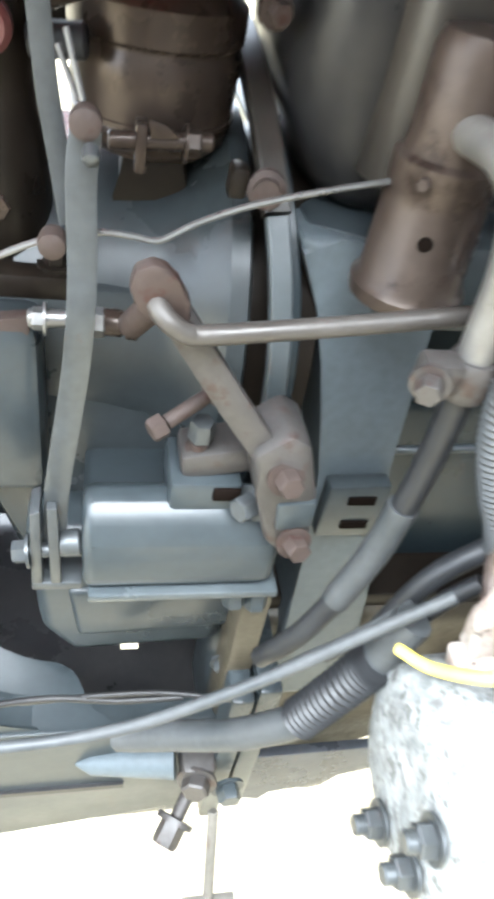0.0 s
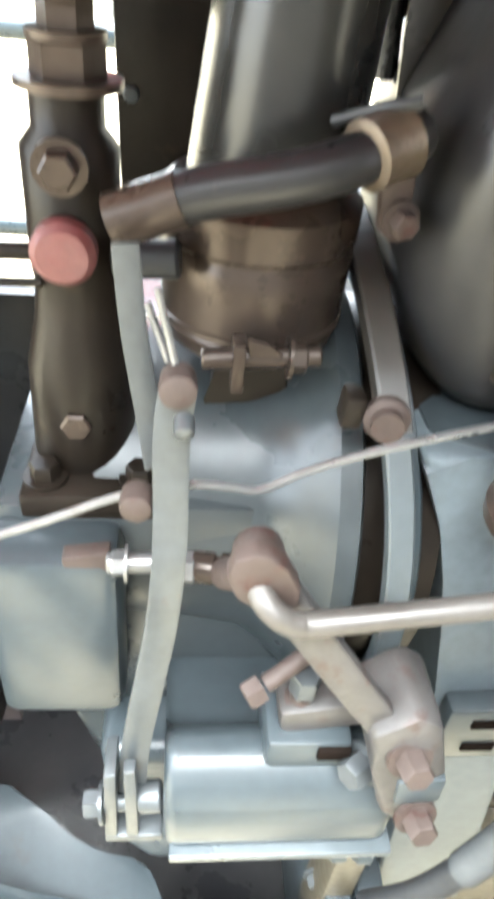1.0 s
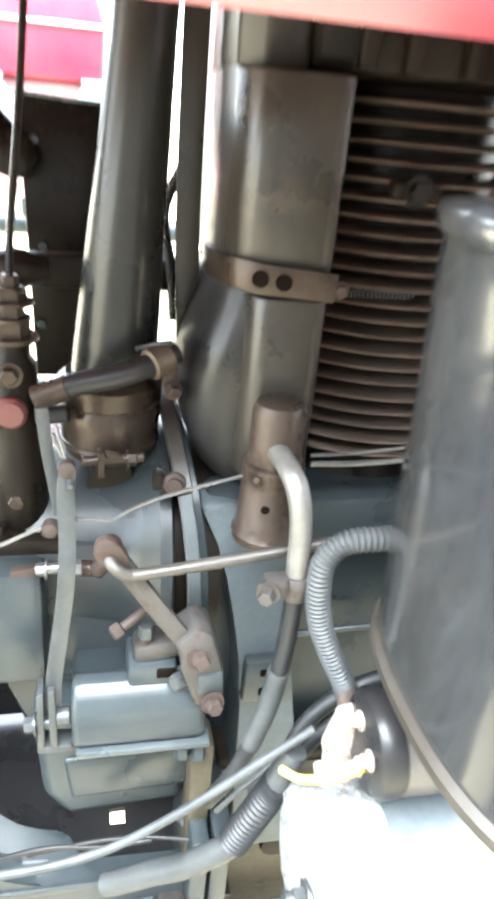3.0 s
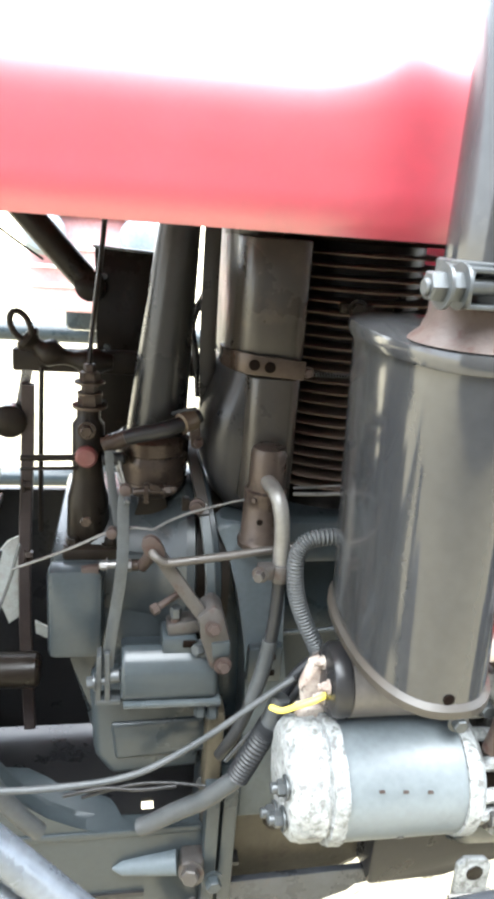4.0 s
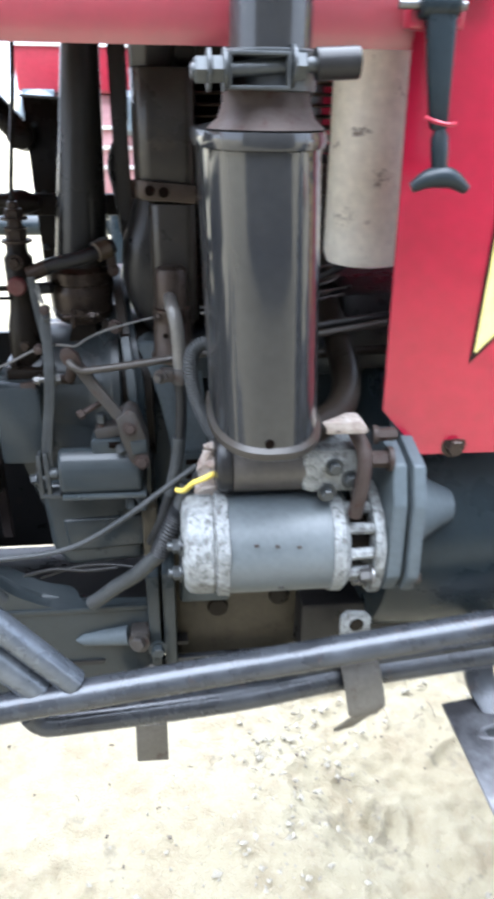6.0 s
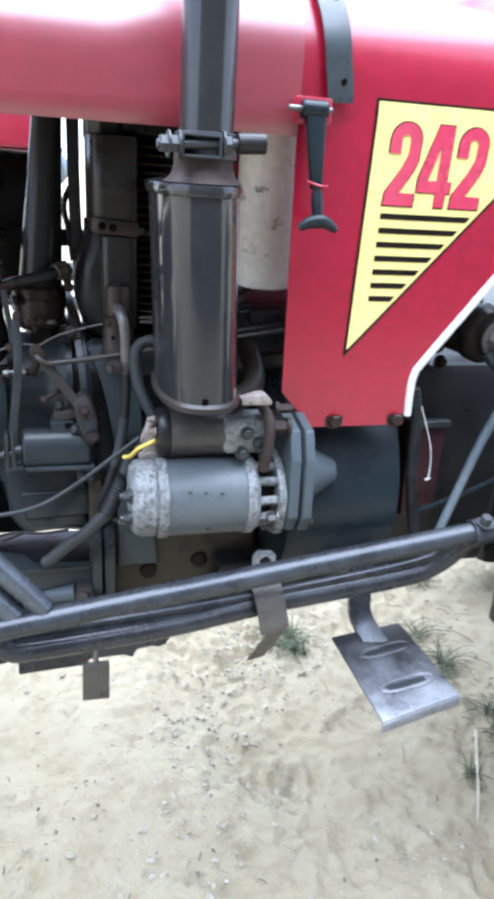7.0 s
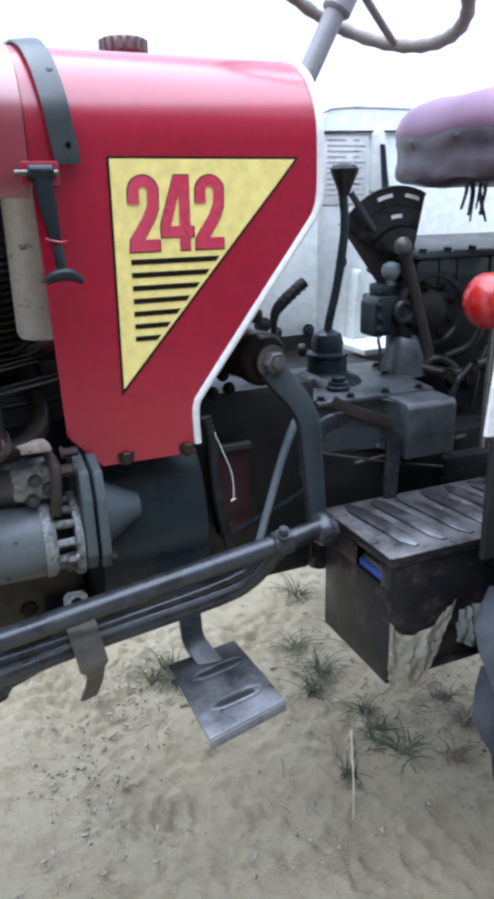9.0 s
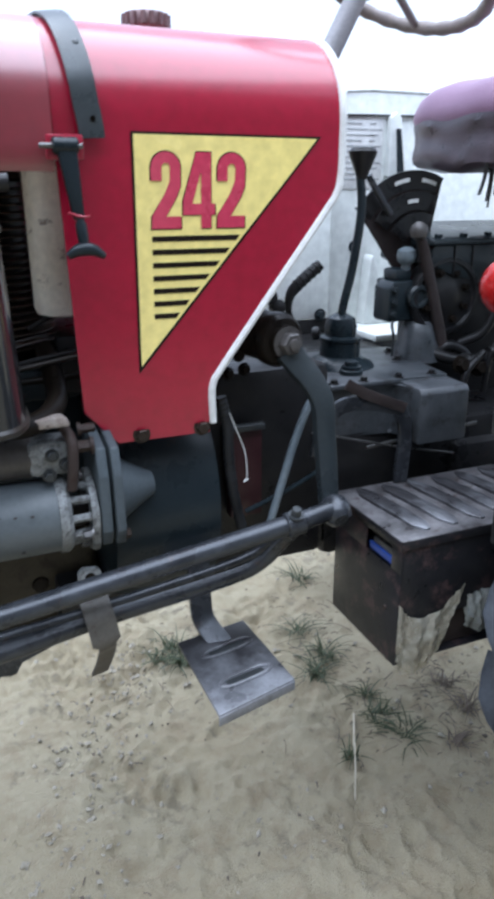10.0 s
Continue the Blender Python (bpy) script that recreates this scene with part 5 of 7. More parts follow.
def cylinder():
    cx, cy = 0.292, 0.40
    bm = fresh()
    lathe(bm, [(0.1, 1.03), (0.085, 1.055), (0.082, 1.07), (0.082, 1.34), (0.09, 1.345)], (cx, cy, 0), seg=48)
    cyl = part("cylinder", bm, OILY, tractor, "finned air-cooled cylinder, brown with oil and dust")
    for k in range(22):
        z = 1.078 + k * 0.0119
        r = 0.118 + 0.0015 * math.sin(k * 2.1)
        bm = fresh()
        lathe(bm, [(0.08, 0), (r - 0.001, 0.0008), (r, 0.0018), (r - 0.001, 0.0028), (0.08, 0.0042)], (cx, cy, z), seg=56)
        part("cooling_fin", bm, FIN, cyl)
    bm = fresh()
    box(bm, (0.245, 0.27, 1.2735), (0.28, 0.284, 1.2845), 0.004)
    hexbolt(bm, (0.262, 0.27, 1.279), (0, -1, 0), 0.007, 0.006)
    part("fin_boss", bm, OILY, cyl)
    bm = fresh()
    box(bm, (0.19, 0.29, 1.342), (0.39, 0.52, 1.48), 0.01)
    part("cylinder_head", bm, OILY, cyl)
    for x in (0.215, 0.245, 0.285, 0.32, 0.36):
        bm = fresh()
        box(bm, (x, 0.281, 1.345), (x + 0.012, 0.295, 1.46), 0.003)
        part("head_rib", bm, OILY, cyl)
    wall = [(0.155, 0.57), (0.147, 0.46), (0.144, 0.40), (0.1425, 0.365), (0.142, 0.335), (0.1435, 0.30), (0.1475, 0.281), (0.1535, 0.272), (0.163, 0.2675), (0.203, 0.265), (0.210, 0.268), (0.213, 0.277), (0.213, 0.57)]
    bm = fresh()
    slab(bm, wall, 1.208, 1.341, 0.003, axis="z")
    duct = part("air_cowl", bm, COWL, tractor, "dark painted cooling-air cowl")
    bm = fresh()
    slab(bm, [(0.166, 0.46), (0.158, 0.40), (0.156, 0.335), (0.157, 0.30), (0.159, 0.281), (0.163, 0.272), (0.169, 0.2675), (0.203, 0.265), (0.210, 0.268), (0.213, 0.277), (0.213, 0.46)], 1.07, 1.206, 0.003, axis="z")
    part("lower_wall", bm, COWL, duct)
    bm = fresh()
    rings = []
    for z, xl, yf in ((1.040, 0.172, 0.335), (1.043, 0.158, 0.312), (1.051, 0.145, 0.30), (1.064, 0.1345, 0.292), (1.086, 0.126, 0.288), (1.108, 0.1215, 0.284), (1.135, 0.121, 0.283), (1.155, 0.1235, 0.283), (1.170, 0.129, 0.284), (1.188, 0.136, 0.286), (1.207, 0.1415, 0.29)):
        cx_, cy_, hx, hy = (xl + 0.212) / 2, (yf + 0.45) / 2, (0.212 - xl) / 2, (0.45 - yf) / 2
        ring = []
        for k in range(48):
            c, s_ = math.cos(k * math.tau / 48), math.sin(k * math.tau / 48)
            ring.append(bm.verts.new((cx_ + hx * math.copysign(abs(c) ** 0.6, c), cy_ + hy * math.copysign(abs(s_) ** 0.6, s_), z)))
        rings.append(ring)
    for p, q in zip(rings, rings[1:]):
        for k in range(48):
            bm.faces.new((p[k], p[(k + 1) % 48], q[(k + 1) % 48], q[k]))
    bm.faces.new(rings[0][::-1])
    bm.faces.new(rings[-1])
    part("cowl_belly", bm, BLACK, duct, "dark rounded lower end of the cooling-air cowl")
    bm = fresh()
    slab(bm, [(0.153, 0.57), (0.145, 0.46), (0.142, 0.40), (0.141, 0.35), (0.146, 0.318), (0.162, 0.305), (0.19, 0.305), (0.19, 0.57)], 1.339, 1.50, 0.003, axis="z")
    part("cowl_neck", bm, COWL, duct)
    bm = fresh()
    tube(bm, [(0.141, 0.368, 1.213), (0.1398, 0.335, 1.2155), (0.1412, 0.30, 1.219), (0.1452, 0.279, 1.221), (0.152, 0.268, 1.2215), (0.163, 0.263, 1.220), (0.185, 0.2615, 1.2185), (0.212, 0.260, 1.2165)], 0.0095, flat=0.0018, steps=4, turn=(0, 0, 1))
    strap = part("cowl_strap", bm, BROWN, duct, "drilled steel strap wrapped round the cowl")
    for x, y, z in ((0.1612, 0.2608, 1.2205), (0.1765, 0.2594, 1.219)):
        bm = fresh()
        lathe(bm, [(0.0056, 0), (0.0056, 0.001)], (x, y, z), (x - (0.42 if x < 0.17 else 0.05), y - 1, z), 18)
        part("strap_hole", bm, HOLE, strap)
    coil = [(0.222 + 0.0005 * k, 0.27 + 0.0024 * math.cos(k * 1.05), 1.2115 + 0.0024 * math.sin(k * 1.05)) for k in range(100)]
    part("spring", tube(fresh(), coil, 0.0006, 5, 1), FLAT, duct, "thin coil spring across the fins")
    bm = fresh()
    hexbolt(bm, (0.216, 0.262, 1.215), (0, -1, 0), 0.0042, 0.004)
    part("strap_bolt", bm, RUST, strap)
    bm = fresh()
    tube(bm, [(0.215, 0.268, 1.082), (0.25, 0.266, 1.083), (0.29, 0.264, 1.087), (0.33, 0.268, 1.092), (0.4, 0.285, 1.1)], 0.0022, 8, 4)
    part("oil_pipe", bm, STEEL, cyl)
    bm = fresh()
    tube(bm, [(0.215, 0.27, 1.088), (0.26, 0.268, 1.092), (0.32, 0.272, 1.098), (0.4, 0.285, 1.108)], 0.0016, 8, 4)
    part("oil_pipe", bm, STEEL, cyl)


settle(cylinder, (0.012, 0.034, -0.004))


def breather():
    cx, cy = 0.1865, 0.262
    bm = fresh()
    lathe(bm, [(0.026, 1.03), (0.0265, 1.036), (0.0235, 1.04), (0.0225, 1.075), (0.0215, 1.078), (0.0225, 1.081), (0.0225, 1.092), (0.0195, 1.094), (0.0188, 1.1), (0.0188, 1.131), (0.0165, 1.137), (0.006, 1.139)], (cx, cy, 0), seg=32)
    b = part("crankcase_breather", bm, BROWN, tractor, "brown oily crankcase breather")
    bm = fresh()
    lathe(bm, [(0.0032, 0), (0.0032, 0.0008)], (0.178, 0.2408, 1.064), (0.17, 0.2, 1.064), 12)
    part("vent_hole", bm, HOLE, b)
    bm = fresh()
    hexbolt(bm, (0.172, 0.246, 1.086), (-0.6, -1, 0.2), 0.003, 0.003, False)
    part("screw", bm, BROWN, b)
    bm = fresh()
    tube(bm, [(0.184, 0.25, 1.106), (0.185, 0.218, 1.108), (0.1885, 0.204, 1.098), (0.1915, 0.199, 1.076), (0.193, 0.198, 1.03)], 0.0076, 16, 7)
    t = part("breather_tube", bm, TUBEMET, b, "bare metal breather tube")
    bm = fresh()
    lathe(bm, [(0.0095, 0), (0.0104, 0.002), (0.0104, 0.016), (0.0095, 0.018)], (0.193, 0.198, 1.022), (0.193, 0.198, 1.05), 20)
    c = part("hose_clamp", bm, RUSTGREY, b)
    bm = fresh()
    box(bm, (0.17, 0.188, 1.026), (0.186, 0.202, 1.041), 0.003)
    hexbolt(bm, (0.172, 0.188, 1.034), (-0.5, -1, 0), 0.0056, 0.008)
    part("clamp_lug", bm, RUSTGREY, b)
    bm = fresh()
    tube(bm, [(0.193, 0.198, 1.03), (0.1925, 0.198, 0.985), (0.1885, 0.198, 0.94), (0.179, 0.2, 0.89), (0.165, 0.205, 0.84), (0.15, 0.215, 0.80)], 0.0066, 16, 6)
    part("breather_hose", bm, RUBBER, b, "black rubber breather hose")
    bm = fresh()
    tube(bm, [(0.1897, 0.198, 0.955), (0.1855, 0.1985, 0.92), (0.1765, 0.201, 0.878)], 0.0078, 16, 5)
    part("hose_sleeve", bm, HOSE, b)


settle(breather, (0.007, 0.023, -0.002))


def wiring():
    def cable(name, pts, r, material, label="", seg=10):
        return part(name, tube(fresh(), pts, r, seg, 6), material, tractor, label)
    # corrugated sleeve to the solenoid
    line = bend([(0.265, 0.192, 1.07), (0.241, 0.189, 1.07), (0.213, 0.188, 1.068), (0.2005, 0.188, 1.054), (0.2, 0.188, 1.028), (0.205, 0.187, 1.003), (0.215, 0.186, 0.978), (0.227, 0.184, 0.954), (0.232, 0.183, 0.94)], 22)
    bm = fresh()
    n = len(line)
    tube(bm, line, lambda k: 0.0078 + 0.0009 * math.cos(k * (n - 1) * math.pi / 1.5), 14, 1)
    part("corrugated_sleeve", bm, HOSE, tractor, "dusty grey corrugated cable sleeve")
    cable("cable", [(0.229, 0.183, 0.952), (0.232, 0.178, 0.935), (0.229, 0.165, 0.922), (0.222, 0.152, 0.915)], 0.0075, COPPER, "frayed cable end at the solenoid")
    for outline, y0, seed in (([(0.202, 0.938), (0.212, 0.962), (0.226, 0.968), (0.236, 0.945), (0.239, 0.925), (0.226, 0.912), (0.206, 0.915)], 0.138, 1.0), ([(0.200, 0.918), (0.222, 0.922), (0.236, 0.905), (0.230, 0.888), (0.206, 0.886)], 0.132, 5.0)):
        bm = fresh()
        slab(bm, outline, y0, y0 + 0.016, 0.005, seg=4)
        bmesh.ops.subdivide_edges(bm, edges=bm.edges[:], cuts=1, use_grid_fill=True)
        for v in bm.verts:
            v.co += Vector((noise.noise(v.co * 90 + Vector((seed, 0, 0))), noise.noise(v.co * 90 + Vector((0, seed, 3))), noise.noise(v.co * 90 + Vector((0, 7, seed))))) * 0.004
        part("cable_lug", bm, LUG, tractor, "white-corroded cable lug")
    cable("yellow_wire", [(0.180, 0.152, 0.908), (0.188, 0.138, 0.915), (0.1985, 0.122, 0.933), (0.212, 0.118, 0.941), (0.227, 0.118, 0.950), (0.238, 0.12, 0.960)], 0.003, YWIRE, "yellow insulated wire")
    cable("battery_cable", [(0.203, 0.162, 0.933), (0.163, 0.161, 0.903), (0.123, 0.160, 0.872), (0.072, 0.160, 0.839), (0.034, 0.160, 0.826), (-0.012, 0.160, 0.821), (-0.062, 0.160, 0.820), (-0.132, 0.165, 0.821), (-0.232, 0.180, 0.828)], 0.0033, HOSE, "grey battery cable")
    cable("loom", [(0.063, 0.217, 0.706), (0.072, 0.212, 0.714), (0.098, 0.196, 0.745), (0.125, 0.181, 0.773), (0.145, 0.172, 0.798), (0.157, 0.169, 0.813), (0.168, 0.167, 0.840), (0.180, 0.166, 0.868), (0.193, 0.167, 0.908)], 0.0098, HOSE, "taped dark wiring loom")
    cable("loom_strand", [(-0.02, 0.22, 0.752), (0.02, 0.217, 0.762), (0.06, 0.214, 0.760), (0.1, 0.212, 0.764)], 0.0022, BLACK)
    cable("loom_strand", [(0.0, 0.225, 0.744), (0.05, 0.215, 0.766), (0.09, 0.213, 0.768), (0.13, 0.207, 0.766)], 0.0018, BLACK)
    cable("loom", [(0.29, 0.185, 0.956), (0.262, 0.186, 0.952), (0.235, 0.187, 0.94), (0.21, 0.188, 0.915), (0.197, 0.189, 0.88), (0.19, 0.192, 0.84)], 0.0062, RUBBER, "black taped wiring loom")
    cable("loom_strand", [(0.225, 0.175, 0.925), (0.212, 0.178, 0.905), (0.2, 0.182, 0.872)], 0.0048, RUBBER)
    cable("loom_strand", [(0.2, 0.182, 0.9), (0.18, 0.19, 0.86), (0.165, 0.198, 0.83), (0.15, 0.205, 0.80)], 0.0022, HOSE)
    cable("loom_strand", [(0.198, 0.184, 0.892), (0.184, 0.186, 0.862), (0.172, 0.192, 0.835)], 0.0026, RUBBER)
    line = bend([(0.184, 0.165, 0.878), (0.18, 0.166, 0.868), (0.168, 0.167, 0.84), (0.157, 0.169, 0.813)], 20)
    n2 = len(line)
    part("corrugated_sleeve", tube(fresh(), line, lambda k: 0.0112 + 0.0011 * math.cos(k * (n2 - 1) * math.pi / 1.5), 14, 1), RUBBER, tractor, "black corrugated cable sleeve")


settle(wiring, (0.012, 0.02, 0.002))


# ---- front frame, hanging brackets, left side ----
def front_frame():
    bm = fresh()
    top = [(-0.9, 0.90), (-0.2, 0.895), (-0.113, 0.853), (-0.084, 0.788), (-0.053, 0.742), (-0.03, 0.715), (0.0, 0.699), (0.03, 0.695), (0.15, 0.692), (0.15, 0.545)]
    under = [(-0.08, 0.50), (-0.105, 0.53), (-0.12, 0.591), (-0.16, 0.648), (-0.24, 0.69), (-0.9, 0.70)]
    slab(bm, top + under, 0.225, 0.25, 0.006)
    beam = part("front_frame", bm, GREY, tractor, "grey cast front frame side")
    bm = fresh()
    edge = bend([(0.075, 0.228, 0), (0.062, 0.234, 0), (0.052, 0.250, 0), (0.046, 0.264, 0), (0.036, 0.276, 0), (0.012, 0.282, 0), (-0.010, 0.292, 0), (-0.030, 0.308, 0)], 4)
    slab(bm, [(-0.30, 0.222), (0.145, 0.222), (0.145, 0.226)] + [(p[0], p[1]) for p in edge] + [(-0.06, 0.33), (-0.30, 0.36)], 0.688, 0.697, 0.002, axis="z")
    part("frame_deck", bm, GREY, beam)
    # black floor added to darken the gap round the block; a slit shows ground
    for lo, hi in (((-0.42, 0.222, 0.598), (0.03, 0.52, 0.604)), ((0.03, 0.222, 0.598), (0.082, 0.52, 0.604)), ((0.098, 0.252, 0.598), (0.2, 0.52, 0.604)), ((0.082, 0.252, 0.598), (0.098, 0.345, 0.604)), ((0.082, 0.364, 0.598), (0.098, 0.52, 0.604))):
        bm = fresh()
        box(bm, lo, hi)
        part("dark_floor", bm, BLACK, beam)
    for x0, x1, y0 in ((0.147, 0.163, 0.206), (0.167, 0.184, 0.212)):
        bm = fresh()
        slab(bm, [(y0, 0.755), (0.33, 0.76), (0.33, 0.56), (y0 + 0.005, 0.55)], x0, x1, 0.003, axis="x")
        part("joint_flange", bm, GREY, beam)
    bm = fresh()
    lathe(bm, [(0.002, 0), (0.009, 0.012), (0.014, 0.075)], (0.045, 0.226, 0.64), (0.132, 0.216, 0.653), 20)
    part("tapered_boss", bm, PALEGREY, beam)
    bm = fresh()
    box(bm, (0.122, 0.2, 0.637), (0.148, 0.228, 0.667), 0.005)
    hexbolt(bm, (0.134, 0.201, 0.653), (-0.3, -1, 0.2), 0.0105, 0.01)
    part("flange_bolt", bm, RUSTGREY, beam)
    bm = fresh()
    hexbolt(bm, (0.158, 0.2, 0.64), (0.1, -1, 0), 0.009, 0.01)
    part("flange_bolt", bm, GREY, beam)
    # black sheet added at the back to stand for the bay's dark inside
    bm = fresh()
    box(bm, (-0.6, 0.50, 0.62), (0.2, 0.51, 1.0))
    part("dark_backing", bm, BLACK, beam)
    bm = fresh()
    box(bm, (-0.42, 0.30, 0.62), (-0.13, 0.50, 0.66), 0.004)
    part("axle_beam", bm, DGREY, beam)
    # hanging strap and hook on the links
    bm = fresh()
    slab(bm, [(0.126, 0.562), (0.168, 0.562), (0.1675, 0.494), (0.1245, 0.495)], 0.138, 0.1415, 0.001)
    box(bm, (0.126, 0.1415, 0.5585), (0.168, 0.150, 0.562), 0.001)
    rod(bm, (0.147, 0.146, 0.56), (0.149, 0.19, 0.62), 0.0042, 10)
    part("hanger_strap", bm, STRAP, tractor, "bent flat steel hanger strap")
    bm = fresh()
    slab(bm, [(0.375, 0.782), (0.382, 0.79), (0.404, 0.788), (0.411, 0.78), (0.411, 0.72), (0.376, 0.725)], 0.071, 0.077, 0.0015)
    tab = part("drilled_tab", bm, ALU, tractor, "drilled pale steel tab hung over the links")
    bm = fresh()
    lathe(bm, [(0.0085, 0), (0.0085, 0.001), (0.005, 0.0015)], (0.394, 0.071, 0.772), (0.394, -1, 0.772), 18)
    part("tab_hole", bm, OILY, tab)
    bm = fresh()
    tube(bm, [(0.394, 0.074, 0.745), (0.397, 0.044, 0.725), (0.401, 0.034, 0.70), (0.405, 0.032, 0.672), (0.407, 0.05, 0.65), (0.406, 0.075, 0.615), (0.400, 0.1, 0.575)], lambda k: 0.0225 if k < 0.5 else 0.0145, flat=0.0022, steps=4, turn=(1, 0, 0))
    part("hook_strap", bm, STRAP, tab)
    bm = fresh()
    hexbolt(bm, (0.126, 0.205, 0.57), (-0.4, -0.6, -0.3), 0.011, 0.018)
    rod(bm, (0.126, 0.205, 0.57), (0.142, 0.229, 0.582), 0.006, 10)
    part("frame_bolt", bm, RUSTGREY, beam)
    # ragged rail under the engine
    bm = fresh()
    slab(bm, [(0.02, 0.575), (0.02, 0.475), (0.135, 0.481), (0.14, 0.495), (0.2, 0.497), (0.216, 0.486), (0.222, 0.505), (0.25, 0.51), (0.262, 0.503), (0.276, 0.508), (0.285, 0.53), (0.345, 0.548), (0.352, 0.56), (0.434, 0.572), (0.434, 0.586)], 0.245, 0.255, 0.002)
    part("under_rail", bm, PIPE, tractor, "black notched under-rail")


settle(front_frame, (0, 0.03, -0.01))


def left_side():
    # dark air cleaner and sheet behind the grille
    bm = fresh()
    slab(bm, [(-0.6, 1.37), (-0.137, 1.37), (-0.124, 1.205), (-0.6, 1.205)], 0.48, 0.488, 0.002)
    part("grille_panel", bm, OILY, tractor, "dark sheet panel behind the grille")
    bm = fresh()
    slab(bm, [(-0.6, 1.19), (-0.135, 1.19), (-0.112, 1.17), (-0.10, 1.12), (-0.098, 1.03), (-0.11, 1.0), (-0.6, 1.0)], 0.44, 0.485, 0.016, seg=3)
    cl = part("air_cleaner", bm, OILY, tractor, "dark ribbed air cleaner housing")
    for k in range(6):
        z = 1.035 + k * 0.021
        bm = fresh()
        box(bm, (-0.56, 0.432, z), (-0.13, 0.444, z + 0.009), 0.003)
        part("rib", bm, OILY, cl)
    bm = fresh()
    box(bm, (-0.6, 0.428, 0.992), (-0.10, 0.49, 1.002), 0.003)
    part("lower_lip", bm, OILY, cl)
    # dark upright bar with its joints
    bm = fresh()
    tube(bm, [(-0.058, 0.42, 1.16), (-0.060, 0.42, 1.08), (-0.066, 0.42, 0.95), (-0.066, 0.41, 0.85), (-0.062, 0.40, 0.715)], 0.007, flat=0.006, steps=3, turn=(1, 0, 0))
    bar = part("upright_bar", bm, RUSTDARK, tractor, "rust-brown upright bar")
    bm = fresh()
    lathe(bm, [(0.006, -0.018), (0.017, -0.014), (0.019, 0.01), (0.009, 0.016)], (-0.078, 0.42, 1.118), (-0.078, 0.1, 1.118), 18)
    part("ball_joint", bm, OILY, bar)
    bm = fresh()
    ring = [(-0.062 + 0.010 * math.cos(k * math.tau / 16) - 0.004 * math.sin(k * math.tau / 16), 0.40, 1.228 + 0.015 * math.sin(k * math.tau / 16)) for k in range(17)]
    tube(bm, ring, 0.0035, 8, 1)
    part("wire_loop", bm, OILY, bar)
    bm = fresh()
    tube(bm, [(-0.060, 0.41, 1.216), (-0.048, 0.41, 1.206), (-0.03, 0.41, 1.197), (0.0, 0.41, 1.191), (0.035, 0.41, 1.190)], lambda k: 0.012 + 0.004 * math.sin(k * 17), 10, 4)
    part("top_linkage", bm, OILY, bar)
    for z in (1.04, 0.95):
        bm = fresh()
        hexbolt(bm, (-0.066, 0.416, z), (1, 0, 0), 0.006, 0.008)
        part("bolt", bm, BROWN, bar)
    bm = fresh()
    tube(bm, [(-0.043, 0.42, 1.18), (-0.045, 0.42, 1.1), (-0.047, 0.42, 0.98)], 0.003, 8, 3)
    part("thin_rod", bm, OILY, bar)
    bm = fresh()
    tube(bm, [(-0.058, 0.43, 1.185), (-0.064, 0.43, 1.15), (-0.07, 0.43, 1.12)], 0.006, flat=0.0015, steps=3, turn=(1, 0, 0))
    part("bare_strip", bm, STEEL, bar)
    # pale canvas edge and foot of the front panel
    bm = fresh()
    slab(bm, [(-0.3, 1.01), (-0.072, 1.01), (-0.1, 0.90), (-0.13, 0.84), (-0.3, 0.84)], 0.30, 0.31, 0.002)
    part("skirt_panel", bm, OILY, tractor, "dark skirt panel")
    bm = fresh()
    tube(bm, [(-0.052, 0.285, 1.028), (-0.062, 0.284, 0.99), (-0.074, 0.284, 0.955), (-0.1, 0.285, 0.877)], 0.0016, 8, 4)
    part("panel_edge", bm, FLAT, tractor)
    bm = fresh()
    tube(bm, [(-0.24, 0.2, 0.915), (-0.16, 0.2, 0.9), (-0.125, 0.2, 0.892), (-0.104, 0.2, 0.884), (-0.09, 0.2, 0.863), (-0.079, 0.2, 0.829), (-0.065, 0.2, 0.798), (-0.044, 0.205, 0.762), (-0.03, 0.21, 0.74)], 0.0092, 12, 6)
    part("thick_hose", bm, HOSE, tractor, "thick grey rubber hose")
    bm = fresh()
    rod(bm, (-0.097, 0.33, 0.85), (-0.04, 0.33, 0.85), 0.02, 20, 0.004)
    part("tie_bush", bm, OILY, tractor)
    bm = fresh()
    slab(bm, [(-0.060, 0.839), (-0.05, 0.832), (-0.038, 0.826), (-0.037, 0.809), (-0.048, 0.814), (-0.059, 0.82)], 0.45, 0.454, 0.001)
    part("canvas_flap", bm, RAG, tractor, "pale creased canvas flap")
    bm = fresh()
    slab(bm, [(-0.110, 0.915), (-0.104, 0.935), (-0.091, 0.952), (-0.076, 0.96), (-0.070, 0.90), (-0.074, 0.85), (-0.083, 0.843), (-0.092, 0.835), (-0.103, 0.868)], 0.45, 0.454, 0.001)
    part("canvas_flap", bm, RAG, tractor, "pale creased canvas flap")
    bm = fresh()
    tube(bm, [(-0.135, 0.5, 1.415), (-0.094, 0.5, 1.371), (-0.05, 0.5, 1.324), (-0.001, 0.5, 1.271)], 0.0165, 16, 4)
    part("steering_strut", bm, OILY, tractor, "dark strut under the hood")
    bm = fresh()
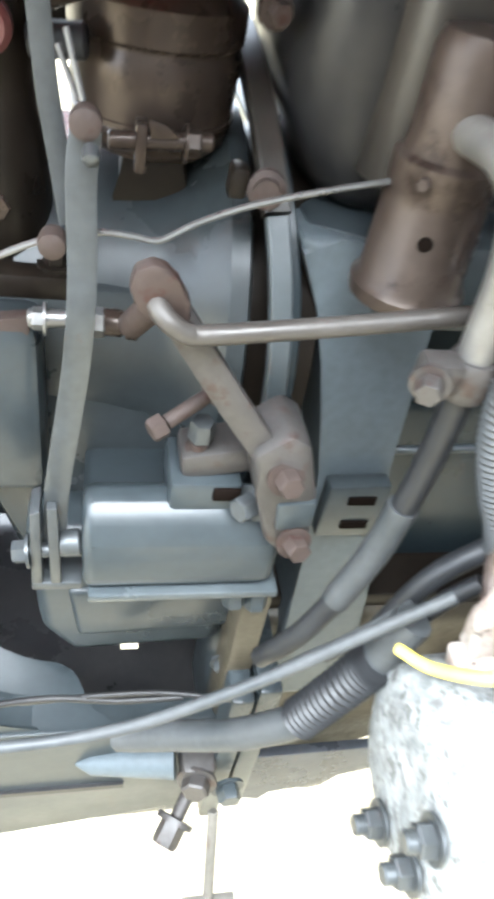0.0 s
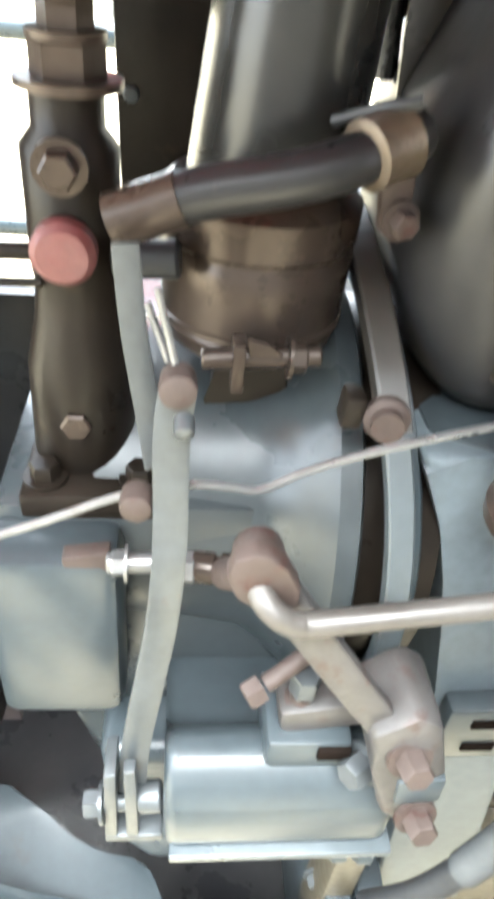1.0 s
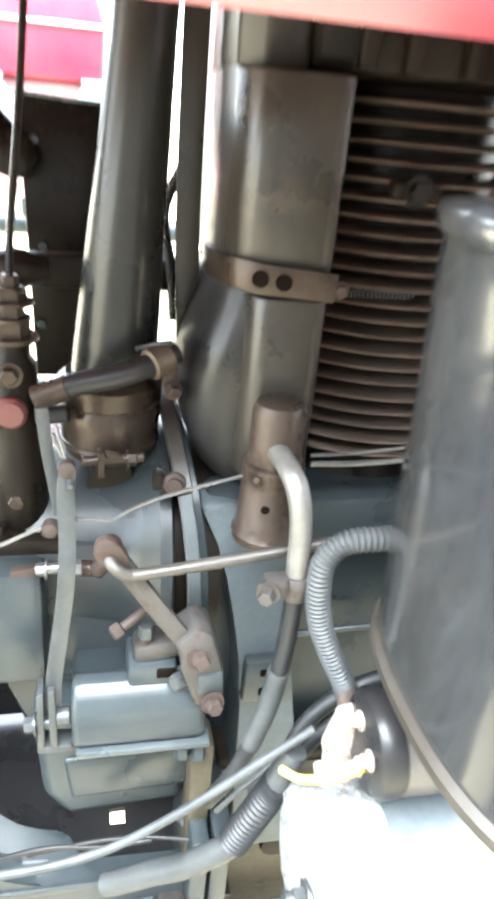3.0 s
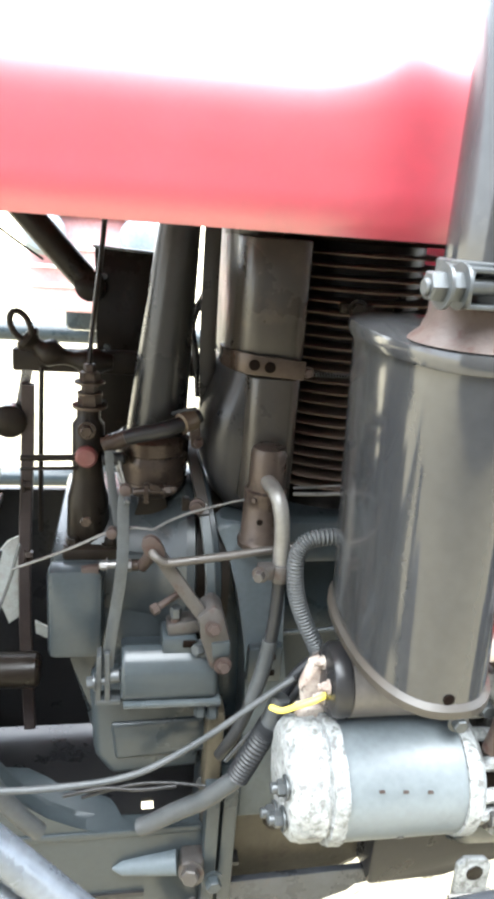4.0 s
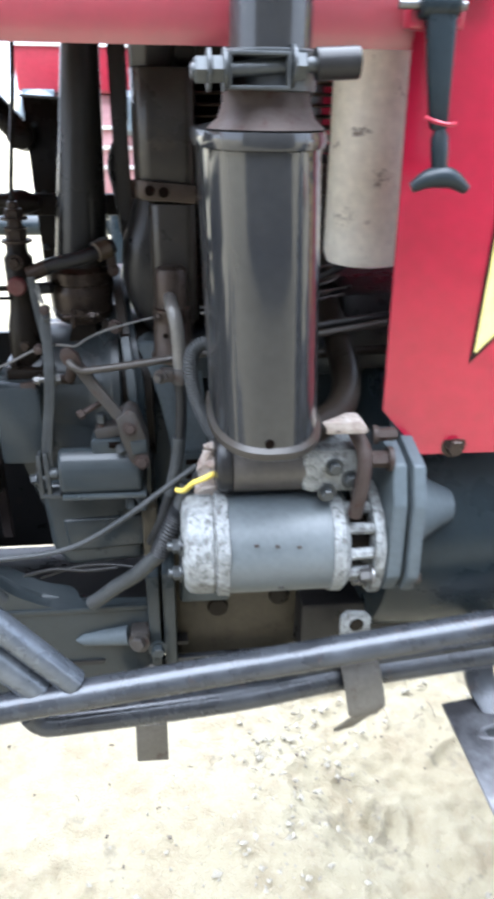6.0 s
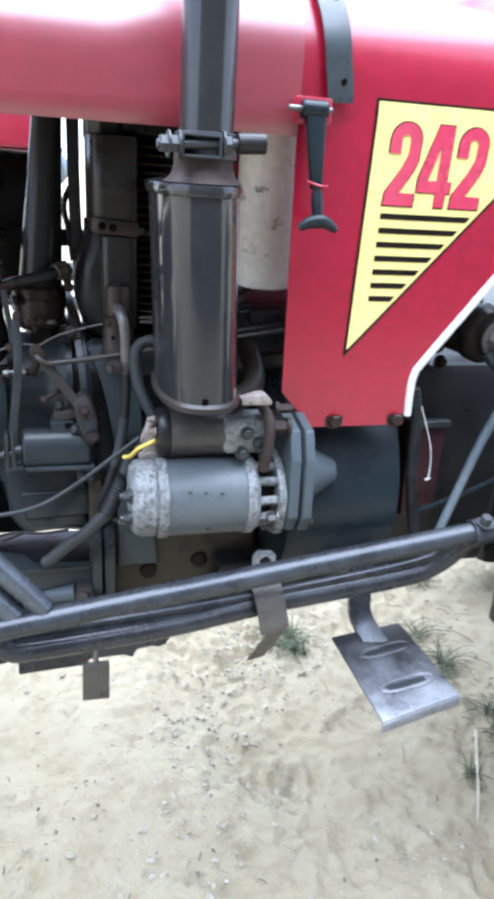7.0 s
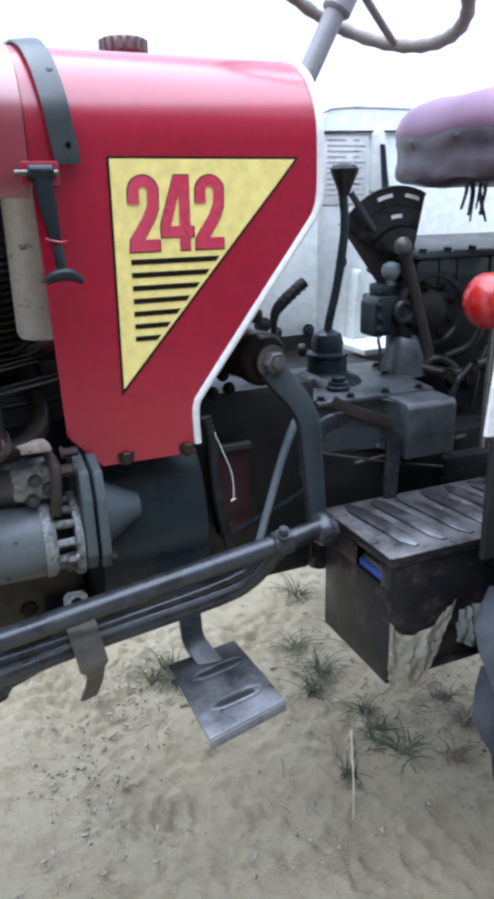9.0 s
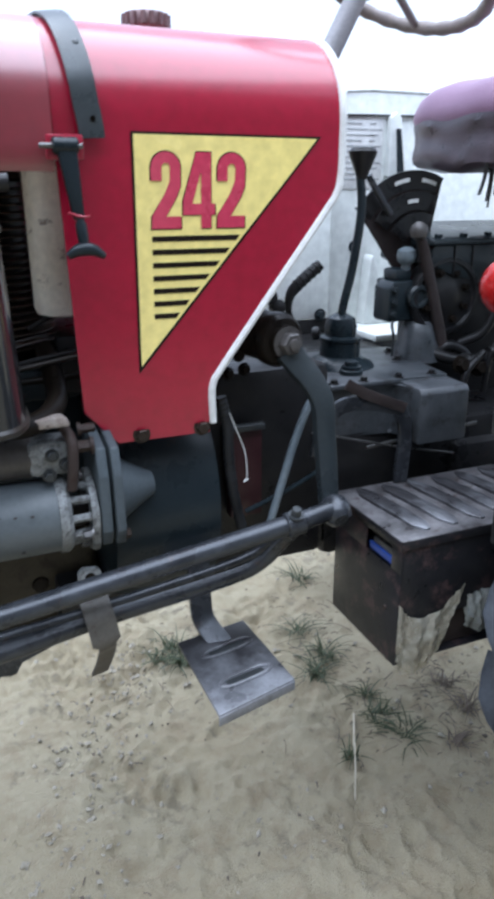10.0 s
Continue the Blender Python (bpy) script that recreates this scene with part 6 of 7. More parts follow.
    lathe(bm, [(0.008, -0.02), (0.018, -0.015), (0.018, 0.015), (0.008, 0.02)], (0.006, 0.5, 1.262), (0.006, 0.3, 1.29), 18)
    part("strut_joint", bm, OILY, tractor)
    bm = fresh()
    tube(bm, [(-0.115, 0.47, 1.34), (-0.08, 0.47, 1.315), (-0.045, 0.47, 1.292)], 0.0015, 6, 2)
    part("stay_wire", bm, OILY, tractor)


left_side()


# ---- exhaust joint and what lies behind the muffler ----
def exhaust_joint():
    bm = fresh()
    tube(bm, [(0.3, 0.09, 1.018), (0.33, 0.1, 1.016), (0.36, 0.13, 1.02), (0.38, 0.18, 1.03), (0.385, 0.24, 1.05), (0.385, 0.32, 1.08)], 0.016, 18, 6)
    ex = part("exhaust_elbow", bm, OILY, tractor, "rusty exhaust elbow and flange")
    bm = fresh()
    slab(bm, [(0.318, 1.016), (0.324, 1.026), (0.374, 1.026), (0.382, 1.018), (0.382, 1.012), (0.318, 1.012)], 0.088, 0.112, 0.002)
    part("flange", bm, LUG, ex)
    bm = fresh()
    hexbolt(bm, (0.396, 0.118, 0.997), (1, -0.1, 0.05), 0.007, 0.02)
    part("flange_bolt", bm, RUST, ex)
    bm = fresh()
    lathe(bm, [(0.03, 1.132), (0.045, 1.136), (0.049, 1.146), (0.049, 1.37), (0.045, 1.385), (0.03, 1.39)], (0.424, 0.315, 0), seg=48)
    part("inner_tank", bm, TANKCREAM, tractor, "stained cream rounded tank behind the muffler")
    for pts, r, material in (([(0.36, 0.3, 1.115), (0.4, 0.3, 1.135), (0.43, 0.3, 1.15)], 0.004, BLACK), ([(0.3, 0.26, 1.06), (0.38, 0.26, 1.075), (0.5, 0.26, 1.09)], 0.005, BLACK), ([(0.32, 0.25, 1.04), (0.42, 0.25, 1.045), (0.52, 0.25, 1.05)], 0.006, OILY)):
        part("pipe", tube(fresh(), pts, r, 10, 4), material, tractor)
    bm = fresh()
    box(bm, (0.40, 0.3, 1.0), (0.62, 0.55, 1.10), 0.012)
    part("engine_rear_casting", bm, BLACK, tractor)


exhaust_joint()


# ---- behind the tank: steering box, drop arm, gearbox ----
def steering_and_gearbox():
    # bell housing shoulder and gearbox
    # sides and lower casting are black: the shaded void is put into their paint
    bm = fresh()
    box(bm, (0.62, 0.27, 0.62), (0.9, 0.51, 1.02), 0.02)
    gb = part("gearbox", bm, BLACK, tractor, "gearbox casting coloured black for the dark void beside it")
    bm = fresh()
    slab(bm, [(0.87, 0.285), (1.052, 0.285), (1.058, 0.2), (1.165, 0.2), (1.165, 0.58), (0.93, 0.58), (0.87, 0.50)], 0.86, 0.962, 0.012, axis="z")
    part("gearbox_top", bm, DUSTY, gb)
    bm = fresh()
    slab(bm, [(0.196, 0.856), (0.196, 0.956), (0.204, 0.966), (0.29, 0.968), (0.29, 0.856)], 1.056, 1.169, 0.003, axis="x")
    part("side_cover", bm, DUSTY, gb, "scuffed black cover beside the gearbox")
    bm = fresh()
    box(bm, (0.9, 0.28, 0.60), (1.6, 0.5, 0.87), 0.02)
    part("gearbox_lower", bm, BLACK, gb)
    bm = fresh()
    slab(bm, [(0.9, 0.27), (1.17, 0.27), (1.21, 0.55), (0.95, 0.57)], 0.962, 0.972, 0.003, axis="z")
    part("cover_plate", bm, DUSTY, gb)
    for x, y in ((0.915, 0.285), (0.98, 0.283), (1.06, 0.282), (1.14, 0.282), (0.94, 0.48), (0.965, 0.545), (1.15, 0.42), (1.18, 0.5)):
        bm = fresh()
        hexbolt(bm, (x, y, 0.972), (0, 0, 1), 0.0075, 0.007)
        part("cover_bolt", bm, BLACK, gb)
    bm = fresh()
    lathe(bm, [(0.024, 0), (0.024, 0.008), (0.02, 0.01), (0.02, 0.016), (0.014, 0.017), (0.014, 0.026), (0.009, 0.028)], (0.988, 0.345, 0.972), seg=18)
    part("filler_plug", bm, DGREY, gb)
    # gear lever with boot
    bm = fresh()
    lathe(bm, [(0.075, 0.972), (0.068, 0.982), (0.043, 0.994), (0.041, 1.024), (0.044, 1.027), (0.044, 1.033), (0.033, 1.037), (0.034, 1.056), (0.029, 1.073), (0.012, 1.082)], (1.006, 0.425, 0), seg=28)
    gl = part("gear_lever", bm, DGREY, tractor, "gear lever with a flared black knob and domed boot")
    bm = fresh()
    tube(bm, [(1.004, 0.42, 1.07), (1.007, 0.42, 1.1), (1.023, 0.42, 1.166), (1.036, 0.42, 1.25), (1.039, 0.42, 1.301), (1.034, 0.42, 1.343), (1.035, 0.42, 1.36)], 0.009, 12, 5)
    part("stick", bm, DGREY, gl)
    bm = fresh()
    lathe(bm, [(0.011, 0), (0.014, 0.012), (0.0265, 0.042), (0.0285, 0.05), (0.023, 0.057), (0.008, 0.06)], (1.036, 0.42, 1.345), seg=20)
    part("knob", bm, BLACK, gl)
    # steering box and drop arm
    bm = fresh()
    tube(bm, [(0.6, 0.3, 1.10), (0.66, 0.26, 1.11), (0.71, 0.23, 1.1), (0.745, 0.19, 1.09)], 0.042, 18, 5)
    sb = part("steering_box", bm, OILY, tractor, "dark oily steering box")
    bm = fresh()
    lathe(bm, [(0.043, 0), (0.045, 0.006), (0.045, 0.024), (0.038, 0.034), (0.028, 0.036), (0.028, 0.046), (0.02, 0.047)], (0.742, 0.2, 1.09), (0.755, 0.12, 1.088), 28)
    part("shaft_hub", bm, OILY, sb)
    bm = fresh()
    hexbolt(bm, (0.75, 0.157, 1.089), (0.16, -1, -0.02), 0.019, 0.016)
    lathe(bm, [(0.01, 0), (0.01, 0.026), (0.006, 0.027)], (0.75, 0.157, 1.089), (0.766, 0.057, 1.087), 14)
    part("shaft_nut", bm, GREASY, sb)
    for x, z in ((0.67, 1.03), (0.70, 1.035), (0.69, 1.06)):
        bm = fresh()
        hexbolt(bm, (x, 0.222, z), (0.1, -1, 0.1), 0.008, 0.01)
        part("bolt", bm, OILY, sb)
    bm = fresh()
    tube(bm, [(0.752, 0.158, 1.075), (0.768, 0.15, 1.052), (0.79, 0.138, 1.022), (0.804, 0.128, 0.985), (0.806, 0.12, 0.93), (0.806, 0.108, 0.87), (0.806, 0.098, 0.82)], lambda k: 0.022 - 0.006 * k, flat=0.009, steps=5, turn=(1, 0, 0))
    part("drop_arm", bm, GREY, tractor, "curved grey steering drop arm")
    bm = fresh()
    tube(bm, [(0.835, 0.22, 0.965), (0.826, 0.205, 0.972), (0.812, 0.2, 0.955), (0.79, 0.2, 0.90), (0.765, 0.2, 0.82), (0.735, 0.2, 0.72)], 0.0075, 12, 5)
    part("clutch_rod", bm, LAMPGREY, tractor, "bright cranked clutch rod")
    line = bend([(0.645, 0.19, 1.0), (0.655, 0.187, 0.95), (0.658, 0.185, 0.88), (0.668, 0.185, 0.81), (0.69, 0.188, 0.72)], 16)
    n = len(line)
    part("conduit", tube(fresh(), line, lambda k: 0.0095 + 0.0008 * math.cos(k * (n - 1) * math.pi / 1.5), 12, 1), RUBBER, tractor, "black spiral conduit")
    bm = fresh()
    tube(bm, [(0.655, 0.176, 0.975), (0.668, 0.172, 0.94), (0.682, 0.172, 0.9), (0.684, 0.17, 0.86), (0.678, 0.168, 0.851), (0.686, 0.166, 0.856)], 0.0009, 6, 5)
    part("loose_string", bm, WHITE, tractor, "loose pale string")
    bm = fresh()
    slab(bm, [(0.672, 0.93), (0.742, 0.918), (0.742, 0.75), (0.68, 0.75)], 0.235, 0.262, 0.004)
    part("maroon_cover", bm, MAROON, tractor, "dull maroon clutch cover")
    bm = fresh()
    box(bm, (0.672, 0.222, 0.921), (0.742, 0.24, 0.932), 0.002)
    part("bare_lip", bm, FLAT, tractor)
    bm = fresh()
    tube(bm, [(0.7, 0.215, 0.77), (0.78, 0.21, 0.80), (0.84, 0.205, 0.83)], 0.005, 8, 2)
    part("thin_stay", bm, DGREY, tractor)
    # pedal bracket over the battery box
    bm = fresh()
    tube(bm, [(0.842, 0.21, 0.86), (0.851, 0.208, 0.915), (0.874, 0.206, 0.945), (0.912, 0.205, 0.955), (0.975, 0.205, 0.946), (1.014, 0.205, 0.926), (1.03, 0.205, 0.886), (1.026, 0.205, 0.782)], 0.014, flat=0.005, steps=5, turn=(1, 0, -0.1))
    br = part("bent_bracket", bm, PIPE, tractor, "bent flat steel bracket bolted to the box")
    bm = fresh()
    tube(bm, [(0.893, 0.2, 0.994), (0.926, 0.198, 0.975), (0.975, 0.196, 0.954), (1.02, 0.196, 0.936)], 0.010, flat=0.0025, steps=3, turn=(0, 0, 1))
    part("pedal_tongue", bm, RUSTDARK, br)
    bm = fresh()
    tube(bm, [(0.85, 0.25, 0.892), (0.902, 0.25, 0.878), (1.031, 0.25, 0.841), (1.19, 0.25, 0.803)], 0.0024, 8, 2)
    part("pull_rod", bm, STEEL, tractor)
    bm = fresh()
    tube(bm, [(0.98, 0.26, 0.84), (1.1, 0.26, 0.85), (1.25, 0.26, 0.86)], 0.004, 8, 2)
    part("pull_rod", bm, STEEL, tractor)
    bm = fresh()
    tube(bm, [(0.882, 0.42, 1.03), (0.886, 0.42, 1.06), (0.88, 0.42, 1.09), (0.883, 0.42, 1.125), (0.905, 0.42, 1.15), (0.948, 0.42, 1.183)], lambda k: 0.007 + 0.005 * min(1, max(0, (k - 0.45) * 4)), 12, 5)
    hb = part("hand_lever", bm, BLACK, tractor, "black hand lever with finger grip")
    for k in range(5):
        bm = fresh()
        lathe(bm, [(0.008, -0.004), (0.0138, 0), (0.008, 0.004)], (0.898 + k * 0.0105, 0.42, 1.1445 + k * 0.008), (0.95, 0.42, 1.184), 12)
        part("grip_ridge", bm, BLACK, hb)
    bm = fresh()
    lathe(bm, [(0.01, 0), (0.014, 0.004), (0.013, 0.014), (0.004, 0.018)], (0.935, 0.42, 1.045), (1.0, 0.38, 1.05), 14)
    part("linkage_knob", bm, BLACK, hb)
    for x, z in ((0.85, 1.105), (0.832, 1.125)):
        bm = fresh()
        lathe(bm, [(0.01, 0), (0.016, 0.004), (0.015, 0.02), (0.004, 0.024)], (x, 0.42, z), (x, 0.3, z + 0.015), 14)
        part("linkage_knob", bm, BLACK, hb)


steering_and_gearbox()


def hydraulics():
    """Lift housing, quadrant, levers and valve block behind the gear lever."""
    # set back and black, so the recess's shade lies in the paint
    bm = fresh()
    box(bm, (1.26, 0.44, 0.80), (1.85, 0.60, 1.15), 0.02)
    hy = part("lift_housing", bm, BLACK, tractor, "hydraulic lift housing coloured black for the recess under its cover")
    bm = fresh()
    slab(bm, [(1.205, 1.178), (1.208, 1.21), (1.222, 1.218), (1.85, 1.218), (1.85, 1.09), (1.36, 1.125), (1.25, 1.155)], 0.40, 0.60, 0.005)
    part("top_cover", bm, GREY, hy, "dark grey lift cover")
    bm = fresh()
    slab(bm, [(0.388, 1.216), (0.388, 1.225), (0.42, 1.232), (0.6, 1.256), (0.6, 1.2)], 1.2, 1.85, 0.002, axis="x")
    part("cover_lip", bm, GREY, hy)
    for x in (1.262, 1.31, 1.4):
        bm = fresh()
        box(bm, (x, 0.396, 1.15), (x + 0.004, 0.402, 1.214), 0.001)
        part("cover_seam", bm, BLACK, hy)
    for x, y in ((1.225, 0.41), (1.29, 0.41), (1.36, 0.415), (1.46, 0.42), (1.24, 0.52), (1.6, 0.42)):
        bm = fresh()
        hexbolt(bm, (x, y, 1.228 + 0.14 * (y - 0.41)), (0, -0.15, 1), 0.009, 0.008)
        part("cover_bolt", bm, DGREY, hy)
    # round end cover with a raised rim, its bolts and its inner boss
    bm = fresh()
    lathe(bm, [(0.03, 0), (0.080, 0.004), (0.086, 0.012), (0.086, 0.046), (0.082, 0.052), (0.074, 0.053), (0.070, 0.046), (0.04, 0.044), (0.03, 0.05), (0.012, 0.052)], (1.255, 0.45, 1.105), (1.247, 0.30, 1.106), 40)
    disc = part("end_cover", bm, BLACK, hy, "black round end cover of the lift housing")
    for a in (20, 65, 110, 155, 205, 250, 295, 335):
        bm = fresh()
        hexbolt(bm, (1.2527 + 0.054 * math.cos(radians(a)), 0.405, 1.1055 + 0.054 * math.sin(radians(a))), (-0.05, -1, 0), 0.0075, 0.009)
        part("cover_bolt", bm, OILY, disc)
    for pts, r in (([(1.30, 0.40, 1.0), (1.34, 0.37, 1.03), (1.36, 0.36, 1.1), (1.35, 0.37, 1.15)], 0.011), ([(1.22, 0.40, 0.985), (1.28, 0.36, 0.97), (1.34, 0.34, 0.98), (1.42, 0.33, 1.0)], 0.013), ([(1.33, 0.34, 0.90), (1.33, 0.33, 0.98), (1.36, 0.33, 1.04)], 0.007), ([(1.26, 0.33, 0.88), (1.27, 0.33, 0.95), (1.32, 0.34, 0.99)], 0.008)):
        part("hydraulic_pipe", tube(fresh(), pts, r, 12, 5), BLACK, hy)
    for x, z in ((1.262, 0.965), (1.31, 0.955), (1.37, 0.99)):
        bm = fresh()
        hexbolt(bm, (x, 0.345, z), (0, -1, 0.2), 0.014, 0.016)
        part("pipe_union", bm, OILY, hy)
    # control valve: a flanged block, a round port in its side, unions on top
    bm = fresh()
    box(bm, (1.134, 0.418, 1.056), (1.19, 0.5, 1.142), 0.006)
    valve = part("valve_block", bm, DGREY, hy, "grimy grey valve block")
    bm = fresh()
    slab(bm, [(1.112, 1.062), (1.112, 1.128), (1.122, 1.142), (1.136, 1.142), (1.136, 1.056), (1.118, 1.056)], 0.41, 0.47, 0.004)
    part("valve_flange", bm, DGREY, valve)
    for z in (1.074, 1.1, 1.126):
        bm = fresh()
        hexbolt(bm, (1.1235, 0.409, z), (0, -1, 0), 0.0065, 0.007)
        part("valve_bolt", bm, GREY, valve)
    bm = fresh()
    box(bm, (1.137, 0.424, 1.14), (1.176, 0.48, 1.166), 0.007)
    part("valve_head", bm, DGREY, valve)
    bm = fresh()
    lathe(bm, [(0.024, 0), (0.027, 0.004), (0.027, 0.014), (0.023, 0.018), (0.017, 0.018), (0.014, 0.012), (0.005, 0.012)], (1.184, 0.418, 1.108), (1.184, 0, 1.108), 24)
    part("valve_port", bm, GREY, valve)
    bm = fresh()
    lathe(bm, [(0.01, 0), (0.01, 0.012), (0.018, 0.018), (0.0215, 0.03), (0.019, 0.042), (0.008, 0.048)], (1.164, 0.432, 1.163), (1.160, 0.428, 1.25), 20)
    part("breather_cap", bm, LAMPGREY, valve, "pale grey round cap")
    bm = fresh()
    tube(bm, [(1.19, 0.41, 1.14), (1.196, 0.404, 1.16), (1.19, 0.404, 1.178), (1.178, 0.41, 1.186)], 0.007, 10, 4)
    part("valve_pipe", bm, BLACK, valve)
    bm = fresh()
    tube(bm, [(1.121, 0.405, 1.06), (1.117, 0.40, 1.05), (1.122, 0.40, 1.03), (1.124, 0.402, 0.985)], 0.0032, 8, 4)
    part("drain_wire", bm, FLAT, valve)
    # tapered pedestal that carries the lever shaft
    bm = fresh()
    oval(bm, [(0.052, 0.05, 0.966), (0.049, 0.047, 0.985), (0.040, 0.039, 1.02), (0.033, 0.033, 1.046), (0.025, 0.026, 1.054)], 1.2, 0.43)
    part("lever_pedestal", bm, DUSTY, hy)
    # quadrant: two curved slotted plates
    for r0, r1, y in ((0.124, 0.162, 0.472), (0.082, 0.119, 0.462), (0.036, 0.077, 0.452)):
        bm = fresh()
        slab(bm, arc(1.203, 1.203, r1, 150, 64, 14) + arc(1.203, 1.203, r0, 64, 150, 14), y, y + 0.006, 0.0012)
        part("quadrant_plate", bm, BLACK, hy, "black slotted lever quadrant")
        rm = (r0 + r1) / 2
        for a0 in ((112, 84) if r0 > 0.1 else (104,) if r0 > 0.05 else ()):
            bm = fresh()
            slab(bm, arc(1.203, 1.203, rm + 0.004, a0, a0 - 15, 4) + arc(1.203, 1.203, rm - 0.004, a0 - 15, a0, 4), y - 0.001, y)
            part("quadrant_slot", bm, WHITE, hy)
    bm = fresh()
    slab(bm, arc(1.203, 1.203, 0.157, 150, 64, 14) + [(1.235, 1.16), (1.215, 1.10), (1.17, 1.15)], 0.474, 0.479, 0.001)
    part("quadrant_body", bm, RUSTDARK, hy)
    bm = fresh()
    slab(bm, [(1.06, 1.292), (1.078, 1.285), (1.165, 1.2), (1.15, 1.185)], 0.478, 0.488, 0.003)
    part("quadrant_arm", bm, BLACK, hy)
    bm = fresh()
    rod(bm, (1.072, 0.455, 1.352), (1.13, 0.45, 1.275), 0.007)
    part("lift_lever", bm, PIPE, hy)
    bm = fresh()
    tube(bm, [(1.168, 0.4, 1.24), (1.183, 0.4, 1.208), (1.216, 0.4, 1.11), (1.247, 0.4, 1.012), (1.253, 0.4, 0.98)], lambda k: 0.0105 + 0.005 * k, 12, 4)
    lv = part("position_lever", bm, RUSTDARK, hy, "dark lever with a ball knob")
    bm = fresh()
    lathe(bm, [(0.006, 0.0), (0.016, 0.006), (0.019, 0.016), (0.016, 0.028), (0.006, 0.036)], (1.166, 0.398, 1.227), seg=18)
    part("lever_knob", bm, GREASY, lv)
    bm = fresh()
    lathe(bm, [(0.012, 0.0), (0.019, 0.004), (0.022, 0.014), (0.019, 0.026), (0.008, 0.032)], (1.288, 0.375, 0.964), (1.285, 0.2, 0.97), 18)
    tube(bm, [(1.24, 0.40, 0.985), (1.26, 0.39, 1.0), (1.29, 0.385, 0.99), (1.31, 0.38, 0.97)], 0.012, 10, 4)
    tube(bm, [(1.33, 0.33, 0.99), (1.36, 0.32, 1.0), (1.4, 0.31, 0.98)], 0.014, 10, 4)
    part("pivot_linkage", bm, BLACK, hy)
    bm = fresh()
    box(bm, (1.2, 0.25, 0.62), (1.7, 0.6, 0.82), 0.02)
    part("rear_axle_housing", bm, BLACK, hy)


hydraulics()


def steering_wheel():
    bm = fresh()
    rod(bm, (0.80, 0.39, 1.30), (1.015, 0.39, 1.695), 0.019, 18)
    sc = part("steering_column", bm, COLUMN, tractor, "grey steering column")
    bm = fresh()
    rod(bm, (0.992, 0.39, 1.652), (1.022, 0.39, 1.708), 0.027, 20)
    part("column_collar", bm, COLUMN, sc)
    hub = Vector((1.03, 0.39, 1.722))
    axis = Vector((0.478, 0, 0.878)).normalized()
    u = axis.cross(Vector((0, 1, 0))).normalized()
    bm = fresh()
    ring = [hub + 0.215 * (math.cos(a) * u + math.sin(a) * Vector((0, 1, 0))) for a in (k * math.tau / 60 for k in range(61))]
    tube(bm, ring, lambda k: 0.0125 + 0.0012 * math.cos(k * 60 * math.pi), 12, 1)
    rim = part("steering_rim", bm, RIMGREY, sc, "worn grey-brown steering wheel rim")
    for a in (30, 150, 270):
        bm = fresh()
        d = math.cos(radians(a)) * u + math.sin(radians(a)) * Vector((0, 1, 0))
        tube(bm, [hub - axis * 0.01, hub + d * 0.1 - axis * 0.006, hub + d * 0.21], 0.008, 10, 4)
        part("spoke", bm, RIMGREY, sc)
    bm = fresh()
    lathe(bm, [(0.034, -0.02), (0.038, 0), (0.03, 0.014), (0.01, 0.018)], hub, hub + axis, 24)
    part("hub", bm, RIMGREY, sc)


steering_wheel()


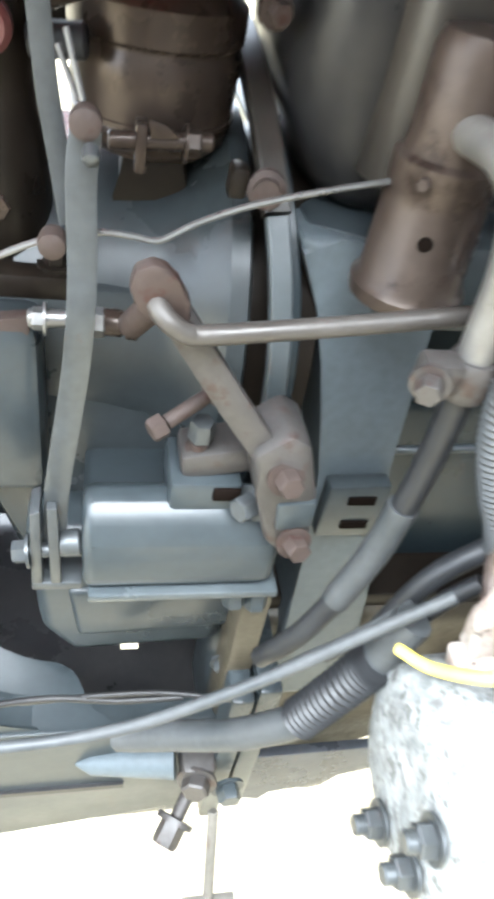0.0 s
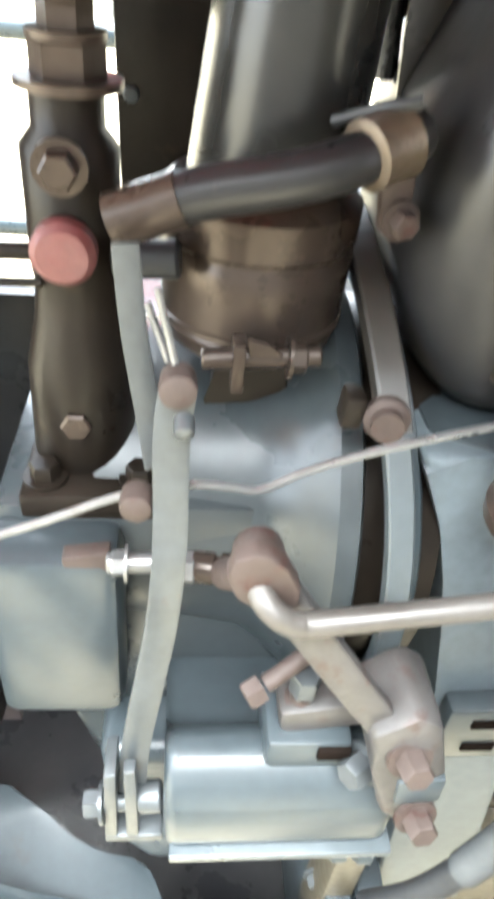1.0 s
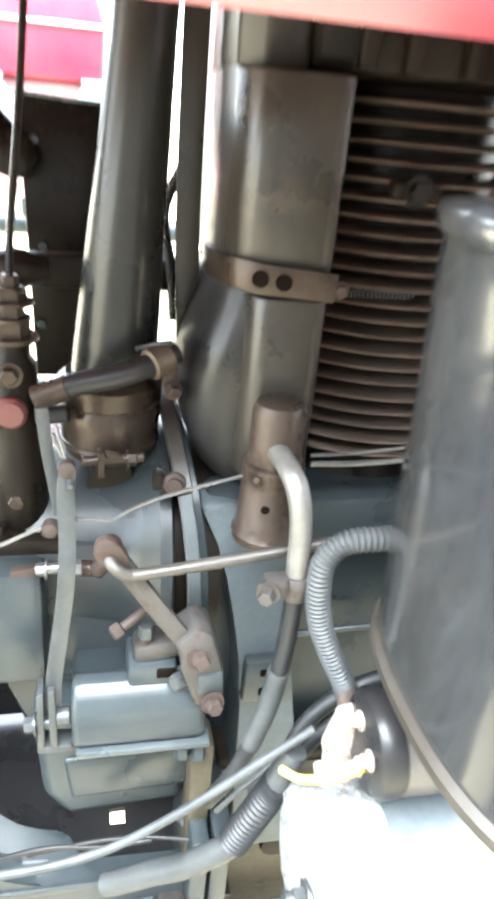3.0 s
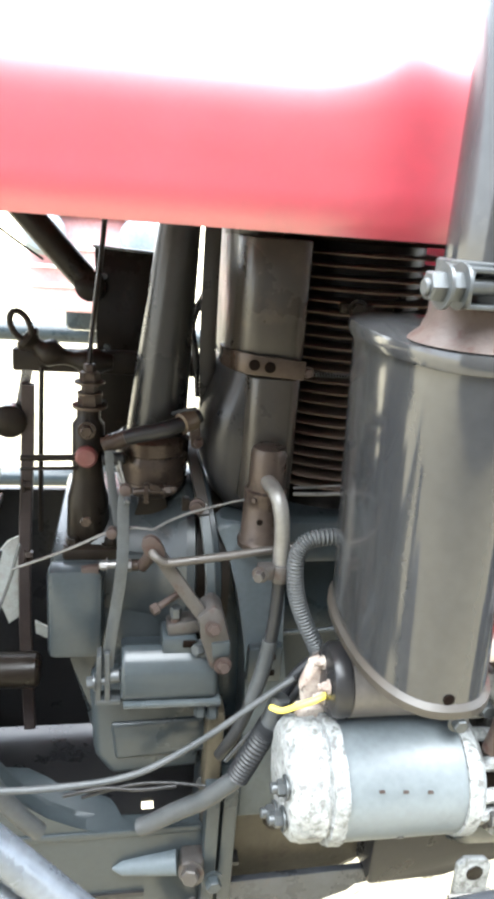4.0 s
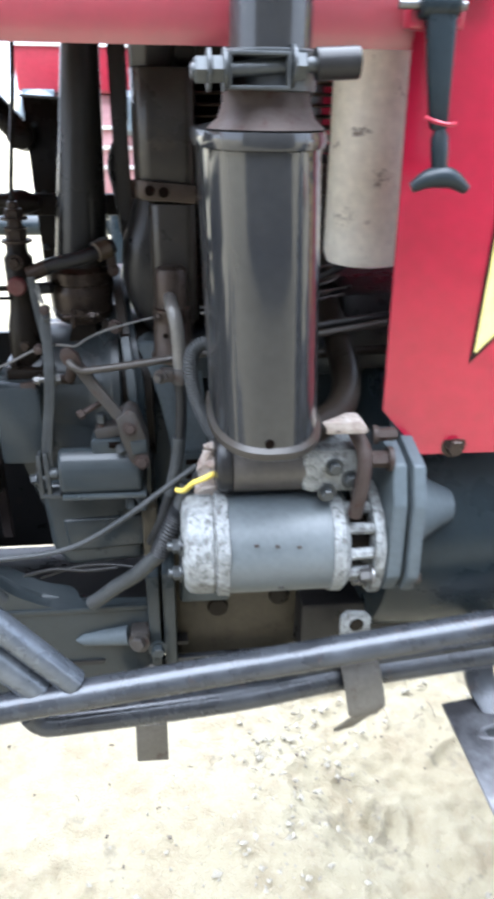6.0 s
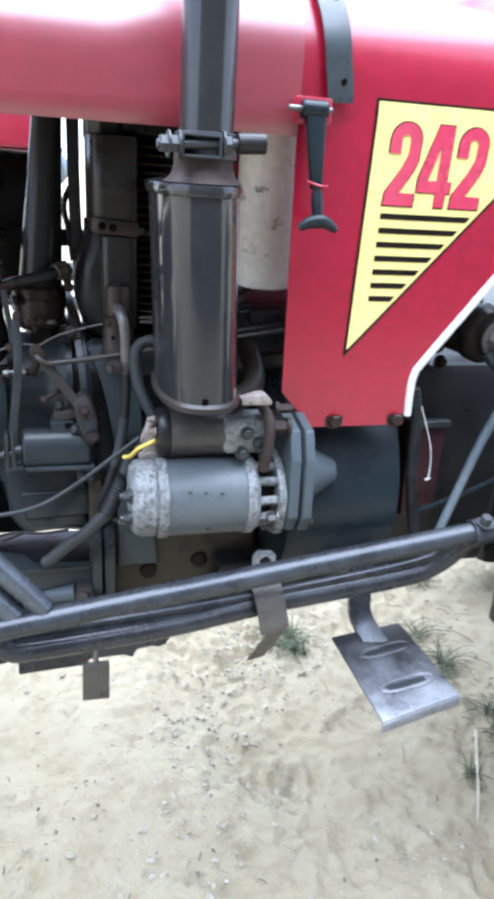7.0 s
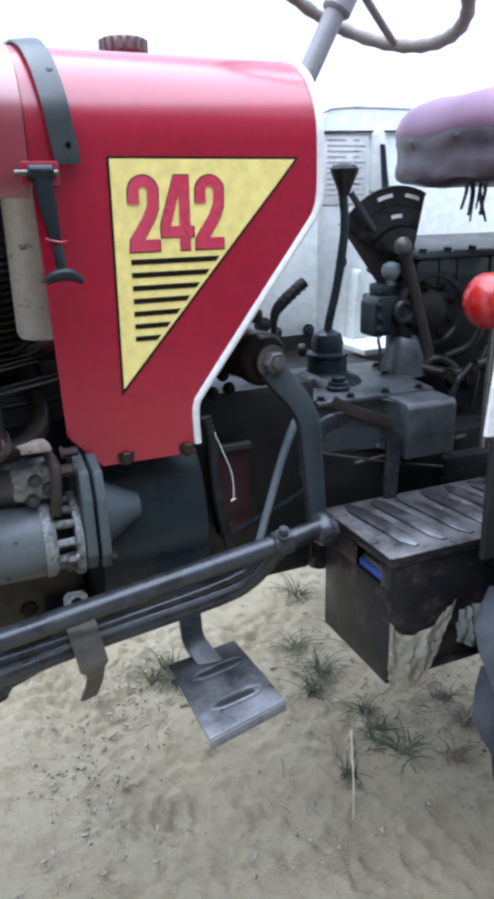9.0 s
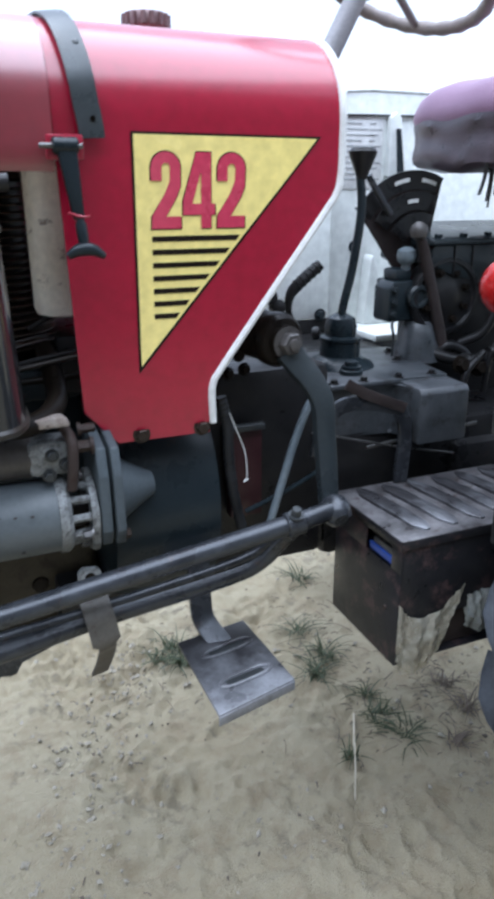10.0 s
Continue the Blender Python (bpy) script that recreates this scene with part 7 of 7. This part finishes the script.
def seat():
    def ring_set(rows, seed, ruffle):
        bm = fresh()
        n = 120
        rings = []
        for r, z in rows:
            ring = []
            for k in range(n):
                a = k * math.tau / n
                q = (abs(math.cos(a)) ** 3.2 + abs(math.sin(a)) ** 3.2) ** (-1 / 3.2)
                c, s_ = q * math.cos(a), q * math.sin(a)
                w = 1 + ruffle * (noise.noise((c * 2.2, s_ * 2.2, z * 42 + seed)) + 0.6 * noise.noise((c * 5, s_ * 5, z * 75 + seed)))
                x = 1.462 + 0.245 * r * w * c
                y = 0.39 + 0.237 * r * w * s_
                ring.append(bm.verts.new((x, y, z - 0.004 + 0.015 * (x - 1.3) * (1 if z > 1.44 else 0.3) + (0.006 if z > 1.45 else 0.016) * noise.noise((x * 9, y * 9, seed)))))
            rings.append(ring)
        for p, q in zip(rings, rings[1:]):
            for k in range(n):
                bm.faces.new((p[k], p[(k + 1) % n], q[(k + 1) % n], q[k]))
        bm.faces.new(rings[0][::-1])
        bm.faces.new(rings[-1])
        return bm
    s = part("seat_cover", ring_set([(0.99, 1.462), (1.005, 1.472), (0.995, 1.49), (0.96, 1.51), (0.89, 1.526), (0.76, 1.537), (0.5, 1.541), (0.2, 1.541)], 1.0, 0.006), SEATCLOTH, tractor, "faded purple cloth over a padded seat")
    part("seat_skirt", ring_set([(0.86, 1.366), (0.94, 1.37), (0.975, 1.378), (0.99, 1.39), (0.99, 1.402), (0.98, 1.414), (0.978, 1.426), (0.988, 1.44), (1.0, 1.453), (0.99, 1.466)], 4.0, 0.016), SEATDARK, s, "dark ruffled lower edge of the seat cover")
    for k in range(9):
        bm = fresh()
        x = 1.232 + 0.009 * k + 0.004 * (k % 3)
        y = 0.29 + 0.012 * (k % 4)
        tube(bm, [(x, y, 1.38), (x + 0.012 * math.sin(k), y, 1.35), (x - 0.01 * math.cos(k * 2), y, 1.315 - 0.012 * (k % 3))], lambda q: (0.0042 - 0.0022 * q) * (1 + 0.3 * (k % 2)), 6, 4)
        part("torn_strip", bm, BLACK, s)
    bm = fresh()
    tube(bm, [(1.42, 0.3, 1.21), (1.44, 0.3, 1.26), (1.46, 0.31, 1.32), (1.48, 0.33, 1.38)], 0.02, flat=0.008, steps=4, turn=(0, 1, 0))
    part("seat_spring", bm, BLACK, s)
    bm = fresh()
    tube(bm, [(1.36, 0.27, 1.225), (1.4, 0.27, 1.24), (1.44, 0.28, 1.27)], 0.009, 10, 4)
    part("seat_strut", bm, BLACK, s)


seat()


def fender(y_in, y_out, label):
    """A pale mudguard over a rear wheel: inner wall with a folded front edge."""
    bm = fresh()
    outline = [(1.228, 0.96), (1.228, 1.52), (1.26, 1.565), (1.9, 1.57), (2.2, 1.3), (2.3, 0.95), (1.455, 0.96)]
    slab(bm, outline, y_in - 0.003, y_in + 0.003, 0.0015)
    f = part("fender", bm, CREAM, tractor, label)
    bm = fresh()
    tube(bm, [(1.228, y_in, 1.34), (1.228, y_in, 1.42), (1.229, y_in, 1.51), (1.262, y_in, 1.565), (1.55, y_in, 1.57), (1.9, y_in, 1.57)], 0.006, 8, 3)
    part("rolled_edge", bm, CREAM, f)
    bm = fresh()
    slab(bm, [(1.228, 1.51), (1.52, 1.516), (1.52, 1.512), (1.228, 1.506)], y_in - 0.012, y_in - 0.003, 0.001)
    part("fold_line", bm, FLAT, f)
    bm = fresh()
    box(bm, (1.238, y_in - 0.006, 1.33), (1.372, y_in - 0.003, 1.50), 0.0005)
    pl = part("instruction_plate", bm, WHITE, f, "white instruction plate with unreadable lines")
    for k in range(11):
        bm = fresh()
        z = 1.488 - k * 0.0135
        box(bm, (1.25, y_in - 0.0072, z), (1.25 + 0.055 + 0.02 * ((k * 7) % 3), y_in - 0.0062, z + 0.003))
        box(bm, (1.33, y_in - 0.0072, z), (1.33 + 0.018 + 0.009 * ((k * 5) % 3), y_in - 0.0062, z + 0.003))
        part("print_line", bm, PRINT, pl)
    bm = fresh()
    slab(bm, [(1.380, 1.36), (1.382, 1.507), (1.40, 1.521), (1.413, 1.508), (1.438, 1.36)], y_in - 0.03, y_in - 0.003, 0.006)
    part("grab_strut", bm, CREAM, f)
    bm = fresh()
    slab(bm, [(1.396, 1.478), (1.41, 1.478), (1.427, 1.37), (1.407, 1.37)], y_in - 0.033, y_in - 0.0295)
    part("slot", bm, DGREY, f)
    bm = fresh()
    slab(bm, [(1.315, 0.972), (1.328, 1.15), (1.336, 1.163), (1.346, 1.15), (1.412, 0.972)], y_in - 0.05, y_in - 0.003, 0.006)
    part("brace", bm, CREAM, f)
    bm = fresh()
    box(bm, (1.26, y_in - 0.2, 0.955), (1.5, y_in, 0.972), 0.003)
    part("foot_board", bm, CREAM, f)
    bm = fresh()
    box(bm, (0.80, y_in - 0.26, 0.935), (1.26, y_in - 0.004, 0.95), 0.003)
    part("floor_plate", bm, BLACK, f)
    for x, z in ((1.1, 1.0), (1.2, 1.0), (1.3, 1.18)):
        bm = fresh()
        hexbolt(bm, (x, y_in - 0.004, z), (0, -1, 0), 0.012, 0.01)
        part("bolt", bm, DGREY, f)
    bm = fresh()
    slab(bm, [(0.88, 0.99), (0.9, 1.2), (0.96, 1.27), (1.2265, 1.32), (1.2265, 0.99)], y_in - 0.002, y_in + 0.004, 0.001)
    part("front_apron", bm, CREAM, f)
    # black sheet added to fill the dark strip below the apron
    bm = fresh()
    box(bm, (0.80, y_in - 0.002, 0.85), (1.24, y_in + 0.004, 0.989), 0.001)
    part("footwell_panel", bm, BLACK, f)
    return f


fender(0.88, 1.2, "pale grey-white rear fender with a plate of printed lines")


def near_fender_and_wheel():
    # front strip of the near mudguard, only its white edge shows
    bm = fresh()
    tube(bm, [(0.988, -0.1, 1.0), (0.996, -0.1, 1.1), (1.010, -0.1, 1.22), (1.07, -0.1, 1.42), (1.2, -0.1, 1.58)], 0.011, flat=0.004, steps=4, turn=(1, 0, 0))
    f = part("fender", bm, WHITE, tractor, "white edge of the rear fender")
    bm = fresh()
    slab(bm, [(1.0, 1.0), (1.008, 1.1), (1.022, 1.22), (1.08, 1.42), (1.2, 1.58), (1.9, 1.6), (2.2, 1.3), (2.25, 1.0)], -0.102, -0.098, 0.001)
    part("fender_wall", bm, CREAM, f)
    bm = fresh()
    box(bm, (0.985, -0.112, 0.80), (1.3, -0.1, 1.0), 0.003)
    for k in range(3):
        box(bm, (0.991 + k * 0.008, -0.114, 0.985), (0.995 + k * 0.008, -0.111, 0.994), 0.0005)
    part("rubber_flap", bm, RUBBER, f)
    # tyre with lugs
    w = Vector((1.64, -0.22, 0.60))
    bm = fresh()
    lathe(bm, [(0.34, -0.12), (0.42, -0.15), (0.52, -0.155), (0.565, -0.13), (0.58, -0.06), (0.582, 0.0), (0.58, 0.06), (0.565, 0.13), (0.52, 0.155), (0.42, 0.15), (0.34, 0.12)], w, w + Vector((0, 1, 0)), 72)
    wheel = part("rear_wheel", bm, TYRE, tractor, "large dusty black rear tyre with deep lugs")
    for side in (-1, 1):
        for k in range(22):
            a0 = (k + (0.5 if side > 0 else 0)) * math.tau / 22
            bm = fresh()
            pts = []
            for s in range(6):
                a = a0 + 0.075 * s
                yy = side * (0.165 - 0.033 * s)
                r = 0.60 if s else 0.55
                pts.append(w + Vector((r * math.cos(a), yy, r * math.sin(a))))
            tube(bm, pts, 0.022, flat=0.026, steps=2, turn=(0, 0, 1) if abs(math.cos(a0)) > 0.7 else (1, 0, 0))
            part("tread_lug", bm, TYRE, wheel)
    bm = fresh()
    lathe(bm, [(0.345, -0.10), (0.33, -0.08), (0.3, -0.02), (0.1, -0.01), (0.1, 0.03), (0.3, 0.02), (0.33, 0.08), (0.345, 0.10)], w, w + Vector((0, 1, 0)), 48)
    part("rim", bm, CREAM, wheel)
    bm = fresh()
    lathe(bm, [(0.05, 0), (0.05, 0.6)], w, w + Vector((0, 1, 0)), 20)
    part("axle", bm, BLACK, wheel)
    other = Vector((1.86, 1.08, 0.60))
    bm = fresh()
    lathe(bm, [(0.34, -0.12), (0.42, -0.15), (0.56, -0.13), (0.6, -0.06), (0.6, 0.06), (0.56, 0.13), (0.42, 0.15), (0.34, 0.12)], other, other + Vector((0, 1, 0)), 56)
    ow = part("rear_wheel", bm, TYRE, tractor, "large dusty black rear tyre")
    bm = fresh()
    lathe(bm, [(0.34, -0.05), (0.1, -0.05), (0.1, 0.05), (0.34, 0.05)], other, other + Vector((0, 1, 0)), 40)
    part("rim", bm, CREAM, ow)
    for y in (-0.05, 0.83):
        c = Vector((-0.62, y, 0.30))
        bm = fresh()
        lathe(bm, [(0.18, -0.06), (0.24, -0.075), (0.29, -0.06), (0.3, 0), (0.29, 0.06), (0.24, 0.075), (0.18, 0.06)], c, c + Vector((0, 1, 0)), 48)
        fw = part("front_wheel", bm, TYRE, tractor, "ribbed front tyre")
        bm = fresh()
        lathe(bm, [(0.185, -0.04), (0.05, -0.03), (0.05, 0.03), (0.185, 0.04)], c, c + Vector((0, 1, 0)), 40)
        part("rim", bm, CREAM, fw)
    bm = fresh()
    rod(bm, (-0.62, -0.05, 0.32), (-0.62, 0.83, 0.32), 0.04, 16)
    box(bm, (-0.68, 0.3, 0.32), (-0.56, 0.48, 0.7), 0.02)
    part("front_axle", bm, DGREY, tractor)
    # side lamp on a post in front of the fender
    bm = fresh()
    lathe(bm, [(0.004, -0.008), (0.018, -0.005), (0.031, 0.002), (0.041, 0.012), (0.0465, 0.024), (0.0475, 0.036), (0.0475, 0.052), (0.043, 0.056), (0.043, 0.09), (0.03, 0.1)], (1.097, 0.1, 1.168), (1.2, 0.06, 1.168), 28)
    lamp = part("side_lamp", bm, LENSRED, tractor, "red round side lamp")
    bm = fresh()
    rod(bm, (1.15, 0.09, 0.9), (1.15, 0.09, 1.14), 0.009, 12)
    part("lamp_post", bm, STEEL, lamp)


near_fender_and_wheel()


# ---- a second tractor parked behind, seen through the engine bay ----
def far_tractor():
    t = thing("parked_tractor", (-0.085, 2.6, 0.0), "red tractor with grey lamps parked nose towards the first one", "tractor")
    bm = fresh()
    prof = [(-0.27, 1.325), (-0.275, 1.47), (-0.255, 1.53), (-0.2, 1.56), (0.03, 1.56), (0.085, 1.53), (0.105, 1.47), (0.1, 1.325)]
    slab(bm, prof, 2.0, 3.3, 0.012, seg=3)
    part("hood", bm, RED2, t, "red hood")
    bm = fresh()
    box(bm, (-0.272, 1.992, 1.452), (0.102, 2.0, 1.462), 0.002)
    part("nose_strip", bm, WHITE, t, "white strip across the nose")
    bm = fresh()
    box(bm, (-0.262, 2.03, 1.02), (0.092, 3.25, 1.324), 0.015)
    part("grille", bm, PALEPINK, t, "sun-faded pinkish grille")
    for z in (1.10, 1.16, 1.22):
        bm = fresh()
        box(bm, (-0.255, 2.02, z), (0.085, 2.035, z + 0.012), 0.003)
        part("grille_bar", bm, WHITE, t)
    for x in (-0.205, 0.092):
        bm = fresh()
        lathe(bm, [(0.05, 0), (0.066, 0.02), (0.068, 0.06), (0.05, 0.11), (0.02, 0.13)], (x, 1.94, 1.268), (x, 2.5, 1.268), 28)
        lamp = part("headlamp", bm, LAMPGREY, t, "grey-blue round headlamp")
        bm = fresh()
        lathe(bm, [(0.055, 0), (0.05, -0.006), (0.02, -0.011)], (x, 1.941, 1.268), (x, 2.5, 1.268), 28)
        part("lens", bm, LAMPGREY, lamp)
        bm = fresh()
        box(bm, (x - 0.05, 1.99, 1.318), (x + 0.05, 2.03, 1.335), 0.004)
        part("lamp_bracket", bm, LAMPGREY, lamp)
    bm = fresh()
    box(bm, (-0.02, 2.05, 0.32), (0.04, 3.6, 1.07), 0.02)
    part("frame", bm, DGREY, t)
    bm = fresh()
    rod(bm, (-0.75, 2.3, 0.34), (0.58, 2.3, 0.34), 0.035, 16)
    part("front_axle", bm, DGREY, t)
    for x in (-0.78, 0.61):
        bm = fresh()
        c = Vector((x, 2.3, 0.31))
        lathe(bm, [(0.17, -0.06), (0.24, -0.075), (0.29, -0.06), (0.305, 0), (0.29, 0.06), (0.24, 0.075), (0.17, 0.06)], c, c + Vector((1, 0, 0)), 44)
        w = part("front_wheel", bm, TYRE, t, "dusty front tyre")
        bm = fresh()
        lathe(bm, [(0.175, -0.04), (0.05, -0.03), (0.05, 0.03), (0.175, 0.04)], c, c + Vector((1, 0, 0)), 36)
        part("rim", bm, CREAM, w)
    for x in (-1.55, 1.38):
        bm = fresh()
        c = Vector((x, 4.1, 0.61))
        lathe(bm, [(0.34, -0.12), (0.42, -0.15), (0.56, -0.13), (0.61, -0.06), (0.61, 0.06), (0.56, 0.13), (0.42, 0.15), (0.34, 0.12)], c, c + Vector((1, 0, 0)), 52)
        w = part("rear_wheel", bm, TYRE, t, "large dusty rear tyre")
        bm = fresh()
        lathe(bm, [(0.345, -0.05), (0.1, -0.05), (0.1, 0.05), (0.345, 0.05)], c, c + Vector((1, 0, 0)), 40)
        part("rim", bm, CREAM, w)
    bm = fresh()
    rod(bm, (-1.55, 4.1, 0.61), (1.38, 4.1, 0.61), 0.06, 18)
    part("rear_axle", bm, DGREY, t)
    bm = fresh()
    box(bm, (-0.25, 3.3, 0.75), (0.08, 4.3, 1.05), 0.04)
    part("gearbox", bm, DGREY, t)
    bm = fresh()
    box(bm, (-0.3, 3.9, 1.1), (0.13, 4.35, 1.2), 0.04)
    part("seat", bm, BLACK, t)


far_tractor()


# ---- unseen wall added behind the camera to cut low light and darken reflections ----
def shade_wall():
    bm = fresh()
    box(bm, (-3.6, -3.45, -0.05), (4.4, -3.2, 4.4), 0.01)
    ob = finish("unseen_wall", bm, PLASTER)
    tagged(ob, "unseen grey wall added to block low sky light", "wall", kind="structure")


shade_wall()


# ---- grass, straw and clods on the sand ----
rng = random.Random(7)


def grass_tuft(x, y, size, blades):
    bm = fresh()
    for k in range(blades):
        a = rng.uniform(0, math.tau)
        h = size * rng.uniform(0.12, 0.8)
        out = size * rng.uniform(0.4, 1.9)
        bx, by = x + rng.gauss(0, size * 0.3), y + rng.gauss(0, size * 0.3)
        d = Vector((math.cos(a), math.sin(a), 0))
        p0 = Vector((bx, by, -0.004))
        pts = [p0, p0 + d * out * 0.35 + Vector((0, 0, h * 0.7)), p0 + d * out * 0.75 + Vector((0, 0, h)), p0 + d * out * 1.15 + Vector((0, 0, h * 0.75))]
        w0 = rng.uniform(0.0014, 0.003)
        tube(bm, pts, lambda q: w0 * (1 - 0.85 * q), flat=0.0004, steps=3, turn=(-d.y, d.x, 0))
    ob = finish("grass_tuft", bm, GRASS if rng.random() < 0.8 else CHAFF)
    tagged(ob, "small tuft of sparse green grass rooted in sand", "grass", group="grass tufts")


for x, y, s, n in ((1.09, 0.64, 0.06, 26), (1.14, 0.85, 0.05, 16), (1.16, 0.71, 0.05, 22), (1.30, 1.13, 0.06, 18), (1.16, 0.41, 0.045, 22), (1.19, 0.33, 0.05, 24), (1.18, 0.50, 0.04, 14), (1.41, 0.35, 0.05, 20), (1.41, 0.45, 0.045, 18), (1.03, 0.315, 0.03, 12), (0.74, 0.90, 0.055, 34), (0.75, 0.84, 0.045, 26), (0.69, 0.88, 0.04, 18), (1.30, 0.25, 0.035, 12)):
    grass_tuft(x, y, s, int(n * 1.8))

bm = fresh()
tube(bm, [(1.105, 0.437, 0.006), (1.06, 0.36, 0.009), (1.01, 0.27, 0.007), (0.959, 0.187, 0.006)], lambda q: 0.0034 - 0.0015 * q, 6, 3)
tagged(finish("straw", bm, STRAW), "long dry straw lying on the sand", "straw")


def clods():
    """Crumbs of sand and dark bits of chaff, each a rough lump of eight faces."""
    def lumps(spots, name, material, label, category):
        verts, faces = [], []
        for x, y, r, squash in spots:
            o = len(verts)
            a0 = rng.uniform(0, 6)
            for k in range(4):
                a = a0 + k * math.tau / 4 + rng.uniform(-0.4, 0.4)
                q = r * rng.uniform(0.7, 1.3) * (1.5 if k % 2 else 1.0)
                verts.append((x + q * math.cos(a), y + q * math.sin(a), 0.004 + rng.uniform(-0.2, 0.2) * r))
            verts.append((x + rng.uniform(-0.3, 0.3) * r, y + rng.uniform(-0.3, 0.3) * r, 0.005 + r * squash))
            verts.append((x, y, -r))
            for k in range(4):
                faces.append((o + k, o + (k + 1) % 4, o + 4))
                faces.append((o + (k + 1) % 4, o + k, o + 5))
        me = bpy.data.meshes.new(name)
        me.from_pydata(verts, [], faces)
        me.materials.append(material)
        tagged(new(name, me), label, category, kind="stuff")

    spots = [(x, y, 0.008, 0.8) for x, y in ((0.165, 0.53), (0.24, 0.31), (0.735, 0.226), (0.405, 0.736), (1.37, 0.58))]
    for k in range(5000):
        x, y = rng.uniform(-0.8, 2.2), rng.uniform(-1.0, 1.9)
        if noise.noise((x * 3.4, y * 3.4, 4.0)) + 0.5 * noise.noise((x * 9, y * 9, 2.0)) > rng.uniform(-0.2, 0.6):
            spots.append((x, y, rng.choice((0.0015, 0.002, 0.0026, 0.0035, 0.005, 0.007)), rng.uniform(0.35, 0.75)))
    for k in range(700):
        u, v = rng.uniform(-0.75, 0.9), rng.gauss(0, 0.075)
        spots.append((0.30 + 0.35 * u + 0.94 * v, 0.16 + 0.94 * u - 0.35 * v, rng.choice((0.0015, 0.002, 0.003, 0.004, 0.006)), rng.uniform(0.4, 0.7)))
    lumps(spots, "sand_clods", CLOD, "scattered small sand clods and crumbs", "clods")
    bits = [(0.337, 0.19, 0.006, 0.6), (1.378, 0.24, 0.006, 0.6), (0.62, 0.12, 0.005, 0.6)]
    for k in range(520):
        x, y = rng.uniform(-0.6, 2.0), rng.uniform(-0.8, 1.6)
        if noise.noise((x * 2.5, y * 2.5, 14.0)) > rng.uniform(-0.3, 0.7):
            bits.append((x, y, rng.choice((0.0016, 0.002, 0.003, 0.004)), 0.35))
    bm = fresh()
    for k in range(420):
        if k < 300:
            tx, ty = rng.choice(((1.16, 0.45), (1.3, 0.4), (1.38, 0.3), (1.1, 0.68), (0.72, 0.88), (1.25, 0.9), (1.5, 0.5)))
            x, y = tx + rng.gauss(0, 0.10), ty + rng.gauss(0, 0.10)
        else:
            x, y = rng.uniform(-0.3, 1.7), rng.uniform(-0.5, 1.3)
        a, q = rng.uniform(0, math.tau), rng.choice((0.005, 0.007, 0.01, 0.016, 0.024) if k < 300 else (0.004, 0.006, 0.009))
        c, s_ = q * math.cos(a), q * math.sin(a)
        tube(bm, [(x - c, y - s_, 0.004), (x + 0.1 * s_, y - 0.1 * c, 0.008), (x + c, y + s_, 0.005)], rng.uniform(0.0007, 0.0018), 4, 2)
    tagged(finish("twigs", bm, CHAFF), "short dark twigs and dead stalks strewn on the sand", "litter", kind="stuff")
    lumps(bits, "chaff", CHAFF, "dark bits of chaff and dung on the sand", "debris")


clods()
